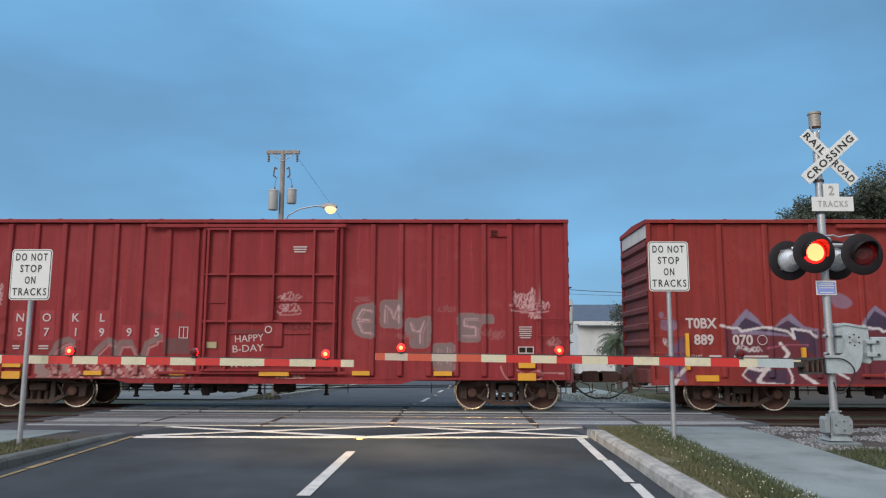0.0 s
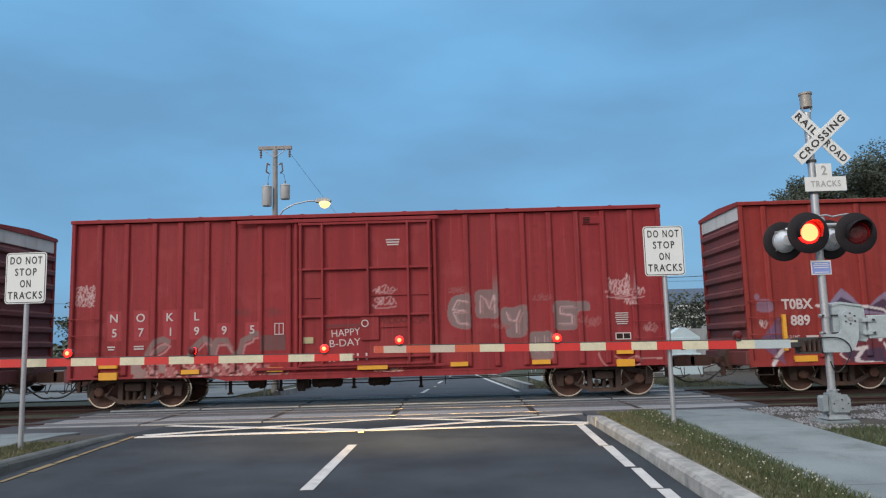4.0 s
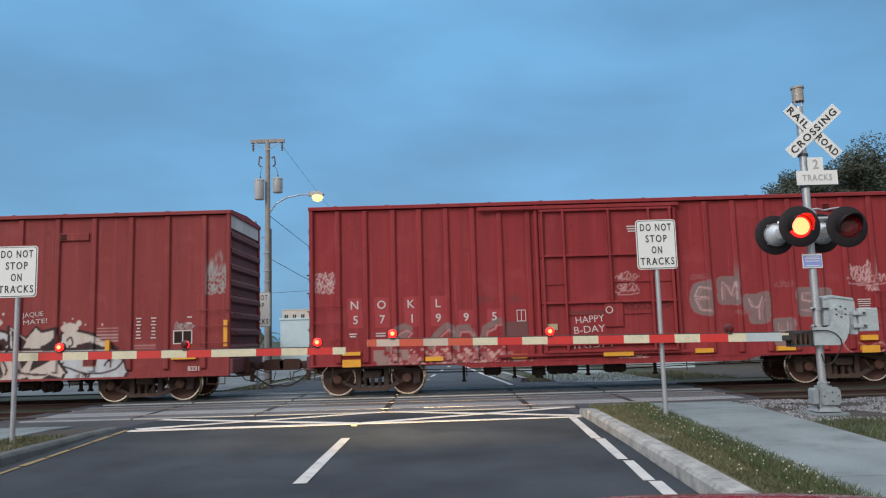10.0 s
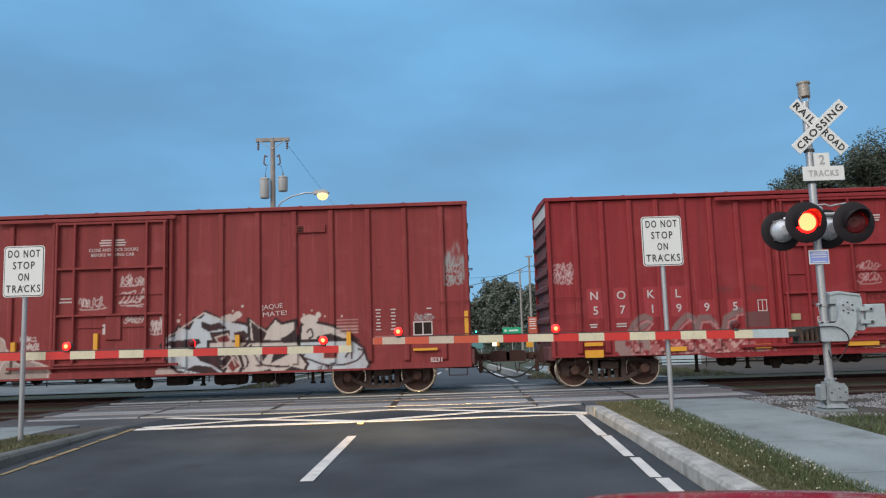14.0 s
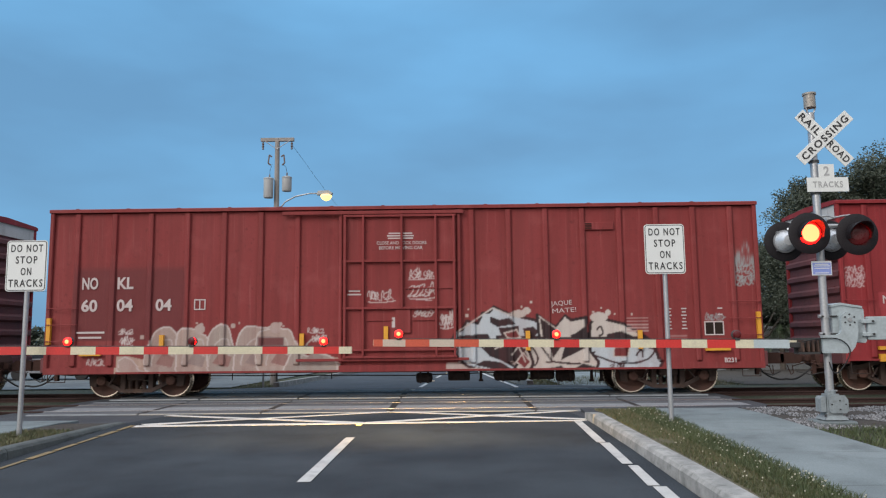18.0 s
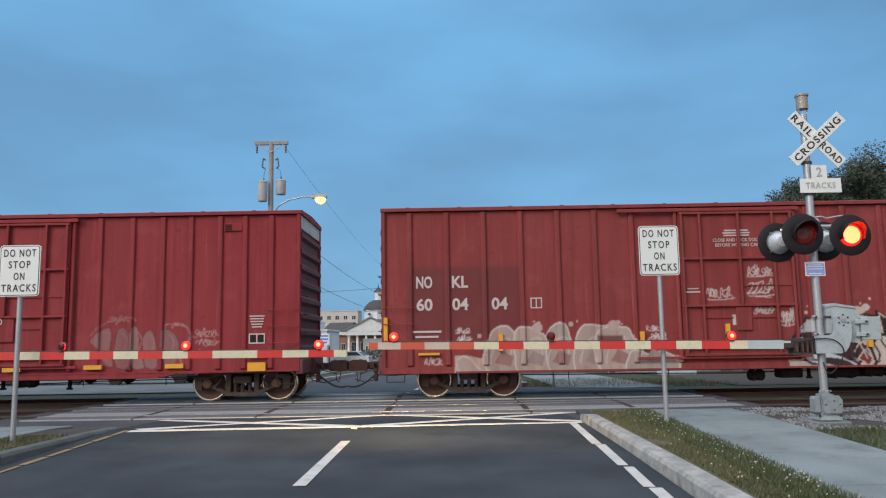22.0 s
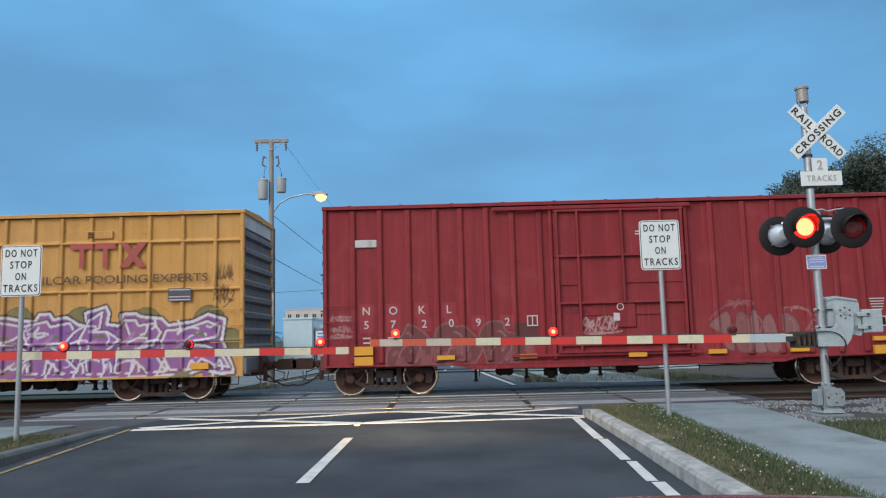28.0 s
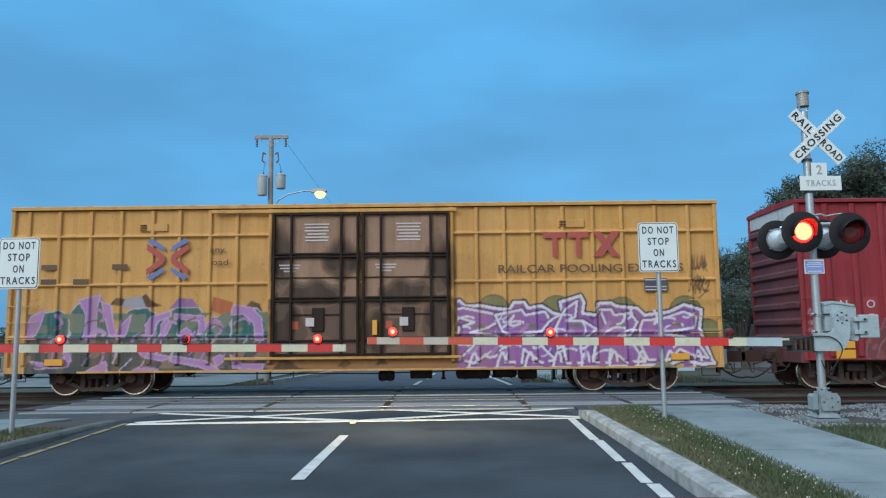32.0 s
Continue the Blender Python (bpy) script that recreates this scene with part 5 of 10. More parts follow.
    cv.disc(-7.24 - m, 2.17, 0.103, 0.088, chalk, 0.95)
    cv.disc(-5.38 - m, 1.98, 0.235, 0.132, chalk, 0.95)
    cv.disc(-5.14 - m, 2.1, 0.073, 0.073, chalk, 0.95)
    cv.disc(-8.79 - m, 2.06, 0.044, 0.044, chalk, 0.95)
    cv.disc(-7.12 - m, 2.39, 0.029, 0.029, chalk, 0.95)
    cv.disc(-7.37 - m, 2.27, 0.029, 0.029, chalk, 0.95)
    cv.disc(-8.75 - m, 2.22, 0.029, 0.029, chalk, 0.95)
    cv.disc(-5.31 - m, 2.22, 0.029, 0.029, chalk, 0.95)
    cv.disc(-5.52 - m, 2.12, 0.029, 0.029, chalk, 0.95)
    cv.disc(-4.97 - m, 2.06, 0.029, 0.029, chalk, 0.95)
    cv.disc(-4.53 - m, 2.05, 0.029, 0.029, chalk, 0.95)
    for k in range(5):
        cv.put((cv.X > -4.68 - m) & (cv.X < -4.1 - m) & (np.abs(cv.Z - 1.95 + 0.083 * k) < 0.016), (0.50, 0.36, 0.34), 0.8)
    scrawl(cv, 78, -4.94 - m, 0.71, 0.42, 0.13, INK, 0.025, 4)
    # end tag in thin pale green lines
    ca = (0.30, 0.34, 0.34)
    stroke(cv, m, [(-1.78, 3.5), (-1.62, 3.62), (-1.5, 3.9), (-1.4, 3.62), (-1.22, 3.6)], 0.03, ca, 0.9, soft=False)
    for k, (z, h) in enumerate(((3.4, 0.3), (3.18, 0.26), (2.92, 0.3))):
        scrawl(cv, 71 + k, -1.52 - m, z, 0.56, h, ca, 0.032, 6)
    # chalky tags on the door and beside it
    for k, (x, z, w, h, n) in enumerate(((-9.95, 3.14, 0.62, 0.26, 6), (-9.94, 2.7, 0.66, 0.3, 4), (-11.0, 2.6, 0.66, 0.26, 5), (-9.92, 2.12, 0.46, 0.16, 5), (-9.3, 1.95, 0.34, 0.32, 5), (-12.7, 1.7, 0.4, 0.14, 4),
                                         (-12.6, 1.5, 0.36, 0.16, 4), (-17.66, 1.72, 0.36, 0.12, 3), (-17.64, 1.5, 0.3, 0.22, 4), (-18.4, 0.95, 0.45, 0.18, 4), (-2.4, 1.95, 0.42, 0.18, 5))):
        scrawl(cv, 160 + k, x - m, z, w, h, (0.60, 0.54, 0.52) if k != 10 else ca, 0.036, n)
    stroke(cv, m, [(-10.3, 3.0), (-9.6, 3.02)], 0.025, (0.6, 0.5, 0.5), 0.8)
    stroke(cv, m, [(-10.2, 2.5), (-9.7, 2.46)], 0.025, (0.6, 0.5, 0.5), 0.8)
    cv.put((np.abs(cv.X + 10.64 + m) < 0.09) & (np.abs(cv.Z - 1.9) < 0.13), (0.62, 0.58, 0.56), 0.9)
    bars_col = (0.42, 0.25, 0.24)
    cv.put((np.abs(cv.X + 3.4 + m) < 0.28) & (np.abs(cv.Z - 1.45) < 0.07) & (np.sin(cv.Z * 90) > 0.2), bars_col, 0.7)


def paint_c(cv):
    m = (-37.31 - 21.88) / 2
    for x, z in [(q, 2.2) for q in (-36.2, -35.5, -34.75, -34.05)] + [(q, 1.84) for q in (-36.2, -35.5, -34.7, -34.0, -33.3, -32.55)]:
        cv.put((np.abs(cv.X - x + m) < 0.18) & (np.abs(cv.Z - z) < 0.19), (0.36, 0.055, 0.07), 0.6)
    for pts in ([(-35.6, 0.72), (-35.64, 1.22), (-35.26, 1.57), (-35.12, 1.83), (-34.71, 1.61), (-34.53, 1.28), (-34.64, 0.74)],
                [(-34.44, 1.55), (-34.15, 1.84), (-33.88, 1.74), (-33.69, 1.76), (-33.42, 1.53), (-33.21, 1.16), (-33.54, 0.71), (-33.81, 0.9), (-34.37, 0.72)],
                [(-33.29, 1.52), (-33.05, 1.84), (-32.68, 1.83), (-32.6, 1.6), (-32.32, 1.5), (-32.06, 1.13), (-32.16, 0.86), (-32.99, 0.72), (-33.16, 1.07)]):
        q = smooth_ring(pts, 4)
        cv.poly([(x - m, z) for x, z in q], (0.135, 0.07, 0.07), 0.7)
        cv.line([(x - m, z) for x, z in q + q[:1]], 0.035, (0.25, 0.18, 0.18), 0.7)
        cx = sum(p[0] for p in pts) / len(pts)
        stroke(cv, m, [(cx - 0.3, 1.0), (cx, 1.4), (cx + 0.25, 1.3), (cx + 0.1, 0.85)], 0.04, (0.30, 0.22, 0.22), 0.7)
        stroke(cv, m, [(cx - 0.1, 1.6), (cx + 0.1, 1.45), (cx, 1.1)], 0.03, (0.36, 0.28, 0.28), 0.7)
    mottled(cv, m, -35.7, -31.9, 0.7, 1.25, (0.24, 0.15, 0.15), 0.5, 2.0, 0.35, 3.5)
    cv.put((cv.X > -32.36 - m) & (cv.X < -31.77 - m) & (cv.Z > 1.45) & (cv.Z < 1.8), (0.085, 0.045, 0.045), 0.85)
    # row of faded fat letters beside the door
    faded = ([(-27.35, 1.6), (-27.18, 1.8), (-26.88, 1.97), (-26.77, 1.76), (-26.81, 1.4), (-26.71, 0.97), (-26.96, 1.03), (-27.1, 1.38)],
             [(-26.65, 1.83), (-26.52, 1.95), (-26.37, 1.87), (-26.3, 1.54), (-26.28, 0.96), (-26.6, 0.92), (-26.71, 1.26)],
             [(-26.27, 1.93), (-26.12, 1.97), (-26.07, 1.75), (-26.04, 1.36), (-25.87, 0.95), (-26.19, 0.89), (-26.3, 1.25)],
             [(-25.98, 1.68), (-25.79, 1.89), (-25.65, 1.67), (-25.55, 0.95), (-25.87, 0.92), (-25.95, 1.31)],
             [(-25.5, 1.81), (-25.28, 1.88), (-25.06, 1.66), (-25.02, 1.34), (-25.15, 0.94), (-25.41, 1.02)])
    for k, pts in enumerate(faded):
        q = smooth_ring(pts, 4)
        cv.poly([(a - m, b) for a, b in q], ((0.29, 0.165, 0.16), (0.25, 0.14, 0.14), (0.31, 0.20, 0.195))[k % 3], 0.72)
        cv.line([(a - m, b) for a, b in q + q[:1]], 0.03, (0.11, 0.045, 0.045), 0.65)
        x, z = pts[1]
        stroke(cv, m, [(x, z - 0.15), (x + 0.12, z - 0.3), (x + 0.05, z - 0.6)], 0.022, (0.40, 0.27, 0.26), 0.6)
    stroke(cv, m, [(-25.2, 1.92), (-24.99, 1.99), (-24.75, 1.87), (-24.7, 1.54), (-24.78, 1.25), (-24.49, 1.36)], 0.028, (0.40, 0.25, 0.25), 0.7)
    stroke(cv, m, [(-26.67, 2.04), (-26.52, 2.18), (-26.3, 2.22), (-26.18, 2.12)], 0.03, (0.33, 0.20, 0.20), 0.7)
    stroke(cv, m, [(-27.3, 1.75), (-27.0, 2.05), (-26.7, 2.15), (-26.3, 2.1)], 0.025, (0.3, 0.16, 0.16), 0.7)
    stroke(cv, m, [(-25.4, 1.9), (-25.2, 2.03), (-24.9, 2.0), (-24.7, 1.75), (-24.85, 1.45), (-25.0, 1.2), (-24.9, 0.95)], 0.03, (0.36, 0.22, 0.22), 0.8)
    scrawl(cv, 80, -26.6 - m, 2.18, 0.5, 0.16, (0.30, 0.15, 0.15), 0.03, 4)
    scrawl(cv, 81, -24.32 - m, 1.78, 0.6, 0.22, (0.42, 0.26, 0.25), 0.03, 5)
    scrawl(cv, 82, -24.3 - m, 1.55, 0.5, 0.16, (0.42, 0.26, 0.25), 0.026, 4)
    scrawl(cv, 83, -30.15 - m, 1.72, 0.95, 0.36, (0.46, 0.33, 0.32), 0.034, 7)
    stroke(cv, m, [(-30.5, 1.52), (-29.8, 1.5)], 0.025, (0.46, 0.33, 0.32), 0.8)
    for k, (z, h) in enumerate(((2.02, 0.14), (1.74, 0.14), (1.55, 0.12))):
        scrawl(cv, 84 + k, -36.85 - m, z, 0.5, h, (0.42, 0.28, 0.28), 0.026, 5)
    cv.put((np.abs(cv.X + 29.73 + m) < 0.09) & (np.abs(cv.Z - 1.88) < 0.11), (0.6, 0.55, 0.53), 0.9)
    scrawl(cv, 88, -30.9 - m, 2.05, 0.9, 0.12, (0.10, 0.03, 0.03), 0.03, 6)


def paint_d(cv):
    m = (-57.9 - 39.38) / 2
    dark, white, lilac = (0.035, 0.02, 0.045), (0.66, 0.63, 0.66), (0.35, 0.19, 0.42)
    # soot around the door posts
    for x in (-51.5, -46.0, -45.6):
        cv.put((np.abs(cv.X - x + m) < 0.45 * np.abs(np.sin(cv.Z * 2.1 + x))) & (cv.Z < 3.6), (0.30, 0.155, 0.05), 0.3)
    # green bubbles behind a purple and white piece that runs to the corner
    for x, z, r in ((-45.26, 2.12, 0.40), (-43.62, 2.06, 0.42), (-41.94, 2.0, 0.42), (-40.29, 2.04, 0.40), (-39.75, 1.5, 0.34), (-46.3, 1.5, 0.4)):
        cv.disc(x - m, z, r + 0.03, r + 0.03, (0.06, 0.07, 0.035), 0.85)
        cv.disc(x - m, z, r, r, (0.13, 0.155, 0.075), 0.85)
    sil = [(-46.61, 1.61), (-46.51, 1.98), (-46.33, 2.02), (-46.43, 2.32), (-46.14, 2.39), (-46.0, 2.25), (-45.58, 2.26), (-45.26, 2.19), (-44.85, 2.14), (-44.73, 2.33), (-44.46, 2.34), (-44.37, 2.18),
           (-44.02, 2.24), (-43.7, 2.04), (-43.47, 1.99), (-43.53, 2.33), (-42.99, 2.49), (-42.91, 2.31), (-42.96, 2.03), (-42.55, 1.98), (-42.56, 2.28), (-42.22, 2.3), (-42.08, 2.21), (-41.53, 2.15), (-41.35, 1.97),
           (-40.71, 2.05), (-40.33, 2.23), (-39.88, 2.09), (-39.95, 1.59), (-39.83, 1.27), (-39.63, 0.72), (-39.95, 0.7), (-40.49, 0.82), (-40.77, 0.7), (-42.14, 0.66), (-42.78, 0.64), (-46.34, 0.65), (-46.29, 0.88), (-46.52, 1.15)]
    sprayed(cv, m, sil, (0.245, 0.10, 0.30), white, 0.075, 1.0, dark=dark)
    rr = random.Random(8)
    letters = ([(-46.28, 2.16), (-46.05, 2.2), (-45.31, 2.05), (-44.85, 2.0), (-45.41, 1.69), (-45.87, 1.56), (-45.23, 1.5), (-44.96, 1.32), (-45.79, 0.78), (-46.16, 0.88), (-45.78, 1.24), (-46.29, 1.38), (-46.14, 1.7), (-45.77, 1.83), (-46.23, 1.97)],
               [(-45.22, 2.01), (-44.53, 2.14), (-44.44, 2.0), (-43.93, 2.09), (-43.8, 1.86), (-44.03, 1.58), (-44.49, 1.54), (-44.13, 1.31), (-43.69, 0.85), (-44.05, 0.77), (-44.5, 1.13), (-44.56, 0.77), (-44.97, 0.82), (-44.86, 1.5), (-45.04, 1.59)],
               [(-43.42, 2.13), (-43.09, 2.35), (-43.15, 1.94), (-43.38, 1.85), (-42.97, 1.85), (-42.61, 1.62), (-43.03, 1.3), (-43.0, 0.76), (-43.41, 0.76), (-43.49, 1.21), (-43.63, 1.12), (-43.66, 1.67)],
               [(-42.5, 2.12), (-42.22, 2.13), (-42.14, 1.98), (-41.72, 2.02), (-41.55, 1.79), (-41.74, 1.47), (-42.2, 1.38), (-41.66, 1.2), (-41.4, 0.79), (-41.86, 0.76), (-42.26, 1.11), (-42.32, 0.75), (-42.73, 0.8), (-42.62, 1.39), (-42.33, 1.66)],
               [(-41.41, 1.83), (-40.9, 1.87), (-40.34, 2.05), (-40.02, 1.91), (-40.08, 1.64), (-40.64, 1.55), (-41.1, 1.51), (-40.37, 1.41), (-40.01, 1.27), (-39.76, 0.86), (-40.12, 0.91), (-40.48, 1.09), (-40.76, 0.82), (-41.31, 0.83), (-41.48, 1.19), (-41.51, 1.56)])
    for pts in letters:
        sprayed(cv, m, pts, (0.27, 0.115, 0.33), white, 0.06, 1.0, dark=(0.10, 0.035, 0.13))
        cx = sum(p[0] for p in pts) / len(pts)
        for k in range(3):
            x, z = cx + rr.uniform(-0.5, 0.4), rr.uniform(0.95, 1.95)
            stroke(cv, m, [(x - 0.28, z - 0.1), (x, z + 0.06), (x + 0.25, z + 0.02)], 0.05, white, 1)
        cv.poly([(cx - 0.16 - m, 1.72), (cx + 0.2 - m, 1.78), (cx + 0.26 - m, 1.66)], (0.14, 0.16, 0.09), 1)
        for k in range(2):
            x, z = cx + rr.uniform(-0.5, 0.5), rr.uniform(1.0, 1.7)
            stroke(cv, m, [(x - 0.15, z - 0.2), (x + 0.12, z + 0.12)], 0.10, (0.34, 0.18, 0.40), 0.9)
    for k in range(9):
        x = -46.2 + k * 0.72
        cv.poly([(x - m, 0.64), (x + 0.12 - m, 1.02), (x + 0.2 - m, 0.64)], (0.245, 0.10, 0.30), 1)
        stroke(cv, m, [(x + 0.28, 0.66), (x + 0.42, 1.05), (x + 0.5, 0.8)], 0.06, white, 1)
    for k in range(26):
        x, z = rr.uniform(-46.2, -39.9), rr.uniform(0.75, 1.95)
        a = rr.uniform(-0.6, 1.2)
        stroke(cv, m, [(x, z), (x + 0.14 * math.cos(a), z + 0.14 * math.sin(a)), (x + 0.3 * math.cos(a + 0.5), z + 0.3 * math.sin(a + 0.5))], rr.choice((0.03, 0.045, 0.06)), rr.choice((white, white, (0.12, 0.05, 0.15), (0.40, 0.24, 0.46))), 1)
    cv.poly([(-41.3 - m, 0.64), (-40.9 - m, 0.8), (-40.6 - m, 0.64)], (0.2, 0.19, 0.08), 1)
    # teal letters with lilac bands under brown and purple crests
    sprayed(cv, m, [(-55.26, 2.37), (-55.09, 2.56), (-54.77, 2.51), (-54.72, 2.34)], (0.05, 0.03, 0.025), None, 0.03, 0.92)
    sprayed(cv, m, [(-54.46, 2.54), (-54.33, 2.66), (-54.09, 2.43), (-53.86, 2.33), (-54.35, 2.29)], (0.05, 0.03, 0.025), None, 0.03, 0.92)
    sprayed(cv, m, [(-52.61, 2.2), (-52.56, 2.56), (-52.03, 2.41), (-52.14, 2.02)], (0.36, 0.09, 0.045), None, 0.03, 0.92)
    sprayed(cv, m, [(-51.73, 2.26), (-51.56, 2.45), (-51.34, 2.36), (-51.26, 2.16)], (0.06, 0.03, 0.025), None, 0.03, 0.92)
    sprayed(cv, m, [(-56.09, 2.41), (-55.54, 2.68), (-55.41, 2.43)], (0.22, 0.11, 0.30), None, 0.03, 0.92)
    sprayed(cv, m, [(-53.69, 2.27), (-53.44, 2.54), (-53.09, 2.5), (-52.88, 2.23)], (0.22, 0.11, 0.30), None, 0.03, 0.92)
    sprayed(cv, m, [(-54.94, 2.3), (-54.87, 2.52), (-54.43, 2.6), (-54.29, 2.29)], (0.30, 0.30, 0.38), None, 0.03, 0.92)
    cv.put((cv.X > -57.36 - m) & (cv.X < -50.97 - m) & (cv.Z < 1.62), (0.05, 0.065, 0.07), 0.97)
    mottled(cv, m, -57.36, -50.97, 0.72, 1.62, (0.12, 0.11, 0.13), 0.8, 3.0, 0.45, 2.2)
    for pts in ([(-57.33, 1.52), (-57.32, 1.88), (-57.06, 2.16), (-56.55, 2.24), (-56.31, 2.09), (-56.28, 1.51)],
                [(-56.25, 1.51), (-56.26, 2.21), (-56.05, 2.44), (-55.53, 2.52), (-55.23, 2.26), (-55.09, 1.5)],
                [(-55, 1.5), (-54.93, 2.08), (-54.7, 2.25), (-54.27, 2.29), (-53.96, 2.07), (-53.99, 1.49)],
                [(-54.02, 1.49), (-54.01, 1.85), (-53.81, 2.14), (-53.49, 2.28), (-52.91, 2.28), (-52.75, 1.98), (-52.79, 1.47)],
                [(-52.73, 1.47), (-52.58, 2.02), (-52.21, 2.05), (-52.07, 1.76), (-52.06, 1.47)],
                [(-52.06, 1.47), (-52.06, 2.05), (-51.97, 2.27), (-51.41, 2.25), (-51.11, 1.97), (-50.98, 1.46)]):
        sprayed(cv, m, pts, (0.025, 0.115, 0.115), (0.46, 0.40, 0.52), 0.03, 1.0)
    mottled(cv, m, -57.36, -50.97, 1.65, 2.15, (0.04, 0.15, 0.145), 0.8, 1.0, 0.5, 1.6)
    for pts in ([(-57.36, 1.52), (-57.38, 1.88), (-57.28, 2.1), (-56.93, 2.26), (-57.03, 1.88), (-57.19, 1.52)],
                [(-56.08, 2.5), (-55.51, 2.64), (-55.58, 2.3), (-55.57, 1.5), (-55.9, 1.51), (-55.84, 2.09)],
                [(-55.47, 2.45), (-55.23, 2.37), (-55.14, 1.93), (-55.02, 1.5), (-55.23, 1.57)],
                [(-54.92, 1.86), (-54.68, 2.1), (-54.81, 1.52), (-55.08, 1.61)],
                [(-54.25, 1.45), (-54.31, 1.85), (-54.12, 2.07), (-53.65, 2.2), (-53.65, 2.06), (-54.01, 1.92), (-54.08, 1.56)],
                [(-53.56, 2.12), (-52.78, 2.06), (-52.71, 1.59), (-52.93, 1.59), (-52.9, 1.93), (-53.56, 1.99)],
                [(-53.47, 1.6), (-53.23, 1.77), (-52.95, 1.45), (-53.29, 1.45)],
                [(-52.08, 2.08), (-52.01, 2.35), (-51.53, 2.26), (-51.29, 2.01), (-51.21, 1.43), (-51.43, 1.43), (-51.49, 1.87), (-51.77, 2.1)],
                [(-53.6, 1.05), (-52.69, 0.9), (-52.3, 0.66), (-52.46, 0.58), (-52.83, 0.75), (-53.59, 0.89)],
                [(-57.27, 0.94), (-56.7, 0.85), (-56.22, 0.96), (-56.27, 0.79), (-57.05, 0.74)],
                [(-55.77, 0.67), (-55.31, 0.92), (-55.2, 0.68)],
                [(-52.08, 1.06), (-51.74, 0.81), (-51.2, 0.81), (-51.23, 0.65), (-51.98, 0.72)],
                [(-52.75, 1.84), (-52.5, 1.98), (-52.35, 1.91), (-52.64, 1.69)],
                [(-54.6, 1.35), (-54.23, 1.13), (-53.57, 1.02), (-53.85, 0.91), (-54.37, 1.03)],
                [(-56.51, 1.48), (-56.36, 0.93), (-56.19, 0.93), (-56.31, 1.48)],
                [(-52.54, 0.97), (-52.33, 1.07), (-52.25, 0.89), (-52.42, 0.75)],
                [(-53.89, 1.85), (-53.75, 2.04), (-53.63, 1.85), (-53.79, 1.48), (-53.91, 1.49)]):
        sprayed(cv, m, pts, (0.36, 0.20, 0.42), (0.50, 0.34, 0.54), 0.03, 0.97)
    cv.disc(-54.23 - m, 0.68, 0.36, 0.085, (0.38, 0.22, 0.44), 1.0)
    for k in range(9):
        x, z = rr.uniform(-57.0, -51.4), rr.uniform(0.85, 2.1)
        a = rr.uniform(0, 3.1)
        stroke(cv, m, [(x, z), (x + 0.2 * math.cos(a), z + 0.2 * math.sin(a)), (x + 0.4 * math.cos(a + 0.8), z + 0.35 * math.sin(a + 0.8))], rr.choice((0.05, 0.08, 0.12)), rr.choice((lilac, lilac, (0.42, 0.26, 0.48), (0.12, 0.2, 0.2))), 0.95)
    for k in range(34):
        x, z = rr.uniform(-57.1, -51.3), rr.uniform(0.78, 1.5)
        stroke(cv, m, [(x - 0.1, z - 0.16), (x, z + rr.uniform(-0.1, 0.14)), (x + rr.uniform(0.0, 0.2), z + 0.18)], rr.choice((0.025, 0.035, 0.06)), rr.choice((lilac, (0.45, 0.38, 0.50), (0.03, 0.11, 0.11))), 0.95)
    for k in range(14):
        x, z = rr.uniform(-57.0, -51.3), rr.uniform(0.85, 2.0)
        stroke(cv, m, [(x - 0.2, z), (x, z + rr.uniform(-0.15, 0.2)), (x + 0.22, z + 0.05)], 0.035, (0.05, 0.06, 0.07), 0.9)
    for k in range(2):
        scrawl(cv, 91 + k, -39.9 - m, 3.3 - 0.55 * k, 0.5, 0.4, (0.10, 0.055, 0.03), 0.035, 5)
    stroke(cv, m, [(-40.0, 2.75), (-39.85, 2.6), (-39.7, 2.62), (-39.95, 2.4)], 0.03, (0.10, 0.055, 0.03), 0.9)
    # sooty clouds on the doors
    doors = (cv.X > -51.1 - m) & (cv.X < -46.2 - m)
    cv.put(doors & (cv.Z < 2.46 + 0.05 * np.sin(cv.X * 4)), (0.055, 0.034, 0.03), 0.72)
    cv.put(doors & (cv.Z < 1.5 + 0.1 * np.sin(cv.X * 3.3)), (0.07, 0.02, 0.025), 0.6)
    for x, z, rx, rz in ((-49.95, 2.6, 0.8, 0.34), (-47.5, 2.6, 0.7, 0.36), (-50.6, 1.7, 0.5, 0.7), (-48.2, 1.6, 0.6, 0.6), (-46.7, 1.8, 0.45, 0.8), (-49.2, 3.5, 0.5, 0.5), (-46.6, 3.3, 0.4, 0.7), (-50.8, 3.6, 0.3, 0.8)):
        d = ((cv.X - x + m) / rx) ** 2 + ((cv.Z - z) / rz) ** 2 + 0.35 * np.sin(cv.X * 9 + z) * np.sin(cv.Z * 7)
        cv.put(doors & (d < 1.25), (0.06, 0.034, 0.022), 0.5)
        cv.put(doors & (d < 0.85), (0.024, 0.017, 0.015), 0.7)
        cv.put(doors & (d < 0.45), (0.014, 0.011, 0.011), 0.85)
    for x in (-50.4, -47.97):
        cv.put((np.abs(cv.X - x + m) < 0.09) & (np.abs(cv.Z - 1.80) < 0.10), (0.45, 0.09, 0.04), 0.95)
    for pts in ([(-51.0, 0.64), (-50.7, 1.0), (-50.3, 0.72), (-49.9, 0.64)], [(-49.3, 0.75), (-49.1, 0.95), (-48.95, 0.8), (-49.1, 0.7)], [(-48.35, 0.75), (-48.15, 0.98), (-48.0, 0.78)]):
        sprayed(cv, m, pts, (0.03, 0.022, 0.022), None, 0.03, 0.9)


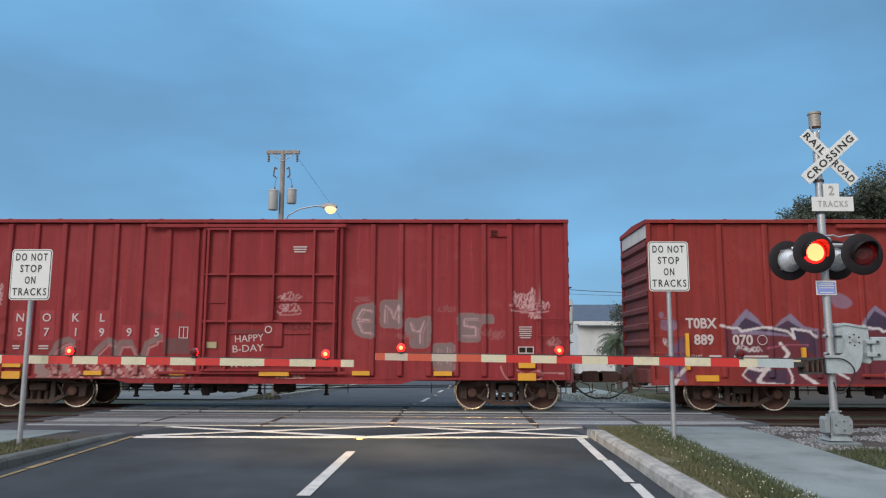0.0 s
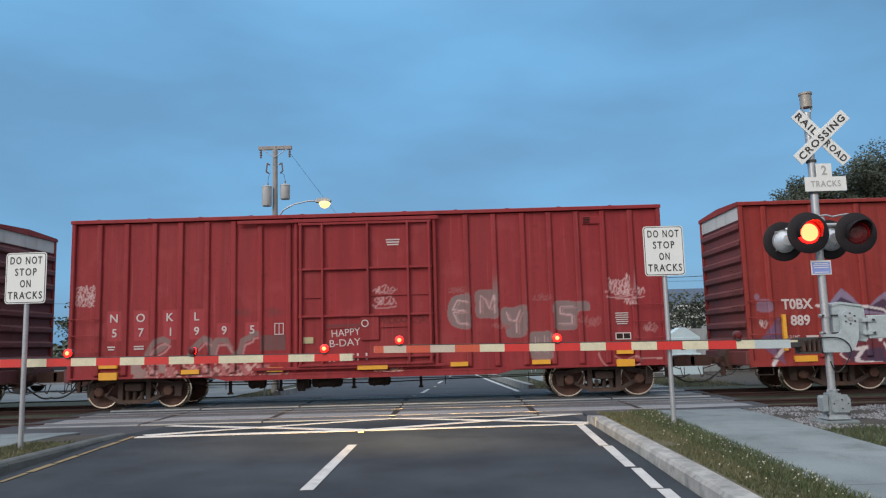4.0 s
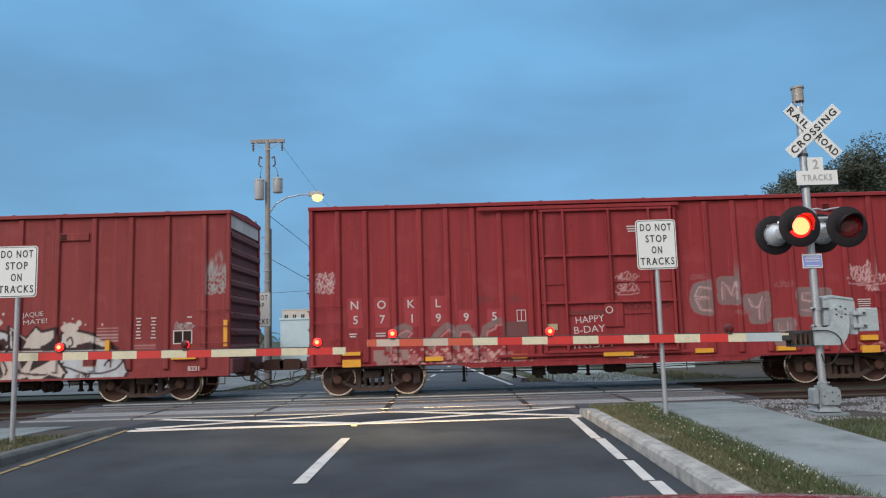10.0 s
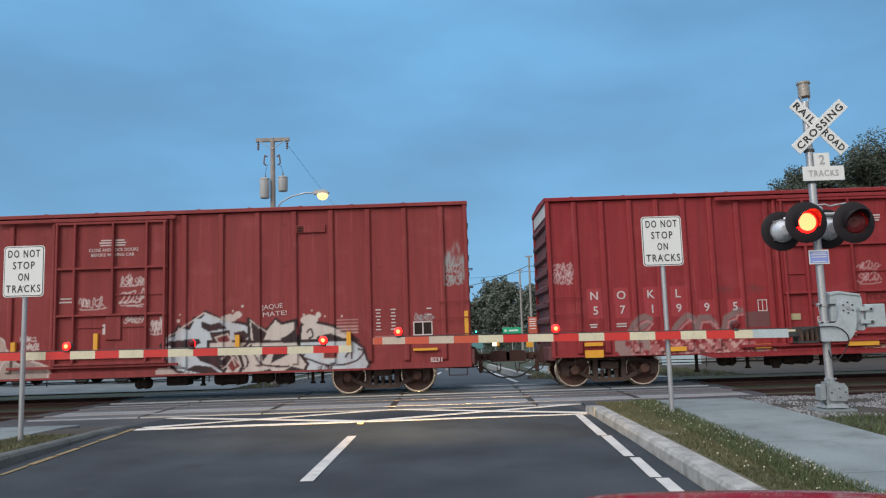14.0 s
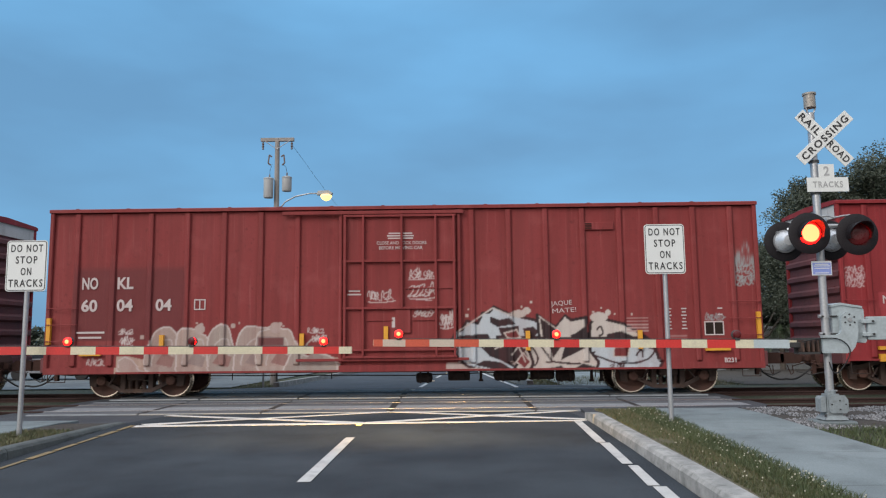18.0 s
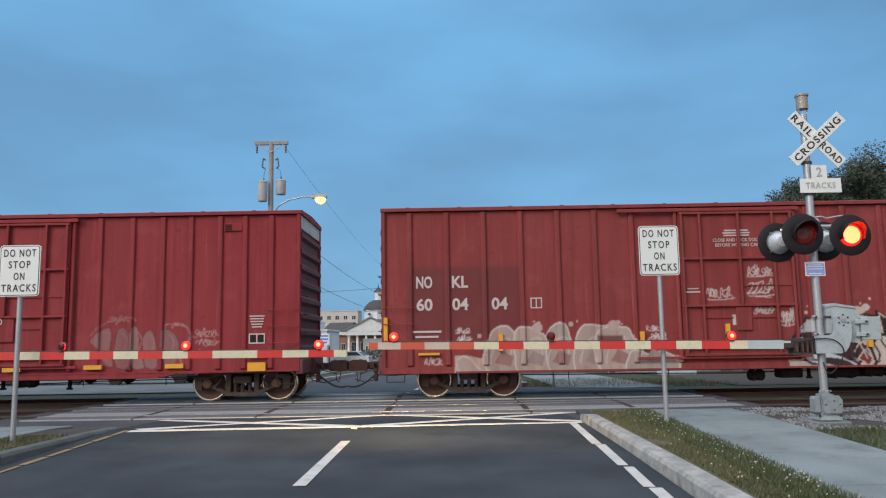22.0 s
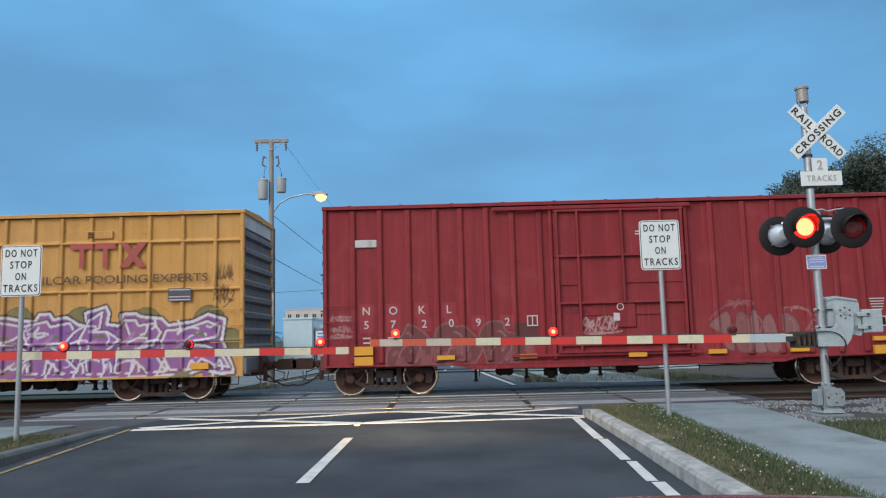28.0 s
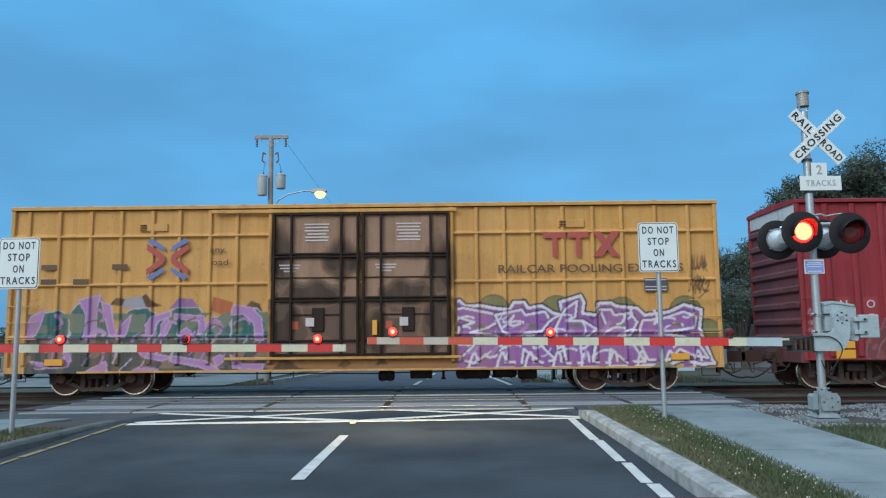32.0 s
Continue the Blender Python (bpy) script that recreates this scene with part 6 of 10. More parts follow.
def paint_t(cv):
    m = (18.42 + 34.1) / 2
    haze, navy, white = (0.22, 0.20, 0.30), (0.035, 0.038, 0.075), (0.66, 0.62, 0.63)
    for pts in ([(18.66, 2.5), (18.78, 2.56), (18.8, 2.42), (18.72, 2.38)], [(18.74, 2.34), (18.95, 2.42), (19.14, 2.26), (19.1, 2.1), (18.9, 2.06), (18.72, 2.12)], [(23.1, 2.95), (23.25, 3.06), (23.5, 2.98), (23.66, 2.8), (23.5, 2.66), (23.2, 2.7)]):
        sprayed(cv, m, smooth_ring(pts, 3), haze, None, 0.03, 0.6)
    sprayed(cv, m, [(18.62, 1.2), (19.05, 1.72), (19.3, 2.0), (19.32, 1.0), (19.3, 0.72), (19.1, 0.9), (18.9, 1.1)], (0.12, 0.10, 0.19), None, 0.03, 0.75)
    stroke(cv, m, [(19.0, 0.72), (19.15, 0.95), (19.32, 1.1)], 0.1, white, 0.9)
    # dark red field, hazy peaks with navy cores, white jagged edge
    sprayed(cv, m, [(20.3, 2.15), (22.7, 2.1), (26.5, 2.1), (31, 2.0), (31, 0.7), (20.7, 0.7), (20.9, 1.2), (20.3, 1.4)], (0.11, 0.03, 0.045), None, 0.03, 0.85)
    peaks = [(20.54, 2.2), (20.77, 2.48), (20.92, 2.64), (21.12, 2.48), (21.36, 2.2), (21.6, 2.16), (21.83, 2.38), (22.05, 2.52), (22.38, 2.2), (22.7, 2.12), (22.7, 1.9), (20.54, 2.0)]
    sprayed(cv, m, peaks, haze, None, 0.03, 0.9)
    sprayed(cv, m, [(x + 3.3, z + 0.1) for x, z in peaks], haze, None, 0.03, 0.9)
    sprayed(cv, m, [(20.61, 2.1), (20.9, 2.41), (21.18, 2.27), (21.39, 2.13), (21.6, 2.13), (21.97, 2.34), (22.31, 2.13), (22.66, 2.06), (22.68, 1.4), (22.35, 1.64), (22.1, 1.95), (21.5, 2.05)], navy, None, 0.03, 0.95)
    sprayed(cv, m, [(23.9, 2.2), (24.2, 2.6), (24.6, 2.35), (25.4, 2.3), (25.9, 1.5), (25.0, 1.8)], navy, None, 0.03, 0.95)
    sprayed(cv, m, [(20.76, 1.07), (21.89, 1.1), (21.86, 0.7), (21.09, 0.7)], navy, None, 0.03, 0.9)
    for dx in (0.0, 3.6, 7.0):
        for pts, w in (([(20.25, 2.2), (20.54, 2.14), (20.71, 2.13), (20.78, 2.06), (21.32, 2.16), (21.56, 2.14), (21.95, 2.06), (22.12, 1.88), (22.06, 2.13), (22.52, 2.06), (22.65, 1.92)], 0.06),
                       ([(20.91, 1.14), (21.19, 1.07), (21.4, 1.11), (21.1, 0.79), (21.3, 0.72), (21.72, 0.70)], 0.09), ([(21.89, 1.2), (22.01, 0.9), (21.93, 0.72)], 0.05), ([(22.24, 1.0), (22.6, 0.7)], 0.10),
                       ([(20.95, 1.2), (20.75, 0.95), (20.9, 0.8)], 0.04), ([(21.75, 1.75), (21.95, 1.5), (21.8, 1.3)], 0.09), ([(23.1, 1.05), (23.42, 0.87)], 0.06), ([(22.9, 2.1), (23.3, 1.9)], 0.06)):
            stroke(cv, m, [(x + dx, z) for x, z in pts], w, white, 0.95, soft=False)
    stroke(cv, m, [(21.4, 1.62), (22.0, 1.72), (22.45, 1.7)], 0.03, (0.4, 0.12, 0.2), 0.9)
    scrawl(cv, 95, 20.95 - m, 1.6, 0.62, 0.16, white, 0.026, 6)
    scrawl(cv, 96, 18.85 - m, 1.78, 0.16, 0.2, (0.6, 0.5, 0.5), 0.03, 2)


car_a = boxcar("oxide-red fifty-foot boxcar with white lettering and grey scrawls", 0.87, 16.36, RED, END_DARK, END_PALE, (2.42, 14.78),
               [1.67, 2.38, 3.12, 3.81, 4.51, 5.21, 5.91, 6.66], [11.32, 12.05, 12.80, 13.50, 14.22, 14.90, 15.63], (6.88, 10.36), paint_a, [(1.94, 1.12, 0.47, 0.09), (1.945, 0.875, 0.47, 0.19), (4.07, 0.935, 0.46, 0.11), (6.26, 0.94, 0.4, 0.11), (8.78, 0.935, 0.77, 0.11), (11.0, 0.955, 0.45, 0.11), (13.1, 0.955, 0.47, 0.11), (15.25, 1.17, 0.42, 0.13), (15.25, 0.88, 0.46, 0.18)], sill=0.68, sill_dip=(5.5, 11.5))
car_b = boxcar("brown-red sixty-foot boxcar with a white and black sprayed piece", -19.76, -1.2, RED_B, END_DARK, END_PALE, (-17.52, -3.54),
               spread(-18.97, -13.15, 7), spread(-8.58, -1.83, 8), (-12.0, -9.05), paint_b, [(-1.30, 1.74, 0.10, 0.68), (-4.35, 1.4, 0.11, 0.48), (-7.23, 1.4, 0.11, 0.5), (-10.88, 1.58, 0.11, 0.44), (-13.06, 1.42, 0.11, 0.44), (-16.7, 1.42, 0.11, 0.44), (-19.66, 1.76, 0.10, 0.68), (-2.38, 1.13, 0.63, 0.06), (-18.55, 1.15, 0.55, 0.06)], sill=0.65)
car_c = boxcar("oxide-red boxcar with faded sprayed scrawls and wide door", -37.31, -21.88, RED_C, END_DARK, END_PALE, (-35.78, -23.48),
               [-36.48, -35.77, -35.03, -34.31, -33.65, -32.97, -32.3, -31.58], [-27.1, -26.25, -25.45, -24.71, -23.94, -23.28, -22.59], (-31.28, -27.9), paint_c, [(-36.27, 1.18, 0.48, 0.22), (-36.27, 0.92, 0.48, 0.22), (-34.16, 0.96, 0.46, 0.11), (-32.05, 0.945, 0.46, 0.11), (-29.26, 0.92, 0.46, 0.11), (-27.2, 0.95, 0.46, 0.11), (-25.1, 0.95, 0.47, 0.11), (-22.98, 0.9, 0.46, 0.22), (-22.97, 1.18, 0.46, 0.11)], sill=0.65, sill_dip=(-33, -26))
car_d = boxcar("yellow boxcar with brown double doors and purple sprayed pieces", -57.9, -39.38, YELLOW_CAR, END_GREY, END_PALE, (-55.71, -41.72),
               [-57.4, -56.6, -55.77, -54.97, -54.14, -53.43, -52.63, -51.92], [-45.64, -44.92, -44.16, -43.38, -42.6, -41.84, -40.96, -40.1], (-51.0, -46.4), paint_d, [(-48.33, 1.72, 0.12, 0.38), (-40.5, 0.905, 0.46, 0.16), (-56.6, 0.905, 0.46, 0.16)], cross=(1.55, 2.89, 4.16), rib_w=0.10, sill=0.62, double_door=True, door_mat=BROWN_DOOR)
car_t = boxcar("bright red boxcar with grey and white sprayed shapes", 18.42, 34.1, RED_T, END_RED, END_PALE, (20.86, 31.7),
               [19.12, 20.36, 21.55, 22.75, 23.95], spread(28.4, 33.2, 5), (24.9, 27.9), paint_t, [(19.355, 1.54, 0.09, 0.92), (19.83, 0.865, 0.57, 0.15), (22.3, 1.4, 0.1, 0.5), (29.5, 1.4, 0.1, 0.5)], sill=0.68)


# ---- crossing signals, gates and signs ----
GALV = surface("galvanised_steel", (0.46, 0.47, 0.48), (0.36, 0.37, 0.38), 0.42, 0.6, grain=30, patch=4, bump=0.08)
SILVER_PAINT = surface("silver_paint", (0.62, 0.64, 0.66), (0.5, 0.52, 0.54), 0.35, 0.35, grain=30, patch=5, bump=0.05)
ARM_GREY = surface("gate_arm_pale_grey", (0.46, 0.53, 0.55), (0.38, 0.44, 0.46), 0.5, grain=40, patch=4, bump=0.03)
GREY_PAINT = surface("grey_machine_paint", (0.40, 0.46, 0.48), (0.33, 0.38, 0.40), 0.45, 0.0, grain=30, patch=3, stain=(0.22, 0.24, 0.24), bump=0.08)
# machine grey made darker: the mast base's shading is put into its colour
BASE_SHADED = surface("shaded_cast_grey", (0.27, 0.31, 0.325), (0.19, 0.22, 0.23), 0.6, 0.0, grain=30, patch=5, stain=(0.13, 0.14, 0.14), bump=0.15)
DARK_STEEL = surface("dark_steel", (0.06, 0.06, 0.06), (0.04, 0.04, 0.04), 0.6, 0.3)
SIGN_BLACK = surface("black_disc_paint", (0.011, 0.009, 0.011), (0.017, 0.014, 0.017), 0.6, bump=0.0, gloss=0.3)
SIGN_WHITE = surface("white_sign_sheeting", (0.74, 0.76, 0.74), (0.66, 0.68, 0.66), 0.4, grain=160, patch=2, amount=0.4, bump=0.0)
SIGN_INK = surface("black_sign_ink", (0.02, 0.02, 0.022), (0.03, 0.03, 0.03), 0.5, bump=0)
FADED_INK = surface("faded_grey_ink", (0.36, 0.37, 0.37), (0.45, 0.45, 0.45), 0.6, bump=0)
ARM_WHITE = surface("gate_arm_cream", (0.68, 0.63, 0.45), (0.58, 0.53, 0.38), 0.45, grain=40, patch=4, stain=(0.45, 0.40, 0.32), bump=0.03)
ARM_RED = surface("gate_arm_red", (0.62, 0.035, 0.03), (0.52, 0.04, 0.035), 0.4, grain=40, patch=4, bump=0.03)
ARM_ORANGE = surface("gate_arm_faded_red", (0.58, 0.10, 0.05), (0.50, 0.10, 0.06), 0.45, grain=40, patch=4, bump=0.03)
ARM_DULL = surface("gate_arm_dull_cream", (0.56, 0.47, 0.38), (0.48, 0.40, 0.33), 0.5, grain=40, patch=4, bump=0.03)
NOTICE_BLUE = surface("pale_blue_notice", (0.24, 0.31, 0.68), (0.30, 0.36, 0.68), 0.5, bump=0)
BLUE_SIGN = surface("blue_notice", (0.12, 0.22, 0.62), (0.16, 0.26, 0.60), 0.5, bump=0)
BELL = surface("bronze_bell_cover", (0.36, 0.33, 0.29), (0.28, 0.26, 0.23), 0.5, 0.3)
LENS_DARK = surface("unlit_red_lens", (0.11, 0.008, 0.01), (0.07, 0.006, 0.008), 0.35, bump=0, gloss=0.3)
LENS_LIT = glow("lit_lens_centre", (1.0, 0.034, 0.012), 26.0)
LENS_RED = glow("lit_lens_red", (1.0, 0.004, 0.003), 9.0)
FLASHERS = []


def turning_lens(parent, x, y, z, r, phase, name="lens", core=0.86):
    """A lens whose front glows and whose back is dark; phase None stays lit."""
    f = Form()
    n = 24
    ring = [(math.cos(2 * math.pi * i / n), math.sin(2 * math.pi * i / n)) for i in range(n)]
    prev = None
    for rad, off, slot in ((1.0, 0.006, 0), (0.96, 0.022, 1), (core, 0.035, 1), (core - 0.02, 0.036, 2), (0.2, 0.046, 2)):
        cur = [(c * rad * r, -off, s * rad * r) for c, s in ring]
        if prev:
            f.prism(prev, cur, slot, False)
        prev = cur
    f.face(prev, 2)
    prev = [(c * r, -0.006, s * r) for c, s in ring]
    for rad, off in ((1.0, 0.006), (0.9, 0.022), (0.5, 0.036)):
        cur = [(c * rad * r, off, s * rad * r) for c, s in ring]
        f.prism(prev, cur, 0, False)
        prev = cur
    f.face(prev, 0)
    ob = part(name, f, [LENS_DARK, LENS_RED, LENS_LIT], parent, "round red glass signal lens", at=(x, y, z))
    if phase is not None:
        FLASHERS.append((ob, phase))
    return ob


def signal_light(parent, x, y, z, phase=None, back=False):
    s = 1 if back else -1
    f = Form().lathe([(0.165, 0.0), (0.305, 0.0), (0.31, s * -0.004), (0.31, s * -0.012), (0.305, s * -0.016), (0.165, s * -0.016)], (x, y, z), "y", 40, caps=False)
    lt = part("signal_light", f, SIGN_BLACK, parent, "round black-backed red flashing light", smooth=True)
    h = Form().lathe([(0.17, 0.0), (0.165, -s * 0.05), (0.13, -s * 0.12), (0.08, -s * 0.19), (0.03, -s * 0.2)], (x, y, z), "y", 24, caps=False)
    h.face([(x + 0.03 * math.cos(a), y - s * 0.2, z + 0.03 * math.sin(a)) for a in np.linspace(0, 5.9, 12)])
    hs = part("housing", h, SILVER_PAINT if back else SIGN_BLACK, lt, "domed metal lamp housing", smooth=True)
    if back:
        part("rim_band", Form().lathe([(0.166, -0.028), (0.180, -0.028), (0.180, -0.055), (0.166, -0.055)], (x, y, z), "y", 28, caps=False), GALV, hs)
        for a in np.linspace(0.5, 5.74, 4):
            bx, bz = x + 0.185 * math.cos(a), z + 0.185 * math.sin(a)
            part("latch_bolt", Form().rod((bx, y - 0.075, bz), (bx, y - 0.015, bz), 0.014, 6), GALV, hs)
    v = Form()
    prev = None
    for i in range(23):
        a = radians(-25 + 230 * i / 22)
        depth = 0.25 * (0.45 + 0.55 * max(0, math.sin(a)))
        cur = [(x + rr * math.cos(a), y + s * k * depth, z + rr * math.sin(a)) for rr, k in ((0.165, 0.0), (0.165, 1.0), (0.172, 1.0), (0.172, 0.0))]
        if prev:
            v.prism(prev, cur, 0, False)
        prev = cur
    part("visor", v, SIGN_BLACK, lt, "long black visor over the lens", smooth=True)
    if back:
        part("lens", Form().lathe([(0.02, 0.03), (0.155, 0.0), (0.155, -0.02), (0.02, -0.02)], (x, y, z), "y", 20), LENS_DARK, lt)
    else:
        turning_lens(lt, x, y + 0.005, z, 0.1645, phase, core=0.80)
    return lt


def arm_lamp(parent, x, y, z, phase):
    f = Form().box(x - 0.035, x + 0.035, y - 0.035, y + 0.035, z - 0.085, z - 0.035, bevel=0.008)
    f.lathe([(0.06, -0.005), (0.07, 0.0), (0.07, 0.045), (0.062, 0.05)], (x, y, z), "y", 18)
    lp = part("arm_lamp", f, DARK_STEEL, parent, "small red warning lamp on the gate arm")
    turning_lens(lp, x, y - 0.012, z, 0.062, phase, core=0.5)
    return lp


def gate_arm(parent, x_root, z_root, x_tip, z_tip, y, bounds, reds, lamps):
    """Striped arm; bounds are the stripe edges from root to tip."""
    L = x_tip - x_root

    def zz(x):
        return z_root + (z_tip - z_root) * (x - x_root) / L

    def hh(x):
        return 0.064 - 0.012 * abs((x - x_root) / L)
    core = Form()
    core.prism([(x_root, y - 0.022, zz(x_root) - 0.055), (x_root, y + 0.022, zz(x_root) - 0.055), (x_root, y + 0.022, zz(x_root) + 0.055), (x_root, y - 0.022, zz(x_root) + 0.055)],
               [(x_tip, y - 0.018, zz(x_tip) - 0.045), (x_tip, y + 0.018, zz(x_tip) - 0.045), (x_tip, y + 0.018, zz(x_tip) + 0.045), (x_tip, y - 0.018, zz(x_tip) + 0.045)])
    arm = part("gate_arm", core, ARM_WHITE, parent, "red and cream striped crossing gate arm, lowered")
    for i, (a, b) in enumerate(zip(bounds[:-1], bounds[1:])):
        f = Form().prism([(a, y - 0.027, zz(a) - hh(a)), (a, y + 0.027, zz(a) - hh(a)), (a, y + 0.027, zz(a) + hh(a)), (a, y - 0.027, zz(a) + hh(a))],
                         [(b, y - 0.027, zz(b) - hh(b)), (b, y + 0.027, zz(b) - hh(b)), (b, y + 0.027, zz(b) + hh(b)), (b, y - 0.027, zz(b) + hh(b))])
        part("stripe", f, reds[i], arm)
    for x, ph in lamps:
        arm_lamp(arm, x, y - 0.01, zz(x) + 0.135, ph)
    cable = Form().tube([(x, y + 0.0, zz(x) + hh(x) + 0.008) for x in np.linspace(x_root, lamps[-1][0], 8)], 0.007, 5)
    part("lamp_cable", cable, DARK_STEEL, arm)
    return arm


def smooth_ring_open(pts, n=4):
    """Points of a smooth open line through the given ones."""
    out = []
    for i in range(len(pts) - 1):
        p0, p1, p2, p3 = (Vector(pts[min(max(k, 0), len(pts) - 1)]) for k in (i - 1, i, i + 1, i + 2))
        for k in range(n):
            u = k / n
            out.append(tuple(0.5 * (2 * p1 + (p2 - p0) * u + (2 * p0 - 5 * p1 + 4 * p2 - p3) * u * u + (3 * p1 - p0 - 3 * p2 + p3) * u ** 3)))
    return out + [tuple(pts[-1])]


def gate_machine(parent, x, y, z, s):
    """The drive on the mast: box, crank lever, counterweight and arm bracket. s: side on which the box hangs."""
    box = Form().plate([(x + s * 0.09, z - 0.36), (x + s * 0.56, z - 0.43), (x + s * 0.585, z - 0.40), (x + s * 0.565, z + 0.07), (x + s * 0.53, z + 0.10), (x + s * 0.22, z + 0.15), (x + s * 0.10, z + 0.12)][::s], y - 0.03, y + 0.3)
    mc = part("gate_machine", box, GREY_PAINT, parent, "grey gate drive box clamped to the mast")
    part("lid", Form().plate([(x + s * 0.09, z + 0.105), (x + s * 0.22, z + 0.135), (x + s * 0.54, z + 0.085), (x + s * 0.54, z + 0.115), (x + s * 0.22, z + 0.17), (x + s * 0.09, z + 0.14)][::s], y - 0.05, y + 0.31), GREY_PAINT, mc)
    cx, cz, cr = x + s * 0.285, z - 0.085, 0.12
    lever = [(cx + s * cr * math.cos(a), cz + cr * math.sin(a)) for a in np.linspace(0, math.pi, 13)]
    lever += [(x + s * 0.155, z - 0.24), (x + s * 0.135, z - 0.285), (x + s * 0.09, z - 0.305), (x - s * 0.13, z - 0.31), (x - s * 0.13, z - 0.57)]
    lever += [(x + s * 0.22, z - 0.575), (x + s * 0.29, z - 0.55), (x + s * 0.345, z - 0.48), (x + s * 0.385, z - 0.38), (x + s * 0.405, z - 0.24)]
    part("crank_lever", Form().plate(lever[::s], y - 0.15, y - 0.09), GREY_PAINT, mc, "curved grey counterweight lever")
    part("lever_shaft", Form().rod((cx, y - 0.10, cz), (cx, y + 0.0, cz), 0.10, 18), GREY_PAINT, mc)
    part("shaft_cap", Form().rod((cx, y - 0.17, cz), (cx, y - 0.145, cz), 0.032, 14), GALV, mc)
    for k in range(6):
        a = math.radians(60 * k + 30)
        bx, bz = cx + 0.078 * math.cos(a), cz + 0.078 * math.sin(a)
        part("bolt", Form().rod((bx, y - 0.168, bz), (bx, y - 0.145, bz), 0.012, 6), DARK_STEEL, mc)
    cw = Form().box(min(x + s * 0.60, x + s * 0.89), max(x + s * 0.60, x + s * 0.89), y - 0.06, y + 0.02, z - 0.385, z - 0.04, bevel=0.012)
    part("counterweight", cw, GREY_PAINT, mc, "flat grey steel counterweight plates")
    for dz in (-0.11, -0.30):
        part("counterweight_arm", Form().box(min(x + s * 0.50, x + s * 0.70), max(x + s * 0.50, x + s * 0.70), y - 0.085, y - 0.055, z + dz - 0.03, z + dz + 0.03, bevel=0.006), GREY_PAINT, mc)
        part("bolt", Form().rod((x + s * 0.66, y - 0.105, z + dz), (x + s * 0.66, y - 0.08, z + dz), 0.018, 6), DARK_STEEL, mc)
    lo, hi = min(x - s * 0.46, x - s * 0.11), max(x - s * 0.46, x - s * 0.11)
    br = Form().box(lo, hi, y - 0.11, y - 0.095, z - 0.585, z - 0.555)
    br.box(lo, hi, y - 0.11, y - 0.095, z - 0.37, z - 0.345)
    br.box(lo, hi, y + 0.06, y + 0.075, z - 0.585, z - 0.345)
    br.box(lo, hi, y - 0.095, y + 0.06, z - 0.585, z - 0.57)
    br.box(x - s * 0.12 - 0.03, x - s * 0.12 + 0.03, y - 0.11, y + 0.06, z - 0.585, z - 0.345)
    part("arm_bracket", br, DARK_STEEL, mc, "dark open-sided arm bracket")
    part("arm_shank", Form().box(lo - 0.10, hi - 0.05, y - 0.03, y + 0.03, z - 0.49, z - 0.41, bevel=0.01), DARK_STEEL, mc)
    for k in (0.17, 0.24, 0.31, 0.39):
        part("bracket_rung", Form().box(x - s * k - 0.012, x - s * k + 0.012, y - 0.10, y + 0.05, z - 0.55, z - 0.38), TRUCK_IRON, mc)
    part("cable", Form().tube(smooth_ring_open([(x - s * 0.42, y - 0.14, z - 0.40), (x - s * 0.2, y - 0.17, z - 0.36), (x + s * 0.06, y - 0.18, z - 0.36), (x + s * 0.2, y - 0.18, z - 0.44), (x + s * 0.25, y - 0.17, z - 0.56),
                               (x + s * 0.19, y - 0.14, z - 0.72), (x + s * 0.09, y - 0.11, z - 0.85), (x + s * 0.02, y - 0.09, z - 0.84), (x - s * 0.02, y - 0.08, z - 0.70)]), 0.009, 6), BLACK, mc, "loose black cable")
    for dz in (-0.03, -0.29):
        part("clamp", Form().lathe([(0.058, -0.022), (0.074, -0.022), (0.074, 0.022), (0.058, 0.022)], (x, y, z + dz), "z", 14), GALV, mc)
        part("clamp_bolt", Form().rod((x - 0.10, y - 0.05, z + dz), (x + 0.16, y - 0.05, z + dz), 0.014, 6), DARK_STEEL, mc)
        part("clamp_nut", Form().rod((x - 0.12, y - 0.05, z + dz), (x - 0.085, y - 0.05, z + dz), 0.028, 6), GALV, mc)
    return mc


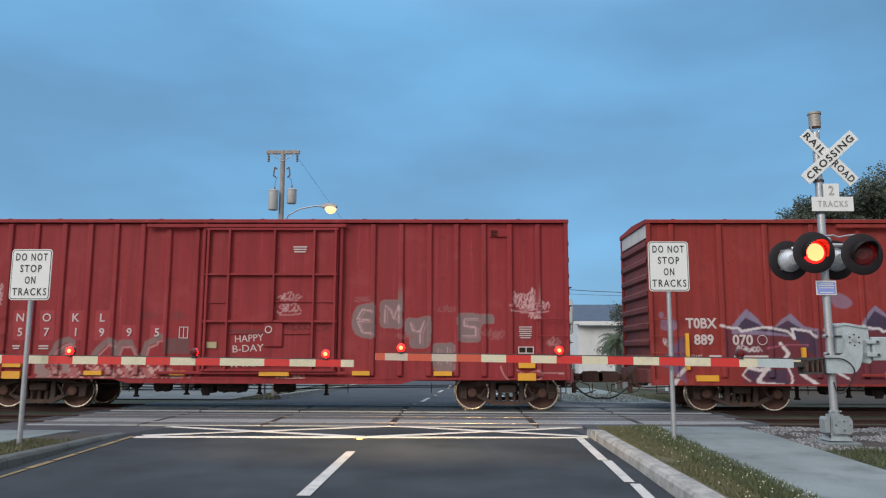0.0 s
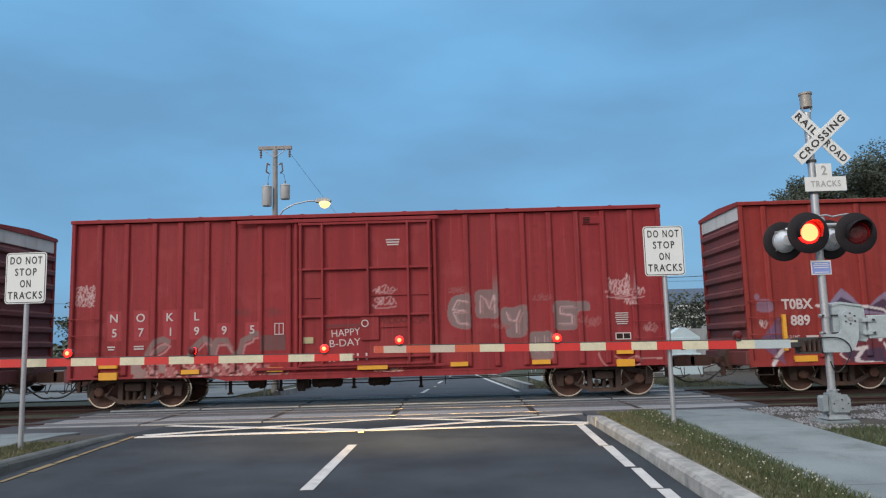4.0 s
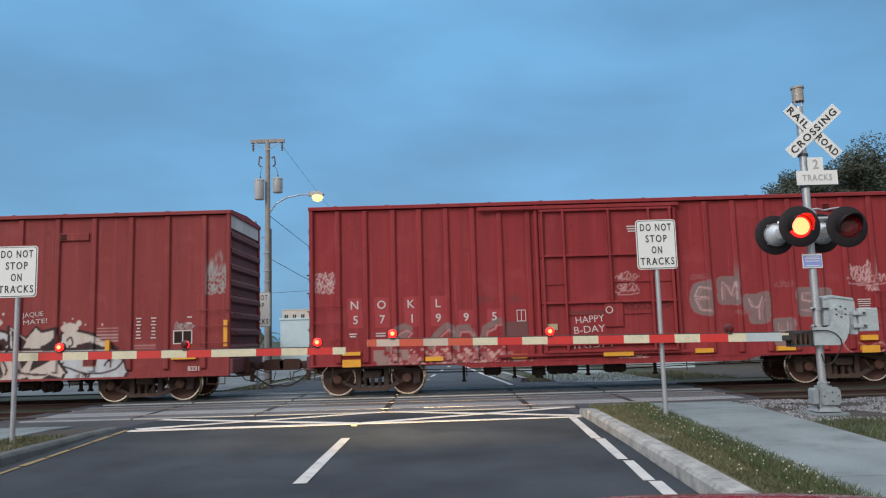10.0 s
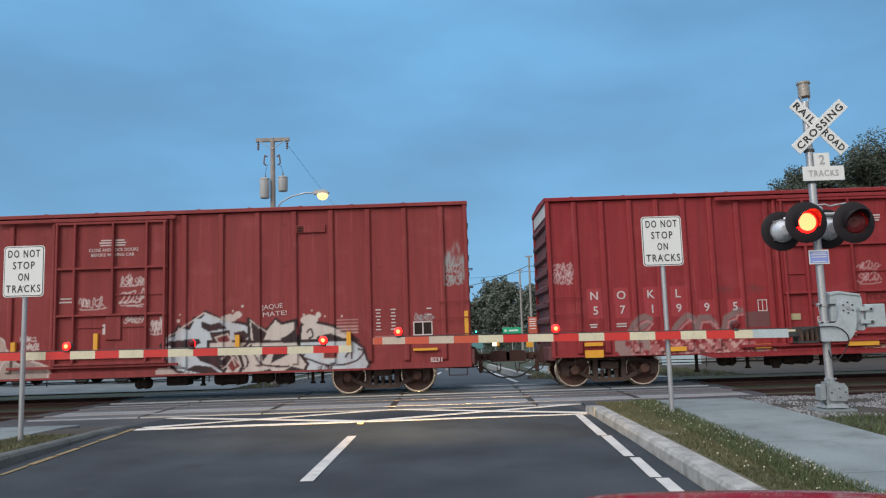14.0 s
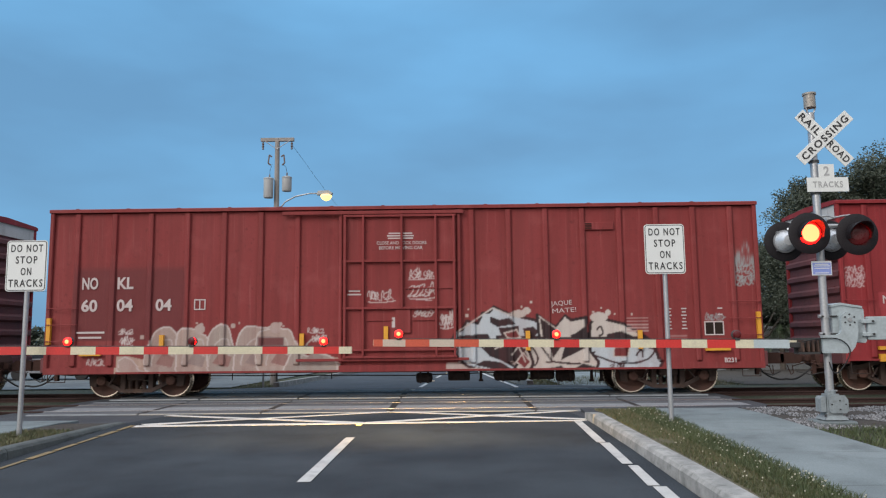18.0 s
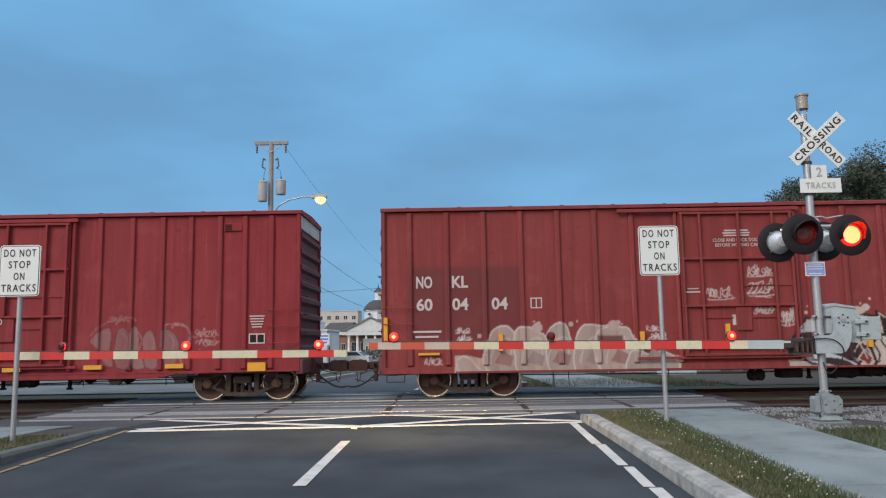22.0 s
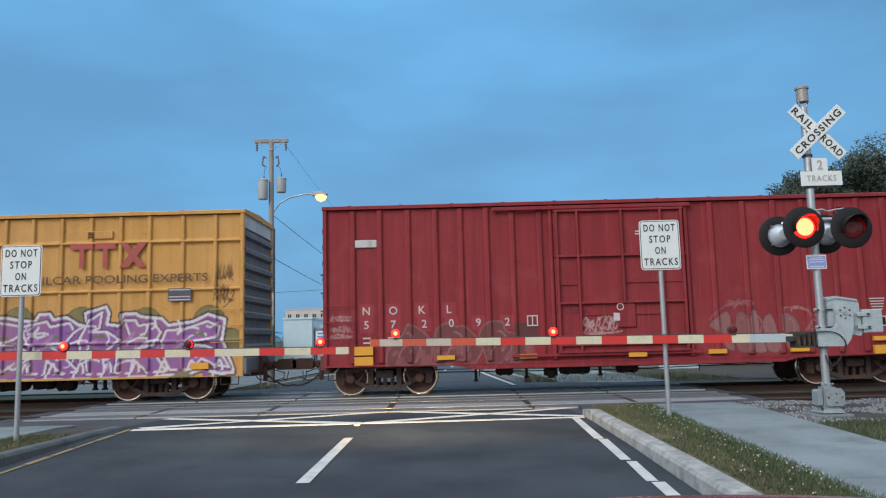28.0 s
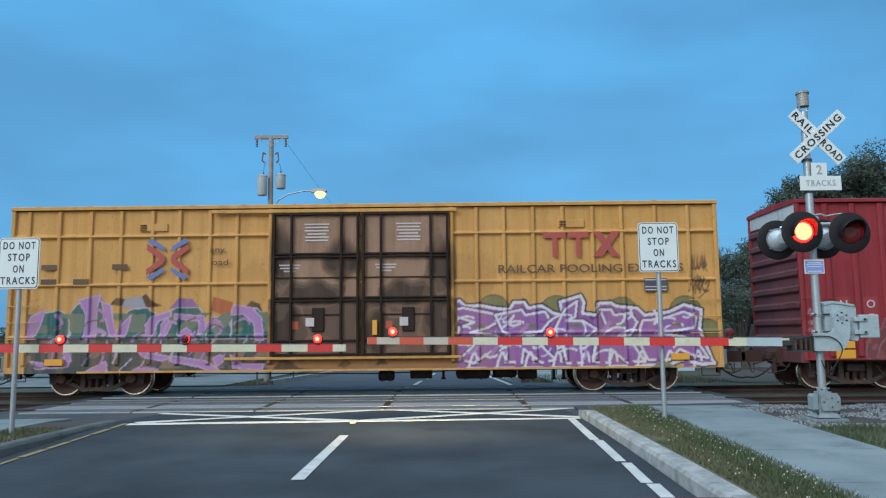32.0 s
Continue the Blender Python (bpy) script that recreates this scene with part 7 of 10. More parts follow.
def crossing_signal(x, y, z0, side, label, full=True):
    sg = thing("crossing_signal", label, "rail signal", (x, y, z0), group="crossing signals")
    b = Form().box(-0.26, 0.26, -0.24, 0.24, -0.25, -0.03, bevel=0.02)
    part("foundation", b, CONCRETE, sg, "concrete foundation")
    bf = Form()
    bf.prism([(-0.22, -0.2, -0.02), (0.22, -0.2, -0.02), (0.22, 0.2, -0.02), (-0.22, 0.2, -0.02)], [(-0.17, -0.16, 0.05), (0.17, -0.16, 0.05), (0.17, 0.16, 0.05), (-0.17, 0.16, 0.05)])
    bf.prism([(-0.15, -0.13, 0.05), (0.15, -0.13, 0.05), (0.15, 0.13, 0.05), (-0.15, 0.13, 0.05)], [(-0.11, -0.11, 0.44), (0.11, -0.11, 0.44), (0.11, 0.11, 0.44), (-0.11, 0.11, 0.44)])
    bf.lathe([(0.095, 0.42), (0.095, 0.49), (0.07, 0.52)], (0, 0, 0), "z", 16)
    part("cast_base", bf, BASE_SHADED, sg, "cast grey mast base", at=Matrix.Diagonal((0.78, 0.8, 0.8, 1)))
    plate = [(-0.15, 0.14), (-0.12, 0.10), (0.17, 0.10), (0.21, 0.15), (0.21, 0.34), (0.15, 0.42), (-0.10, 0.42), (-0.15, 0.36)]
    part("cover_plate", Form().plate([(px_ + 0.03, pz_) for px_, pz_ in plate], -0.175, -0.15), BASE_SHADED, sg, "grey octagonal cover plate", at=Matrix.Diagonal((0.78, 0.8, 0.8, 1)))
    part("side_cover", Form().plate([(-0.25, 0.12), (-0.15, 0.12), (-0.15, 0.40), (-0.22, 0.40), (-0.25, 0.36)], -0.12, 0.08), BASE_SHADED, sg, at=Matrix.Diagonal((0.78, 0.8, 0.8, 1)))
    for bx, bz in ((0.08, 0.33), (0.08, 0.17), (-0.07, 0.26), (0.19, 0.26)):
        part("bolt", Form().rod((bx, -0.192, bz), (bx, -0.17, bz), 0.013, 6), DARK_STEEL, sg, at=Matrix.Diagonal((0.78, 0.8, 0.8, 1)))
    for bx in (-0.07, 0.07):
        part("set_screw", Form().rod((bx, -0.11, 0.50), (bx, -0.07, 0.50), 0.016, 6), GALV, sg, at=Matrix.Diagonal((0.78, 0.8, 0.8, 1)))
    for bx in (-0.2, 0.2):
        part("anchor_nut", Form().rod((bx, -0.17, 0.04), (bx, -0.17, 0.085), 0.024, 6), DARK_STEEL, sg, at=Matrix.Diagonal((0.78, 0.8, 0.8, 1)))
    part("mast", Form().lathe([(0.057, 0.34), (0.057, 4.62)], (0, 0, 0), "z", 20), GALV, sg, "tall galvanised pipe mast", smooth=True)
    if full:
        part("bell", Form().lathe([(0.02, 4.70), (0.086, 4.705), (0.086, 4.90), (0.10, 4.905), (0.10, 4.935), (0.03, 4.95)], (0, 0, 0), "z", 24), BELL, sg, "grey-brown warning bell on the mast top", smooth=True)
        for sx in (-1, 1):
            part("bell_bracket", Form().tube([(sx * 0.03, -0.01, 4.58), (sx * 0.075, -0.02, 4.71)], 0.014, 6), GALV, sg)
        # crossbuck
        cz, cx = 4.205, 0.145
        for ang, word, yo in ((47, ("RAIL", "ROAD"), -0.075), (-42, ("CROSSING",), -0.095)):
            bl = part("crossbuck_blade", Form().box(-0.53, 0.53, -0.006, 0.006, -0.095, 0.095, bevel=0.002), SIGN_WHITE, sg, "white board with black lettering", at=Matrix.Translation((cx, yo, cz)) @ pose(0, 0, 0, 0, ang, 0))
            if len(word) == 2:
                lettering(word[0], 0.15, SIGN_INK, bl, -0.30, -0.009, 0, width=0.40, bold=0.003, space=1.22)
                lettering(word[1], 0.15, SIGN_INK, bl, 0.30, -0.009, 0, width=0.40, bold=0.003, space=1.22)
            else:
                lettering(word[0], 0.15, SIGN_INK, bl, 0, -0.009, 0, width=0.95, bold=0.003, space=1.22)
        for z in (3.85, 4.40, 3.36):
            part("clamp", Form().lathe([(0.06, -0.02), (0.075, -0.02), (0.075, 0.02), (0.06, 0.02)], (0, 0, z), "z", 14), DARK_STEEL, sg)
        pl = part("track_count_sign", Form().plate([(-0.165, 3.370), (0.46, 3.370), (0.46, 3.590), (0.255, 3.590), (0.255, 3.795), (0.02, 3.795), (0.02, 3.590), (-0.165, 3.590)], -0.085, -0.075), SIGN_WHITE, sg, "faded white sign with grey lettering")
        lettering("2", 0.2, FADED_INK, pl, 0.137, -0.089, 3.690, width=0.085, bold=0.004)
        lettering("TRACKS", 0.13, FADED_INK, pl, 0.147, -0.089, 3.482, width=0.45, bold=0.002, space=1.2)
        # lights on a short cross arm
        part("light_arm", Form().tube([(-0.42, 0.12, 2.82), (-0.15, 0.0, 2.86), (0.46, -0.10, 2.84)], 0.03, 10), GALV, sg)
        part("junction_box", Form().box(-0.10, 0.10, -0.09, 0.09, 2.80, 2.98, bevel=0.03), GALV, sg)
        part("light_conduit", Form().tube([(0.0, -0.06, 2.99), (0.12, -0.08, 3.0), (0.2, -0.08, 2.97), (0.36, -0.06, 3.0), (0.46, -0.05, 3.01)], 0.014, 8), GALV, sg)
        signal_light(sg, -0.26, -0.25, 2.715, 0)
        signal_light(sg, 0.445, -0.25, 2.69, 1)
        signal_light(sg, -0.40, 0.30, 2.66, back=True)
        signal_light(sg, 0.315, 0.30, 2.67, back=True)
        sq = Form().box(-0.178, 0.122, -0.072, -0.064, 2.10, 2.315, bevel=0.002)
        nt = part("emergency_notice", sq, SIGN_WHITE, sg, "small white and blue notice with unreadable lines")
        part("notice_field", Form().box(-0.163, 0.107, -0.0755, -0.0725, 2.115, 2.29), NOTICE_BLUE, nt)
        for z, w in ((2.25, 0.10), (2.225, 0.12), (2.19, 0.11), (2.12, 0.1)):
            part("text_bar", Form().box(-w - 0.028, w - 0.028, -0.079, -0.076, z + 0.010, z + 0.022), SIGN_WHITE, nt)
    gate_machine(sg, 0, 0, 1.52, side)
    return sg


MX, MY, MZ = 5.56, 11.2, 0.27
mast_right = crossing_signal(MX, MY, MZ, 1, "galvanised signal mast with crossbuck, red lights and gate drive")
right_bounds = [-0.56, -1.09, -1.36, -1.78, -2.16, -2.54, -2.92, -3.30, -3.68, -4.06, -4.44, -4.81, -5.18, -5.55, -5.92, -6.28, -6.62, -6.76]
right_mats = [ARM_GREY, ARM_WHITE, ARM_RED, ARM_WHITE, ARM_RED, ARM_WHITE, ARM_RED, ARM_WHITE, ARM_RED, ARM_WHITE, ARM_RED, ARM_WHITE, ARM_ORANGE, ARM_DULL, ARM_ORANGE, ARM_DULL, ARM_ORANGE]
gate_arm(mast_right, -0.45, 1.085, -6.765, 1.165, 0.0, right_bounds, right_mats, [(-1.33, 1), (-4.02, 0), (-6.38, None)])
mast_left = crossing_signal(-9.3, 11.2, 0.2, -1, "galvanised signal mast carrying a lowered gate arm", full=False)
left_edges = [0.56, 1.0, 1.36, 1.72, 2.09, 2.45, 2.80, 3.16, 3.53, 3.91, 4.27, 4.64, 5.01, 5.39, 5.76, 6.43, 6.81, 7.20, 7.58, 7.77]
gate_arm(mast_left, 0.45, 1.19, 7.775, 1.131, 0.0, left_edges, [ARM_GREY if i == 0 else (ARM_RED if (i % 2 == 1) else ARM_WHITE) for i in range(len(left_edges) - 1)],
         [(3.48, 0), (5.36, 1), (7.35, None)])


def road_sign(x, y, z0, w, h, zc, label, lean=0.0):
    sg = thing("road_sign", label, "road sign", Matrix.Translation((x, y, z0)) @ pose(0, 0, 0, 0, lean, 0), group="track warning signs")
    part("post", Form().lathe([(0.036, -0.3), (0.036, zc + h / 2 - 0.08)], (0, 0, 0), "z", 14), GALV, sg, "galvanised pipe post", smooth=True)

    def rounded(ww, hh, r, y0, y1):
        pts = []
        for cx, cz, a0 in ((ww / 2 - r, hh / 2 - r, 0), (-ww / 2 + r, hh / 2 - r, 90), (-ww / 2 + r, -hh / 2 + r, 180), (ww / 2 - r, -hh / 2 + r, 270)):
            for k in range(5):
                a = radians(a0 + 22.5 * k)
                pts.append((cx + r * math.cos(a), zc + cz + r * math.sin(a)))
        return Form().plate(pts, y0, y1)
    r = 0.05 * w / 0.61
    pn = part("sign_panel", rounded(w, h, r, -0.052, -0.046), SIGN_WHITE, sg, "white rectangular panel with black lettering")
    part("sign_border", rounded(w - 0.025, h - 0.025, r * 0.85, -0.0545, -0.0522), SIGN_INK, pn)
    part("sign_face", rounded(w - 0.045, h - 0.045, r * 0.75, -0.057, -0.0547), SIGN_WHITE, pn)
    for i, (s, k) in enumerate((("DO NOT", 0.78), ("STOP", 0.53), ("ON", 0.26), ("TRACKS", 0.84))):
        lettering(s, 0.155 * h / 0.762, SIGN_INK, pn, 0, -0.0595, zc + h * (0.345 - 0.228 * i), width=w * k, bold=0.002, space=1.28)
    for dz in (-0.3, 0.3):
        part("bolt", Form().rod((0, -0.066, zc + dz * h), (0, -0.05, zc + dz * h), 0.01, 6), GALV, pn)
    return sg


road_sign(3.235, 11.3, 0.22, 0.61, 0.762, 2.59, "white do-not-stop sign on a galvanised post in the verge")
road_sign(-6.35, 10.95, 0.20, 0.61, 0.762, 2.43, "white do-not-stop sign on a galvanised post behind the kerb")
road_sign(-6.5, 25.5, -0.1, 0.914, 1.2, 2.68, "large white do-not-stop sign beyond the tracks")
road_sign(3.54, 25.5, -0.1, 0.914, 1.18, 2.82, "large white do-not-stop sign beyond the tracks")


# ---- the car that waits: only its bonnet comes into view; its headlights shine on the road ----
CAR_RED = surface("red_car_paint", (0.26, 0.008, 0.035), (0.22, 0.007, 0.03), 0.12, 0.0, grain=90, patch=2, amount=0.3, bump=0.0)
LAMP_GLASS = surface("headlight_glass", (0.75, 0.76, 0.78), (0.6, 0.6, 0.62), 0.1, bump=0)


def waiting_car():
    car = thing("waiting_car", "glossy red car waiting at the crossing, seen by its bonnet", "car", (0.38, 0.0, level(0.5)))
    f = Form()
    xs, ys = np.linspace(-0.85, 0.85, 29), np.linspace(0.75, 2.25, 15)

    def hz(x, y):
        crown = 1.180 + 0.05 * (1 / (1 + math.exp((abs(x - 0.56) - 0.68) / 0.05))) - 0.03 * (abs(x) / 0.85) ** 3
        return crown - 0.05 * (y - 1.9) - 1.1 * max(0, y - 1.95) ** 2
    for i in range(len(xs) - 1):
        for j in range(len(ys) - 1):
            f.face([(xs[a], ys[b], hz(xs[a], ys[b])) for a, b in ((i, j), (i + 1, j), (i + 1, j + 1), (i, j + 1))])
    part("bonnet", f, CAR_RED, car, "curved glossy red bonnet", smooth=True)
    part("front_panel", Form().plate([(-0.85, 0.35), (0.85, 0.35), (0.88, 0.7), (0.85, 1.02), (-0.85, 1.02), (-0.88, 0.7)], 2.1, 2.28), CAR_RED, car)
    flank = [(-2.35, 0.38), (2.15, 0.38), (2.2, 0.7), (2.1, 1.03), (0.7, 1.10), (-2.3, 1.12), (-2.4, 0.75)]
    for s in (-1, 1):
        part("flank", Form().prism([(s * 0.87, y, z) for y, z in flank], [(s * 0.83, y, z) for y, z in flank]), CAR_RED, car)
        part("roof_pillar", Form().tube([(s * 0.85, 0.50, 1.10), (s * 0.74, -0.08, 1.74)], 0.035, 8), CAR_RED, car)
        part("roof_pillar", Form().tube([(s * 0.80, -2.1, 1.10), (s * 0.66, -1.5, 1.74)], 0.045, 8), CAR_RED, car)
        part("roof_pillar", Form().tube([(s * 0.82, -0.85, 1.10), (s * 0.68, -0.8, 1.76)], 0.04, 8), CAR_RED, car)
    part("roof", Form().box(-0.76, 0.76, -1.6, 0.0, 1.74, 1.82, bevel=0.03), CAR_RED, car)
    part("tail_panel", Form().box(-0.85, 0.85, -2.4, -2.3, 0.4, 1.12, bevel=0.03), CAR_RED, car)
    part("floor_pan", Form().box(-0.83, 0.83, -2.3, 2.1, 0.34, 0.40), BLACK, car)
    wheel = Form().lathe([(0.1, -0.1), (0.3, -0.11), (0.335, -0.08), (0.335, 0.08), (0.3, 0.11), (0.1, 0.1)], (0, 0, 0), "x", 24).mesh("wheel", BLACK)
    for s in (-1, 1):
        # unseen plates added above and below the bulb to slot the beam; heights over the car's own base
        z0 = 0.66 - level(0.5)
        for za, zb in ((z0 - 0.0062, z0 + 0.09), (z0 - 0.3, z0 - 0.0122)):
            part("beam_shutter", Form().box(s * 0.62 - 0.19, s * 0.62 + 0.19, 2.50, 2.52, za, zb), BLACK, car, "unseen black plate added to narrow the beam")
        part("headlight", Form().box(s * 0.62 - 0.15, s * 0.62 + 0.15, 2.27, 2.31, 0.72, 0.86, bevel=0.02), LAMP_GLASS, car, "clear headlight")
        for y in (1.5, -1.45):
            part("wheel", wheel, BLACK, car, at=(s * 0.77, y, 0.335))
    return car


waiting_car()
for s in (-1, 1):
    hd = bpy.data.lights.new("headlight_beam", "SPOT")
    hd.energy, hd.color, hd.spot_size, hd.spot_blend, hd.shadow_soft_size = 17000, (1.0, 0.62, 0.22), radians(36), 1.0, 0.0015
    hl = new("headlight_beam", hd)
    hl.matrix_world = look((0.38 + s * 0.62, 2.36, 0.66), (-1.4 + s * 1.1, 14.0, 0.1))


# ---- plants ----
def leaf_material(name, base, second):
    m, n, l, b = nodes_of(name)
    geo = n.new("ShaderNodeNewGeometry")
    col = mix_rgb(n, l, geo.outputs["Random Per Island"], base, second)
    col = mix_rgb(n, l, mul(n, l, noise_of(n, l, 0.6, 3), 0.5), col, [c * 0.5 for c in base])
    l.new(col, b.inputs["Base Color"])
    b.inputs["Roughness"].default_value = 0.6
    return m


LEAF = leaf_material("oak_leaves", (0.056, 0.075, 0.048), (0.095, 0.11, 0.078))
LEAF_DRY = leaf_material("rusty_leaves", (0.115, 0.075, 0.05), (0.075, 0.085, 0.045))
LEAF_PALM = leaf_material("palm_leaves", (0.05, 0.085, 0.04), (0.09, 0.11, 0.06))
GRASS_BLADE = leaf_material("grass_blades", (0.060, 0.088, 0.026), (0.19, 0.155, 0.085))
GRASS_LUSH = leaf_material("lush_grass_blades", (0.050, 0.080, 0.027), (0.125, 0.14, 0.06))
BARK = surface("grey_bark", (0.11, 0.095, 0.08), (0.07, 0.06, 0.05), 0.9, grain=25, patch=4, bump=0.8, depth=0.02)
PETAL = surface("white_petals", (0.55, 0.52, 0.40), (0.45, 0.42, 0.32), 0.7, bump=0)


def quads_mesh(name, centres, sizes, rnd, material, droop=0.0):
    """Many small leaf shapes: folded four-point blades turned at random."""
    n = len(centres)
    u = rnd.randn(n, 3)
    u[:, 2] = u[:, 2] * 0.6 - droop
    u /= np.linalg.norm(u, axis=1)[:, None]
    w = np.cross(u, rnd.randn(n, 3))
    w /= np.linalg.norm(w, axis=1)[:, None]
    k = np.cross(u, w)
    s = sizes[:, None]
    p0, p2 = centres - u * s * 0.6, centres + u * s * 0.6
    p1, p3 = centres + w * s * 0.32 + k * s * 0.08, centres - w * s * 0.32 + k * s * 0.08
    co = np.stack([p0, p1, p2, p3], 1).reshape(-1, 3)
    me = bpy.data.meshes.new(name)
    me.from_pydata(co.tolist(), [], np.arange(4 * n).reshape(n, 4).tolist())
    me.materials.append(material)
    return me


def clumped(rnd, lobes, per, spread_k=1.0):
    out = []
    for cx, cy, cz, rx, rz in lobes:
        k = int(per * (rx / 1.5) ** 1.6) + 20
        d = rnd.randn(k, 3)
        d /= np.linalg.norm(d, axis=1)[:, None]
        r = rnd.rand(k) ** 0.45 * (0.8 + 0.45 * np.sin(d[:, 0] * 5 + cx) * np.sin(d[:, 2] * 4 + cz))
        out.append(np.stack([cx + d[:, 0] * r * rx, cy + d[:, 1] * r * rx, cz + d[:, 2] * r * rz], 1))
    return np.concatenate(out)


def tree(label, x, y, height, radius, seed, material=None, leaf=0.2, per=420, base=0.35, drooping=0.0, lobes_n=13):
    rnd = np.random.RandomState(seed)
    g = level(y)
    tr = thing("tree", label, "tree", (x, y, g - 0.1), group="trees")
    trunk = Form()
    pts = [Vector((0, 0, 0))]
    for i in range(4):
        pts.append(pts[-1] + Vector((rnd.uniform(-0.15, 0.15), rnd.uniform(-0.15, 0.15), height * base / 4 + 0.12)))
    rad = max(0.12, height * 0.028)
    for i in range(4):
        trunk.rod(pts[i], pts[i + 1], rad * (1.25 - 0.14 * i), 9, rad * (1.25 - 0.14 * (i + 1)))
    lobes = []
    top = pts[-1]
    for i in range(lobes_n):
        a = i * 2.4 + rnd.uniform(-0.4, 0.4)
        q = rnd.uniform(0.25, 1.0)
        zz = height * (base + (0.92 - base) * rnd.rand() ** 0.8)
        rr = radius * q * (1.05 - 0.55 * max(0, (zz / height - 0.55)) / 0.45)
        c = Vector((math.cos(a) * rr * 0.75, math.sin(a) * rr * 0.75, zz))
        lobes.append((c.x, c.y, c.z, radius * rnd.uniform(0.28, 0.46), height * rnd.uniform(0.10, 0.17)))
        mid = top.lerp(c, 0.5) + Vector((0, 0, -0.05 * height))
        trunk.rod(top - Vector((0, 0, rnd.uniform(0, height * base * 0.3))), mid, rad * 0.5, 6, rad * 0.3)
        trunk.rod(mid, c, rad * 0.3, 5, rad * 0.08)
    part("trunk", trunk, BARK, tr, "grey-brown trunk and limbs")
    cen = clumped(rnd, lobes, per)
    if drooping:
        hang = cen[rnd.rand(len(cen)) < 0.35].copy()
        hang[:, 2] -= rnd.rand(len(hang)) * drooping
        cen = np.concatenate([cen, hang])
    part("crown", quads_mesh("crown", cen, leaf * (0.6 + 0.8 * rnd.rand(len(cen))), rnd, material or LEAF, 0.3 if drooping else 0.0), material or LEAF, tr, "uneven crown of small dark leaves")
    return tr


def palm(x, y, height, seed, fronds=26, length=1.7):
    rnd = np.random.RandomState(seed)
    g = level(y)
    p = thing("palm_tree", "small palm with drooping green fronds", "palm tree", (x, y, g - 0.1), group="palms")
    tk = Form()
    for i in range(8):
        z = height * i / 8
        tk.rod((0, 0, z), (0, 0, z + height / 8), 0.17 - 0.005 * i, 9, 0.14 - 0.005 * i)
    part("trunk", tk, BARK, p, "rough palm trunk")
    for i in range(fronds):
        a, lift = rnd.uniform(0, 6.28), rnd.uniform(-0.5, 1.2)
        f = Form()
        prev, dz = None, lift
        pos = Vector((0, 0, height))
        for k in range(7):
            t = k / 6
            step = Vector((math.cos(a), math.sin(a), dz)).normalized() * length / 6
            side = Vector((-math.sin(a), math.cos(a), 0)) * 0.22 * math.sin(math.pi * min(1, t * 0.85 + 0.15))
            cur = (pos - side - Vector((0, 0, abs(side.length) * 0.5)), pos, pos + side - Vector((0, 0, abs(side.length) * 0.5)))
            if prev:
                for j in range(5):
                    q0, q1 = j / 5, j / 5 + 0.11
                    for s in (0, 2):
                        b0, b1 = prev[1].lerp(cur[1], q0), prev[1].lerp(cur[1], q1)
                        e = prev[s].lerp(cur[s], min(1, q1 + 0.35))
                        f.face([b0, b1, e + (b1 - b0) * 0.3, e])
            prev, pos, dz = cur, pos + step, dz - 0.42
        part("frond", f, LEAF_PALM, p)
    return p


def grass_patch(name, label, x0, x1, y0, y1, n, h, seed, zf, material=None, edge=0.0):
    rnd = np.random.RandomState(seed)
    y = y0 + (y1 - y0) * rnd.rand(n)
    left = np.array([x0(b) for b in y]) if callable(x0) else x0
    x = left + (x1 - left) * rnd.rand(n)
    keep = np.array([noise.noise((a * 1.7, b * 1.7, seed)) > -0.42 - 0.25 * rnd.rand() for a, b in zip(x, y)])
    x, y = x[keep], y[keep]
    n = len(x)
    z = np.array([zf(b) for b in y])
    a = rnd.rand(n) * 6.28
    hh = h * (0.3 + rnd.rand(n) ** 1.5)
    w = 0.004 + 0.005 * rnd.rand(n)
    lx, ly = rnd.randn(n) * hh * 0.5, rnd.randn(n) * hh * 0.5
    c, s = np.cos(a) * w, np.sin(a) * w
    co = np.stack([np.stack([x - c, y - s, z - 0.01], 1), np.stack([x + c, y + s, z - 0.01], 1), np.stack([x + lx, y + ly, z + hh], 1)], 1).reshape(-1, 3)
    me = bpy.data.meshes.new(name)
    me.from_pydata(co.tolist(), [], np.arange(3 * n).reshape(n, 3).tolist())
    me.materials.append(material or GRASS_BLADE)
    ob = part(name, me, material or GRASS_BLADE)
    return tagged(ob, label, "grass", kind="stuff")


vz = lambda y: verge(y) - 0.005
grass_patch("grass", "patchy dry grass and weeds on the verge", lambda y: kerb_back(y) + 0.01, 3.34, 3.5, 13.2, 44000, 0.036, 1, vz)
grass_patch("grass", "lusher green grass along the footpath edge", 2.95, 3.40, 3.5, 13.0, 22000, 0.062, 21, vz, GRASS_LUSH)
grass_patch("grass", "patchy grass beside the footpath", 4.95, 8.5, 4.0, 10.5, 30000, 0.08, 2, lambda y: verge(y) - 0.02, GRASS_LUSH)
grass_patch("grass", "thin grass behind the kerb", -6.7, -5.84, 5.0, 11.6, 15000, 0.05, 3, lambda y: verge_left(y) - 0.005)
grass_patch("grass", "rough grass between road and railway beyond the tracks", -7.5, -5.9, 25.0, 31, 2600, 0.12, 4, lambda y: level(y) - 0.09)
grass_patch("grass", "rough grass on the far corner of the crossing", 2.4, 9.5, 24.4, 31, 9000, 0.16, 5, lambda y: level(y) - 0.09)
rnd = np.random.RandomState(7)
fl = Form()
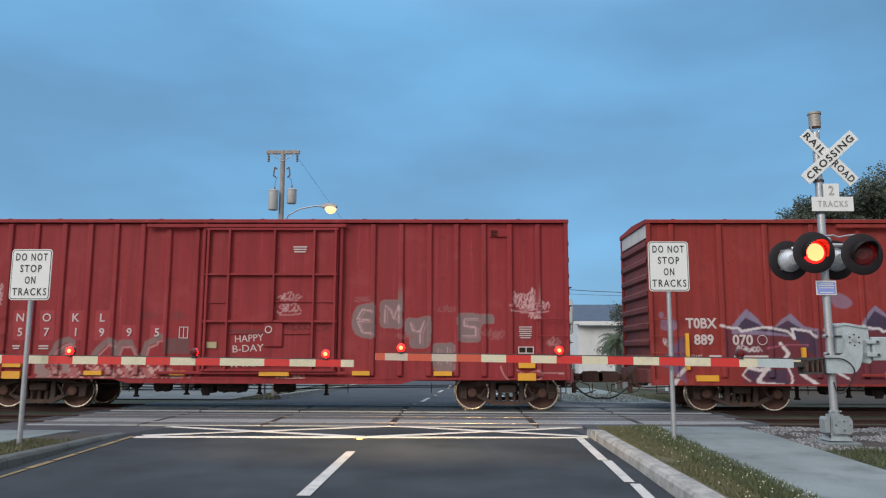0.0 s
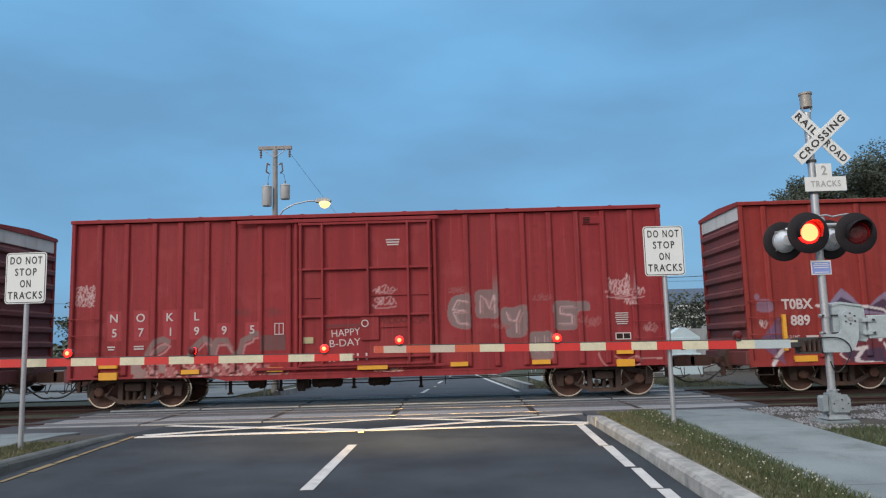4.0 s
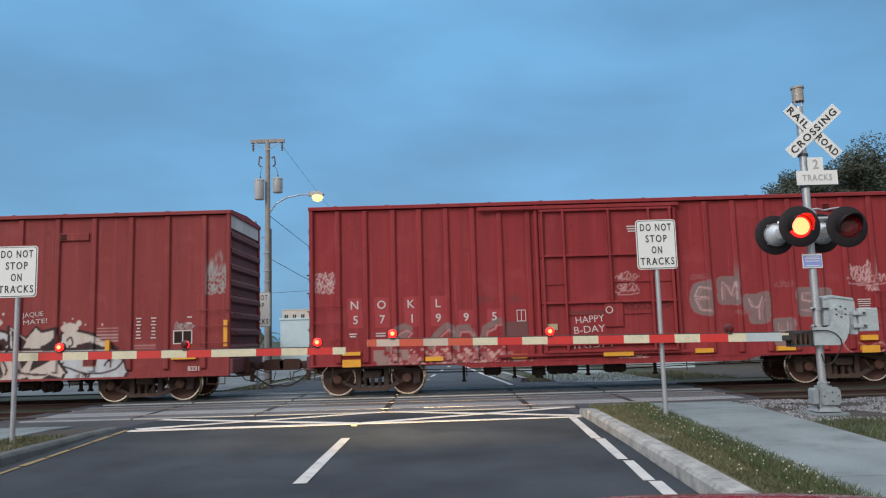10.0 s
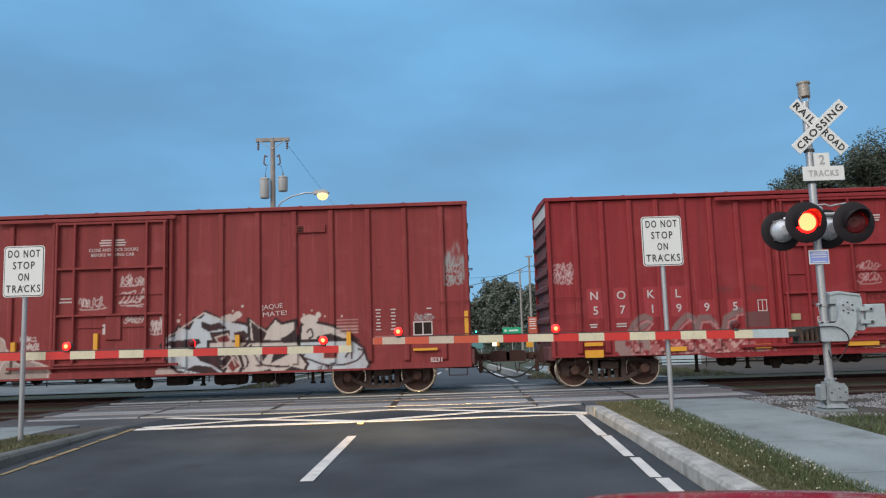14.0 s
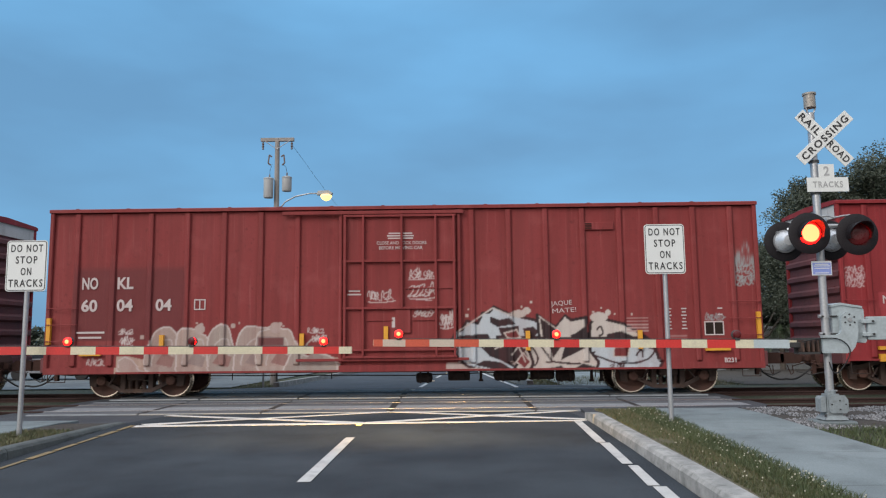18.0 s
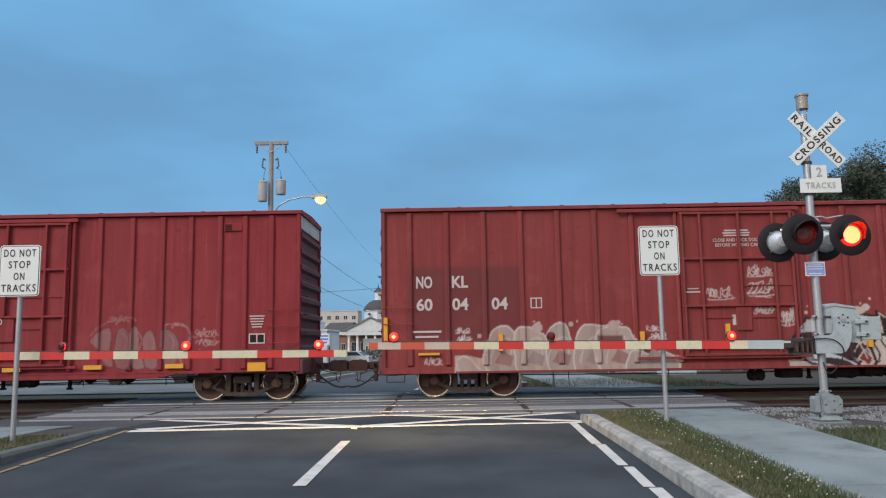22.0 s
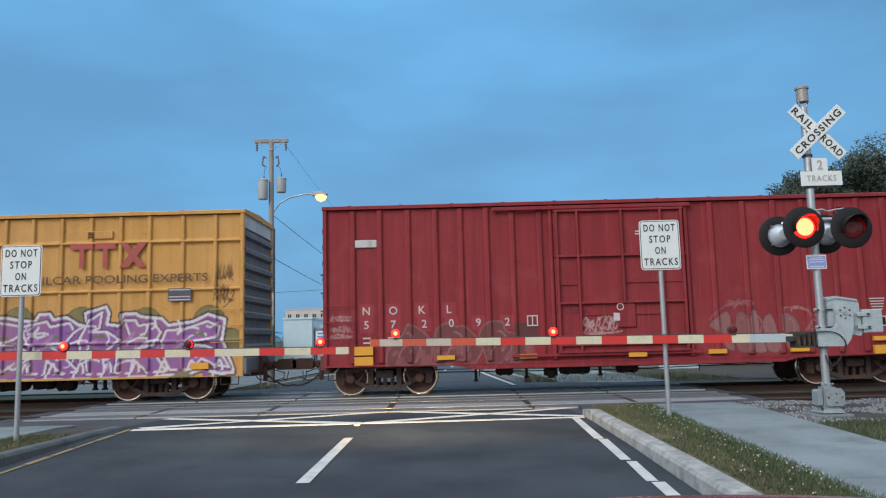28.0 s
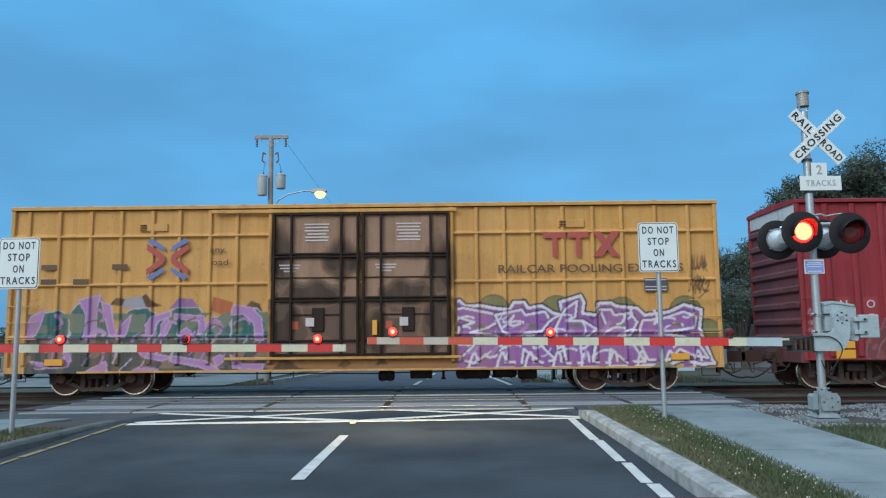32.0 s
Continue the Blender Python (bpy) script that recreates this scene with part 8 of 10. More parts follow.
for i in range(250):
    y = rnd.uniform(5.0, 12.8)
    x = 3.35 - 0.42 * abs(rnd.randn())
    if x < kerb_back(y) + 0.03:
        continue
    z, r = verge(y) + rnd.uniform(0.03, 0.075), rnd.uniform(0.004, 0.0095)
    fl.rod((x, y, z), (x + 0.004, y - 0.006, z + r), r, 5, r * 0.5)
tagged(part("clover_flowers", fl, PETAL), "tiny white clover flowers in the verge grass", "flowers", kind="stuff")


def stones(name, label, x0, x1, y0, y1, n, size, seed, z, material, patchy=False):
    rnd = np.random.RandomState(seed)
    base = np.array([(1, 0, 0), (0, 1, 0), (-1, 0, 0), (0, -1, 0), (0, 0, 1), (0, 0, -0.6)], float)
    tri = np.array([(0, 1, 4), (1, 2, 4), (2, 3, 4), (3, 0, 4), (1, 0, 5), (2, 1, 5), (3, 2, 5), (0, 3, 5)])
    c = np.stack([x0 + (x1 - x0) * rnd.rand(n), y0 + (y1 - y0) * rnd.rand(n), np.zeros(n)], 1)
    if patchy:
        c = c[[noise.noise((a * 1.1, b * 1.6, seed)) > 0.35 * rnd.rand() - 0.22 for a, b in c[:, :2]]]
        n = len(c)
    c[:, 2] = [z(a, b) for a, b in c[:, :2]]
    s = size * (0.5 + rnd.rand(n, 1, 1)) * (0.7 + 0.6 * rnd.rand(n, 6, 3))
    rot = rnd.rand(n) * 6.28
    v = base[None] * s
    cs, sn = np.cos(rot)[:, None], np.sin(rot)[:, None]
    v = np.stack([v[..., 0] * cs - v[..., 1] * sn, v[..., 0] * sn + v[..., 1] * cs, v[..., 2]], -1) + c[:, None]
    me = bpy.data.meshes.new(name)
    me.from_pydata(v.reshape(-1, 3).tolist(), [], (tri[None] + 6 * np.arange(n)[:, None, None]).reshape(-1, 3).tolist())
    me.materials.append(material)
    return tagged(part(name, me, material), label, "stones", kind="stuff")


def island_stone(name, a, b):
    m, n, l, bs = nodes_of(name)
    geo = n.new("ShaderNodeNewGeometry")
    col = mix_rgb(n, l, geo.outputs["Random Per Island"], a, b)
    l.new(mix_rgb(n, l, mul(n, l, noise_of(n, l, 40, 3), 0.4), col, [c * 0.5 for c in a]), bs.inputs["Base Color"])
    bs.inputs["Roughness"].default_value = 0.9
    return m


STONE_PALE = island_stone("pale_crushed_stone", (0.33, 0.33, 0.34), (0.03, 0.03, 0.03))
STONE_DARK = island_stone("oily_crushed_stone", (0.05, 0.038, 0.035), (0.018, 0.015, 0.015))
stones("loose_gravel", "pale crushed stone around the signal mast", 4.95, 8.6, 10.4, 13.6, 9000, 0.017, 11, lambda x, y: level(y) + 0.135 if y < 13.6 else level(y) + 0.13 - 0.22 * (y - 13.6), STONE_PALE, True)
stones("loose_ballast", "dark ballast stones of the railway bed", 6.6, 12.5, 13.8, 22.4, 5200, 0.045, 12, lambda x, y: -0.19, STONE_DARK)
stones("loose_ballast", "dark ballast stones of the railway bed", -15, -9.0, 13.8, 22.4, 4200, 0.045, 13, lambda x, y: -0.19, STONE_DARK)


# ---- lettering and stencils on the cars ----
def bars(parent, x, y, z, widths, h=0.035, gap=0.065, material=None):
    """Small print that cannot be read: plain bars."""
    for i, w in enumerate(widths):
        part("text_bar", Form().box(x - w / 2, x + w / 2, y - 0.002, y + 0.003, z - i * gap - h / 2, z - i * gap + h / 2), material or WHITE_MARK, parent)


def stencil_box(parent, x, y, z, w, h, t=0.025):
    if w > h * 1.2:
        part("stencil_field", Form().box(x - w / 2 + t, x + w / 2 - t, y + 0.001, y + 0.004, z - h / 2 + t, z + h / 2 - t), DARK_BARS, parent)
    f = Form()
    f.box(x - w / 2, x + w / 2, y - 0.002, y + 0.002, z + h / 2 - t, z + h / 2)
    f.box(x - w / 2, x + w / 2, y - 0.002, y + 0.002, z - h / 2, z - h / 2 + t)
    for s in (-1, 0, 1):
        f.box(x + s * (w / 2 - t / 2) - t / 2, x + s * (w / 2 - t / 2) + t / 2, y - 0.002, y + 0.002, z - h / 2 + t, z + h / 2 - t)
    part("stencil_box", f, WHITE_MARK, parent, "white stencilled data box")


FACE = -HALF + 0.052
DOOR = -HALF - 0.042


def letters_on(car, m, items, size, bold=0.006):
    for s, x, z in items:
        lettering(s, size, WHITE_MARK, car, x - m, FACE, z, bold=bold)


ma = car_a["run"]
xa = [2.03, 2.73, 3.5, 4.2]
letters_on(car_a, ma, list(zip("NOKL", xa, (2.36,) * 4, )), 0.30, 0.004)
letters_on(car_a, ma, list(zip("571995", (2.05, 2.75, 3.52, 4.2, 4.92, 5.65), (1.98,) * 6)), 0.30, 0.004)
bars(car_a, 9.35 - ma, DOOR, 4.22, (0.36, 0.34, 0.3))
bars(car_a, 1.98 - ma, FACE, 1.62, (0.2, 0.16))
bars(car_a, 2.7 - ma, FACE, 1.62, (0.26, 0.26))
bars(car_a, 15.23 - ma, FACE, 2.15, (0.34, 0.32, 0.34, 0.3, 0.32, 0.26), 0.025, 0.055)
stencil_box(car_a, 15.24 - ma, FACE, 1.56, 0.40, 0.18)
stencil_box(car_a, 6.35 - ma, FACE, 1.98, 0.24, 0.3, 0.02)
lettering("HAPPY", 0.26, WHITE_MARK, car_a, 8.1 - ma, DOOR, 1.84, width=0.74, turn=-4)
lettering("B-DAY", 0.26, WHITE_MARK, car_a, 8.08 - ma, DOOR, 1.58, width=0.80, turn=-3)
lettering("IRISH", 0.26, WHITE_MARK, car_a, 8.15 - ma, DOOR, 1.2, width=1.0, turn=-2)
part("stencil_disc", Form().lathe([(0.07, -0.002), (0.095, -0.002), (0.095, 0.002), (0.07, 0.002)], (8.6 - ma, DOOR - 0.05, 2.06), "y", 20, caps=False), WHITE_MARK, car_a)
part("placard", Form().box(7.0 - ma, 7.26 - ma, DOOR - 0.01, DOOR, 1.58, 1.74), surface("old_placard", (0.42, 0.36, 0.2), (0.3, 0.26, 0.16), 0.7), car_a, "small yellowed placard")

mb = car_b["run"]
lettering("JAQUE", 0.17, WHITE_MARK, car_b, -6.34 - mb, FACE - 0.004, 2.34, width=0.55, turn=-4)
lettering("MATE!", 0.17, WHITE_MARK, car_b, -6.27 - mb, FACE - 0.004, 2.17, width=0.62, turn=-4)
for s, x, z, w in (("NO", -18.65, 3.0, 0.42), ("KL", -17.72, 3.0, 0.42), ("60", -18.65, 2.42, 0.42), ("04", -17.72, 2.42, 0.42), ("04", -16.7, 2.42, 0.42)):
    lettering(s, 0.42, WHITE_MARK, car_b, x - mb, FACE, z, width=w, bold=0.012)
stencil_box(car_b, -15.75 - mb, FACE, 2.42, 0.3, 0.28, 0.03)
bars(car_b, -18.6 - mb, FACE, 1.72, (0.75, 0.6), 0.05, 0.13)
bars(car_b, -10.5 - mb, DOOR, 4.22, (0.62, 0.7, 0.66), 0.035, 0.065)
lettering("CLOSE AND LOCK DOORS", 0.12, WHITE_MARK, car_b, -10.47 - mb, DOOR, 3.97, width=1.3, bold=0.001)
lettering("BEFORE MOVING CAR", 0.12, WHITE_MARK, car_b, -10.49 - mb, DOOR, 3.84, width=1.14, bold=0.001)
bars(car_b, -11.7 - mb, DOOR, 2.72, (0.3, 0.36), 0.04, 0.09)
for x in (-3.58, -3.19):
    bars(car_b, x - mb, FACE, 2.18, (0.14, 0.10, 0.14, 0.08, 0.12, 0.10, 0.14), 0.032, 0.085)
stencil_box(car_b, -2.43 - mb, FACE, 1.67, 0.5, 0.36, 0.03)
for z in (2.18, 2.02):
    bars(car_b, -2.26 - mb, FACE, z, (0.12,), 0.035)
lettering("B231", 0.16, WHITE_MARK, car_b, -2.1 - mb, -HALF - 0.064, 0.86, bold=0.004)

mc = car_c["run"]
letters_on(car_c, mc, list(zip("NOKL", (-36.2, -35.5, -34.75, -34.05), (2.2,) * 4)), 0.29, 0.004)
letters_on(car_c, mc, list(zip("572092", (-36.2, -35.5, -34.7, -34.0, -33.3, -32.55), (1.84,) * 6)), 0.29, 0.004)
stencil_box(car_c, -31.9 - mc, FACE, 1.85, 0.28, 0.28, 0.03)
bars(car_c, -36.2 - mc, FACE, 1.5, (0.2, 0.18), 0.04, 0.12)
bars(car_c, -35.5 - mc, FACE, 1.5, (0.3, 0.26), 0.04, 0.12)
bars(car_c, -28.9 - mc, DOOR, 4.1, (0.5, 0.52), 0.035, 0.07)
part("vent_plate", Form().box(-36.5 - mc, -35.9 - mc, FACE - 0.03, FACE, 3.86, 4.06, bevel=0.02), END_PALE, car_c, "pale slotted plate high on the side")
bars(car_c, -23.0 - mc, FACE, 2.2, (0.4, 0.36, 0.34, 0.3, 0.26), 0.03, 0.07)
stencil_box(car_c, -23.0 - mc, FACE, 1.62, 0.42, 0.26, 0.03)
part("stencil_disc", Form().lathe([(0.07, -0.002), (0.095, -0.002), (0.095, 0.002), (0.07, 0.002)], (-29.65 - mc, DOOR - 0.05, 2.15), "y", 20, caps=False), WHITE_MARK, car_c)
part("sticker", Form().box(-29.83 - mc, -29.67 - mc, DOOR - 0.046, DOOR - 0.04, 1.79, 1.99), WHITE_MARK, car_c, "white paper sticker")

md = car_d["run"]
DARK_MARK = surface("dark_brown_lettering", (0.10, 0.055, 0.03), (0.16, 0.09, 0.05), 0.7, bump=0)
RED_MARK = surface("red_emblem", (0.40, 0.075, 0.06), (0.33, 0.075, 0.06), 0.7, bump=0)
BLUE_MARK = surface("blue_emblem", (0.13, 0.17, 0.40), (0.16, 0.19, 0.36), 0.7, bump=0)
DF = -HALF - 0.004
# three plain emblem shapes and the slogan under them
em = Form()
em.box(-43.95 - md, -43.35 - md, DF - 0.003, DF, 4.0, 4.16)
em.box(-43.7 - md, -43.58 - md, DF - 0.003, DF, 3.5, 4.0)
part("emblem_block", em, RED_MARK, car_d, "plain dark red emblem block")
em = Form()
em.box(-43.3 - md, -42.75 - md, DF - 0.003, DF, 4.0, 4.16)
em.box(-43.08 - md, -42.96 - md, DF - 0.003, DF, 3.5, 4.0)
part("emblem_block", em, RED_MARK, car_d)
part("emblem_block", Form().plate([(-42.65 - md, 4.16), (-42.45 - md, 4.16), (-41.95 - md, 3.5), (-42.15 - md, 3.5)], DF - 0.003, DF), RED_MARK, car_d)
part("emblem_block", Form().plate([(-42.15 - md, 4.16), (-41.92 - md, 4.16), (-42.4 - md, 3.5), (-42.65 - md, 3.5)], DF - 0.006, DF - 0.003), RED_MARK, car_d)
lettering("RAILCAR POOLING EXPERTS", 0.30, DARK_MARK, car_d, -42.72 - md, DF, 3.2, width=4.8, bold=0.002)
for k in (1, -1):
    for up in (1, -1):
        for pts, mt in (([(0.10, 0.0), (0.14, 0.11), (0.58, 0.42), (0.58, 0.25), (0.24, 0.0)], RED_MARK), ([(0.10, 0.20), (0.14, 0.33), (0.46, 0.55), (0.58, 0.46)], BLUE_MARK)):
            part("emblem_arm", Form().plate([(-53.75 + k * (a - 0.03) - md, 3.545 + up * b) for a, b in pts][::k * up], DF - 0.003, DF), mt, car_d, "faded red and blue emblem arm")
lettering("any", 0.22, DARK_MARK, car_d, -52.45 - md, DF, 3.74, width=0.38, bold=0.002)
lettering("oad", 0.22, DARK_MARK, car_d, -52.38 - md, DF, 3.46, width=0.42, bold=0.002)
for x, z in ((-56.85, 3.36), (-56.85, 2.98), (-56.0, 2.98), (-55.0, 3.36)):
    bars(car_d, x - md, DF, z, (0.4,), 0.14, 0.2, DARK_MARK)
for x in (-49.85, -47.45):
    bars(car_d, x - md, DOOR, 4.42, (0.66, 0.6, 0.64, 0.5, 0.62, 0.6), 0.04, 0.085)
    bars(car_d, x + (-0.7 if x < -49 else -0.6) - md, DOOR, 3.35, (0.55, 0.5, 0.3), 0.035, 0.08)
part("flag_decal", Form().box(-41.35 - md, -40.75 - md, DF - 0.004, DF, 2.58, 2.92), surface("dark_flag_sticker", (0.05, 0.05, 0.07), (0.1, 0.1, 0.12), 0.5, bump=0), car_d, "small dark flag sticker with white bars")
for z in (2.62, 2.70, 2.88):
    part("text_bar", Form().box(-41.33 - md, -40.77 - md, DF - 0.007, DF - 0.0042, z - 0.014, z + 0.014), WHITE_MARK, car_d)
for x in (-50, -47.58):
    part("sticker", Form().box(x - 0.11 - md, x + 0.11 - md, DOOR - 0.050, DOOR - 0.044, 1.76, 1.98), WHITE_MARK, car_d, "white paper sticker")

mt_ = car_t["run"]
for s, x, z, w in (("T0BX", 19.75, 2.26, 0.8), ("889", 19.8, 1.84, 0.5), ("070", 20.79, 1.84, 0.52)):
    lettering(s, 0.36, WHITE_MARK, car_t, x - mt_, FACE, z, width=w, bold=0.01)
lettering("LD LMT", 0.11, WHITE_MARK, car_t, 19.6 - mt_, FACE, 1.42, width=0.3)
bars(car_t, 20.1 - mt_, FACE, 1.42, (0.36,), 0.06)
bars(car_t, 21.0 - mt_, FACE, 1.42, (0.9,), 0.05)
part("stencil_disc", Form().lathe([(0.11, -0.002), (0.13, -0.002), (0.13, 0.002), (0.11, 0.002)], (21.29 - mt_, FACE, 1.84), "y", 20, caps=False), WHITE_MARK, car_t)

# small louvred plates high on the sides
for car, x, z, w, mt in ((car_a, 14.57, 4.6, 0.5, RED), (car_b, -5.31, 4.36, 0.78, RED_B), (car_c, -23.65, 4.54, 0.48, RED_C), (car_d, -54.16, 4.39, 0.74, YELLOW_CAR), (car_d, -43.19, 4.38, 0.68, YELLOW_CAR)):
    x -= car["run"]
    pl = part("route_board", Form().box(x - w / 2, x + w / 2, FACE - 0.035, FACE + 0.02, z - 0.1, z + 0.1, bevel=0.01), mt, car, "small louvred board high on the side")
    for k in range(4):
        part("louvre", Form().box(x - w / 2 + 0.03, x - w / 2 + 0.2, FACE - 0.05, FACE - 0.034, z - 0.075 + 0.042 * k, z - 0.055 + 0.042 * k), DARK_BARS, pl)

# ---- beyond the tracks ----
WOOD_POLE = surface("weathered_pole", (0.33, 0.31, 0.29), (0.23, 0.215, 0.20), 0.9, grain=30, patch=3, bump=0.5)
TRANSFORMER = surface("transformer_grey", (0.42, 0.44, 0.44), (0.34, 0.35, 0.35), 0.5, bump=0.05)
LAMP_GLOW = glow("sodium_glow", (1.0, 0.62, 0.20), 2.2)
WHITE_GLOW = glow("white_street_light", (0.95, 1.0, 1.0), 5.0)
PORCELAIN = surface("brown_porcelain", (0.16, 0.12, 0.11), (0.12, 0.1, 0.1), 0.3, bump=0)


def lathe_part(name, profile, at, axis, n, material, parent, label=""):
    return part(name, Form().lathe(profile, at, axis, n), material, parent, label, smooth=True)


def utility_pole(x, y, top, label, full=False, arm=0.65):
    g = level(y) - 0.15
    p = thing("utility_pole", label, "utility pole", (x, y, g), group="utility poles")
    h = top - g
    part("pole", Form().rod((0, 0, 0), (0, 0, h), 0.14, 12, 0.09), WOOD_POLE, p, "grey weathered wooden pole", smooth=True)
    part("cross_arm", Form().box(-arm, arm, -0.06, 0.06, h - 0.12, h + 0.02, bevel=0.01), WOOD_POLE, p)
    if full:
        for s in (-1, 1):
            part("arm_brace", Form().tube([(s * 0.5, -0.07, h - 0.1), (0, -0.1, h - 0.45)], 0.015, 6), GALV, p)
            part("insulator", Form().lathe([(0.02, -0.3), (0.045, -0.28), (0.03, -0.22), (0.05, -0.18), (0.03, -0.12), (0.05, -0.08), (0.02, 0)], (s * 0.56, 0, h - 0.14), "z", 10), PORCELAIN, p)
            part("fuse_cutout", Form().tube([(s * 0.18, -0.1, h - 0.75), (s * 0.28, -0.12, h - 0.68), (s * 0.32, -0.12, h - 1.0), (s * 0.22, -0.1, h - 1.08)], 0.03, 8), PORCELAIN, p, "porcelain fuse holder")
        for sx, z0, z1 in ((-0.27, h - 2.40, h - 1.62), (0.40, h - 2.12, h - 1.55)):
            tb = lathe_part("transformer", [(0.03, z0), (0.17, z0 + 0.02), (0.185, z0 + 0.06), (0.185, z1 - 0.05), (0.195, z1 - 0.04), (0.195, z1), (0.1, z1 + 0.04)], (sx, -0.2 if sx < 0 else -0.05, 0), "z", 18, TRANSFORMER, p, "grey can transformer")
            part("bushing", Form().lathe([(0.02, 0), (0.035, 0.03), (0.02, 0.07), (0.035, 0.1), (0.015, 0.16)], (sx, -0.05, z1 + 0.03), "z", 8), PORCELAIN, tb)
            part("lead_wire", Form().tube([(sx, -0.05, z1 + 0.18), (sx * 0.9, -0.08, z1 + 0.4), (sx * 0.6, -0.1, h - 1.05)], 0.008, 5), BLACK, p)
        part("riser_pipe", Form().tube([(0.14, -0.08, 0.1), (0.14, -0.08, 6.0)], 0.03, 8), DARK_STEEL, p)
        for z in (3.2, 4.0, 4.4, 5.1):
            part("pole_band", Form().lathe([(0.14, -0.02), (0.155, -0.02), (0.155, 0.02), (0.14, 0.02)], (0, 0, z), "z", 14), GALV, p)
        # small floodlight on the left of the pole
        part("floodlight", Form().box(-0.75, -0.42, -0.2, 0.05, 6.15, 6.32, bevel=0.03), TRANSFORMER, p, "pale floodlight head")
        part("flood_cable", Form().tube([(-0.55, 0, 6.15), (-0.5, -0.05, 5.8), (-0.35, -0.05, 5.65), (-0.12, 0, 5.7)], 0.02, 6), GALV, p)
    return p


px, py = -6.75, 28.0
main_pole = utility_pole(px, py, 9.25, "weathered utility pole with two transformers and a street lamp", True)
h = 9.25 - (level(py) - 0.15)
az = 6.1 - (level(py) - 0.15)
arm_pts = [(0.1, -0.05, az + 0.3), (0.35, -0.1, az + 0.62), (0.75, -0.15, az + 0.82), (1.3, -0.2, az + 0.92), (1.7, -0.2, az + 0.92)]
la = part("lamp_bracket", Form().tube(arm_pts, 0.028, 8), GALV, main_pole, "curved steel lamp arm")
part("lamp_head", Form().plate([(1.6, az + 0.86), (2.15, az + 0.84), (2.2, az + 0.92), (2.05, az + 1.02), (1.65, az + 1.0)], -0.32, -0.08), TRANSFORMER, la, "grey street lamp head")
part("lamp_lens", Form().lathe([(0.02, -0.21), (0.15, -0.15), (0.22, -0.03), (0.19, 0.03)], (1.95, -0.2, az + 0.83), "z", 16), LAMP_GLOW, la, "glowing warm lamp bowl")
for x, y, top in ((-6.55, 85.0, 9.1), (-6.9, 142.0, 8.6), (7.86, 74.0, 9.0), (8.0, 86.0, 8.6)):
    utility_pole(x, y, top, "distant wooden utility pole with cross arm", arm=0.9 if x < 0 else 0.35)


def wire(points, sag, r=0.012, label="thin black overhead wire between poles"):
    pts = []
    for a, b in zip(points[:-1], points[1:]):
        a, b = Vector(a), Vector(b)
        for i in range(12):
            t = i / 12
            pts.append(a.lerp(b, t) - Vector((0, 0, sag * 4 * t * (1 - t))))
    pts.append(Vector(points[-1]))
    return tagged(part("overhead_wire", Form().tube(pts, r, 5), BLACK), label, "cable", group="overhead wires")


for dz, dx in ((6.25, 0.1), (4.6, 0.12)):
    wire([(px + dx, py, dz), (-6.45, 85, dz + 0.1), (-6.8, 142, dz - 0.4)], 0.5)
wire([(px + 0.6, py, 8.95), (-5.9, 85, 8.9)], 0.7, 0.006)
wire([(-6.5, 85, 8.6), (8.6, 86, 8.4), (60, 84, 8.5)], 0.7, 0.02)
wire([(-6.5, 85, 7.1), (7.7, 74, 8.0), (40, 60, 8.2)], 1.2, 0.03)
wire([(-60, 84, 8.0), (-6.5, 85, 7.6)], 1.0, 0.02)

WHITE_WALL = surface("white_painted_wall", (0.70, 0.71, 0.71), (0.58, 0.59, 0.59), 0.7, grain=12, patch=0.6, stain=(0.45, 0.45, 0.43), bump=0.15)
GREY_WALL = surface("grey_render", (0.34, 0.36, 0.37), (0.26, 0.28, 0.29), 0.85, grain=14, patch=0.8, stain=(0.17, 0.18, 0.18), bump=0.3)
BLUE_ROOF = surface("slate_blue_roof", (0.055, 0.085, 0.13), (0.04, 0.06, 0.10), 0.7, grain=18, patch=1.5, bump=0.4)
DARK_ROOF = surface("dark_shingle_roof", (0.07, 0.065, 0.065), (0.05, 0.048, 0.05), 0.85, grain=12, patch=1.0, bump=0.4)
GREY_ROOF = surface("grey_shingle_roof", (0.20, 0.22, 0.25), (0.15, 0.165, 0.19), 0.8, grain=12, patch=1.0, bump=0.3)
CREAM_WALL = surface("cream_render", (0.58, 0.53, 0.48), (0.48, 0.44, 0.40), 0.8, grain=14, patch=0.8, stain=(0.36, 0.33, 0.30), bump=0.2)
BRICK_TAN = surface("tan_brick", (0.30, 0.17, 0.12), (0.24, 0.13, 0.09), 0.85, grain=10, patch=1.0, bump=0.3)
WINDOW = surface("dark_window_glass", (0.03, 0.04, 0.05), (0.05, 0.06, 0.07), 0.08, bump=0)
WARM_WINDOW = glow("lit_window", (1.0, 0.62, 0.25), 0.9)
PALE_BLUE = surface("pale_blue_paint", (0.50, 0.62, 0.66), (0.42, 0.54, 0.58), 0.6, grain=20, patch=1.5, bump=0.1)


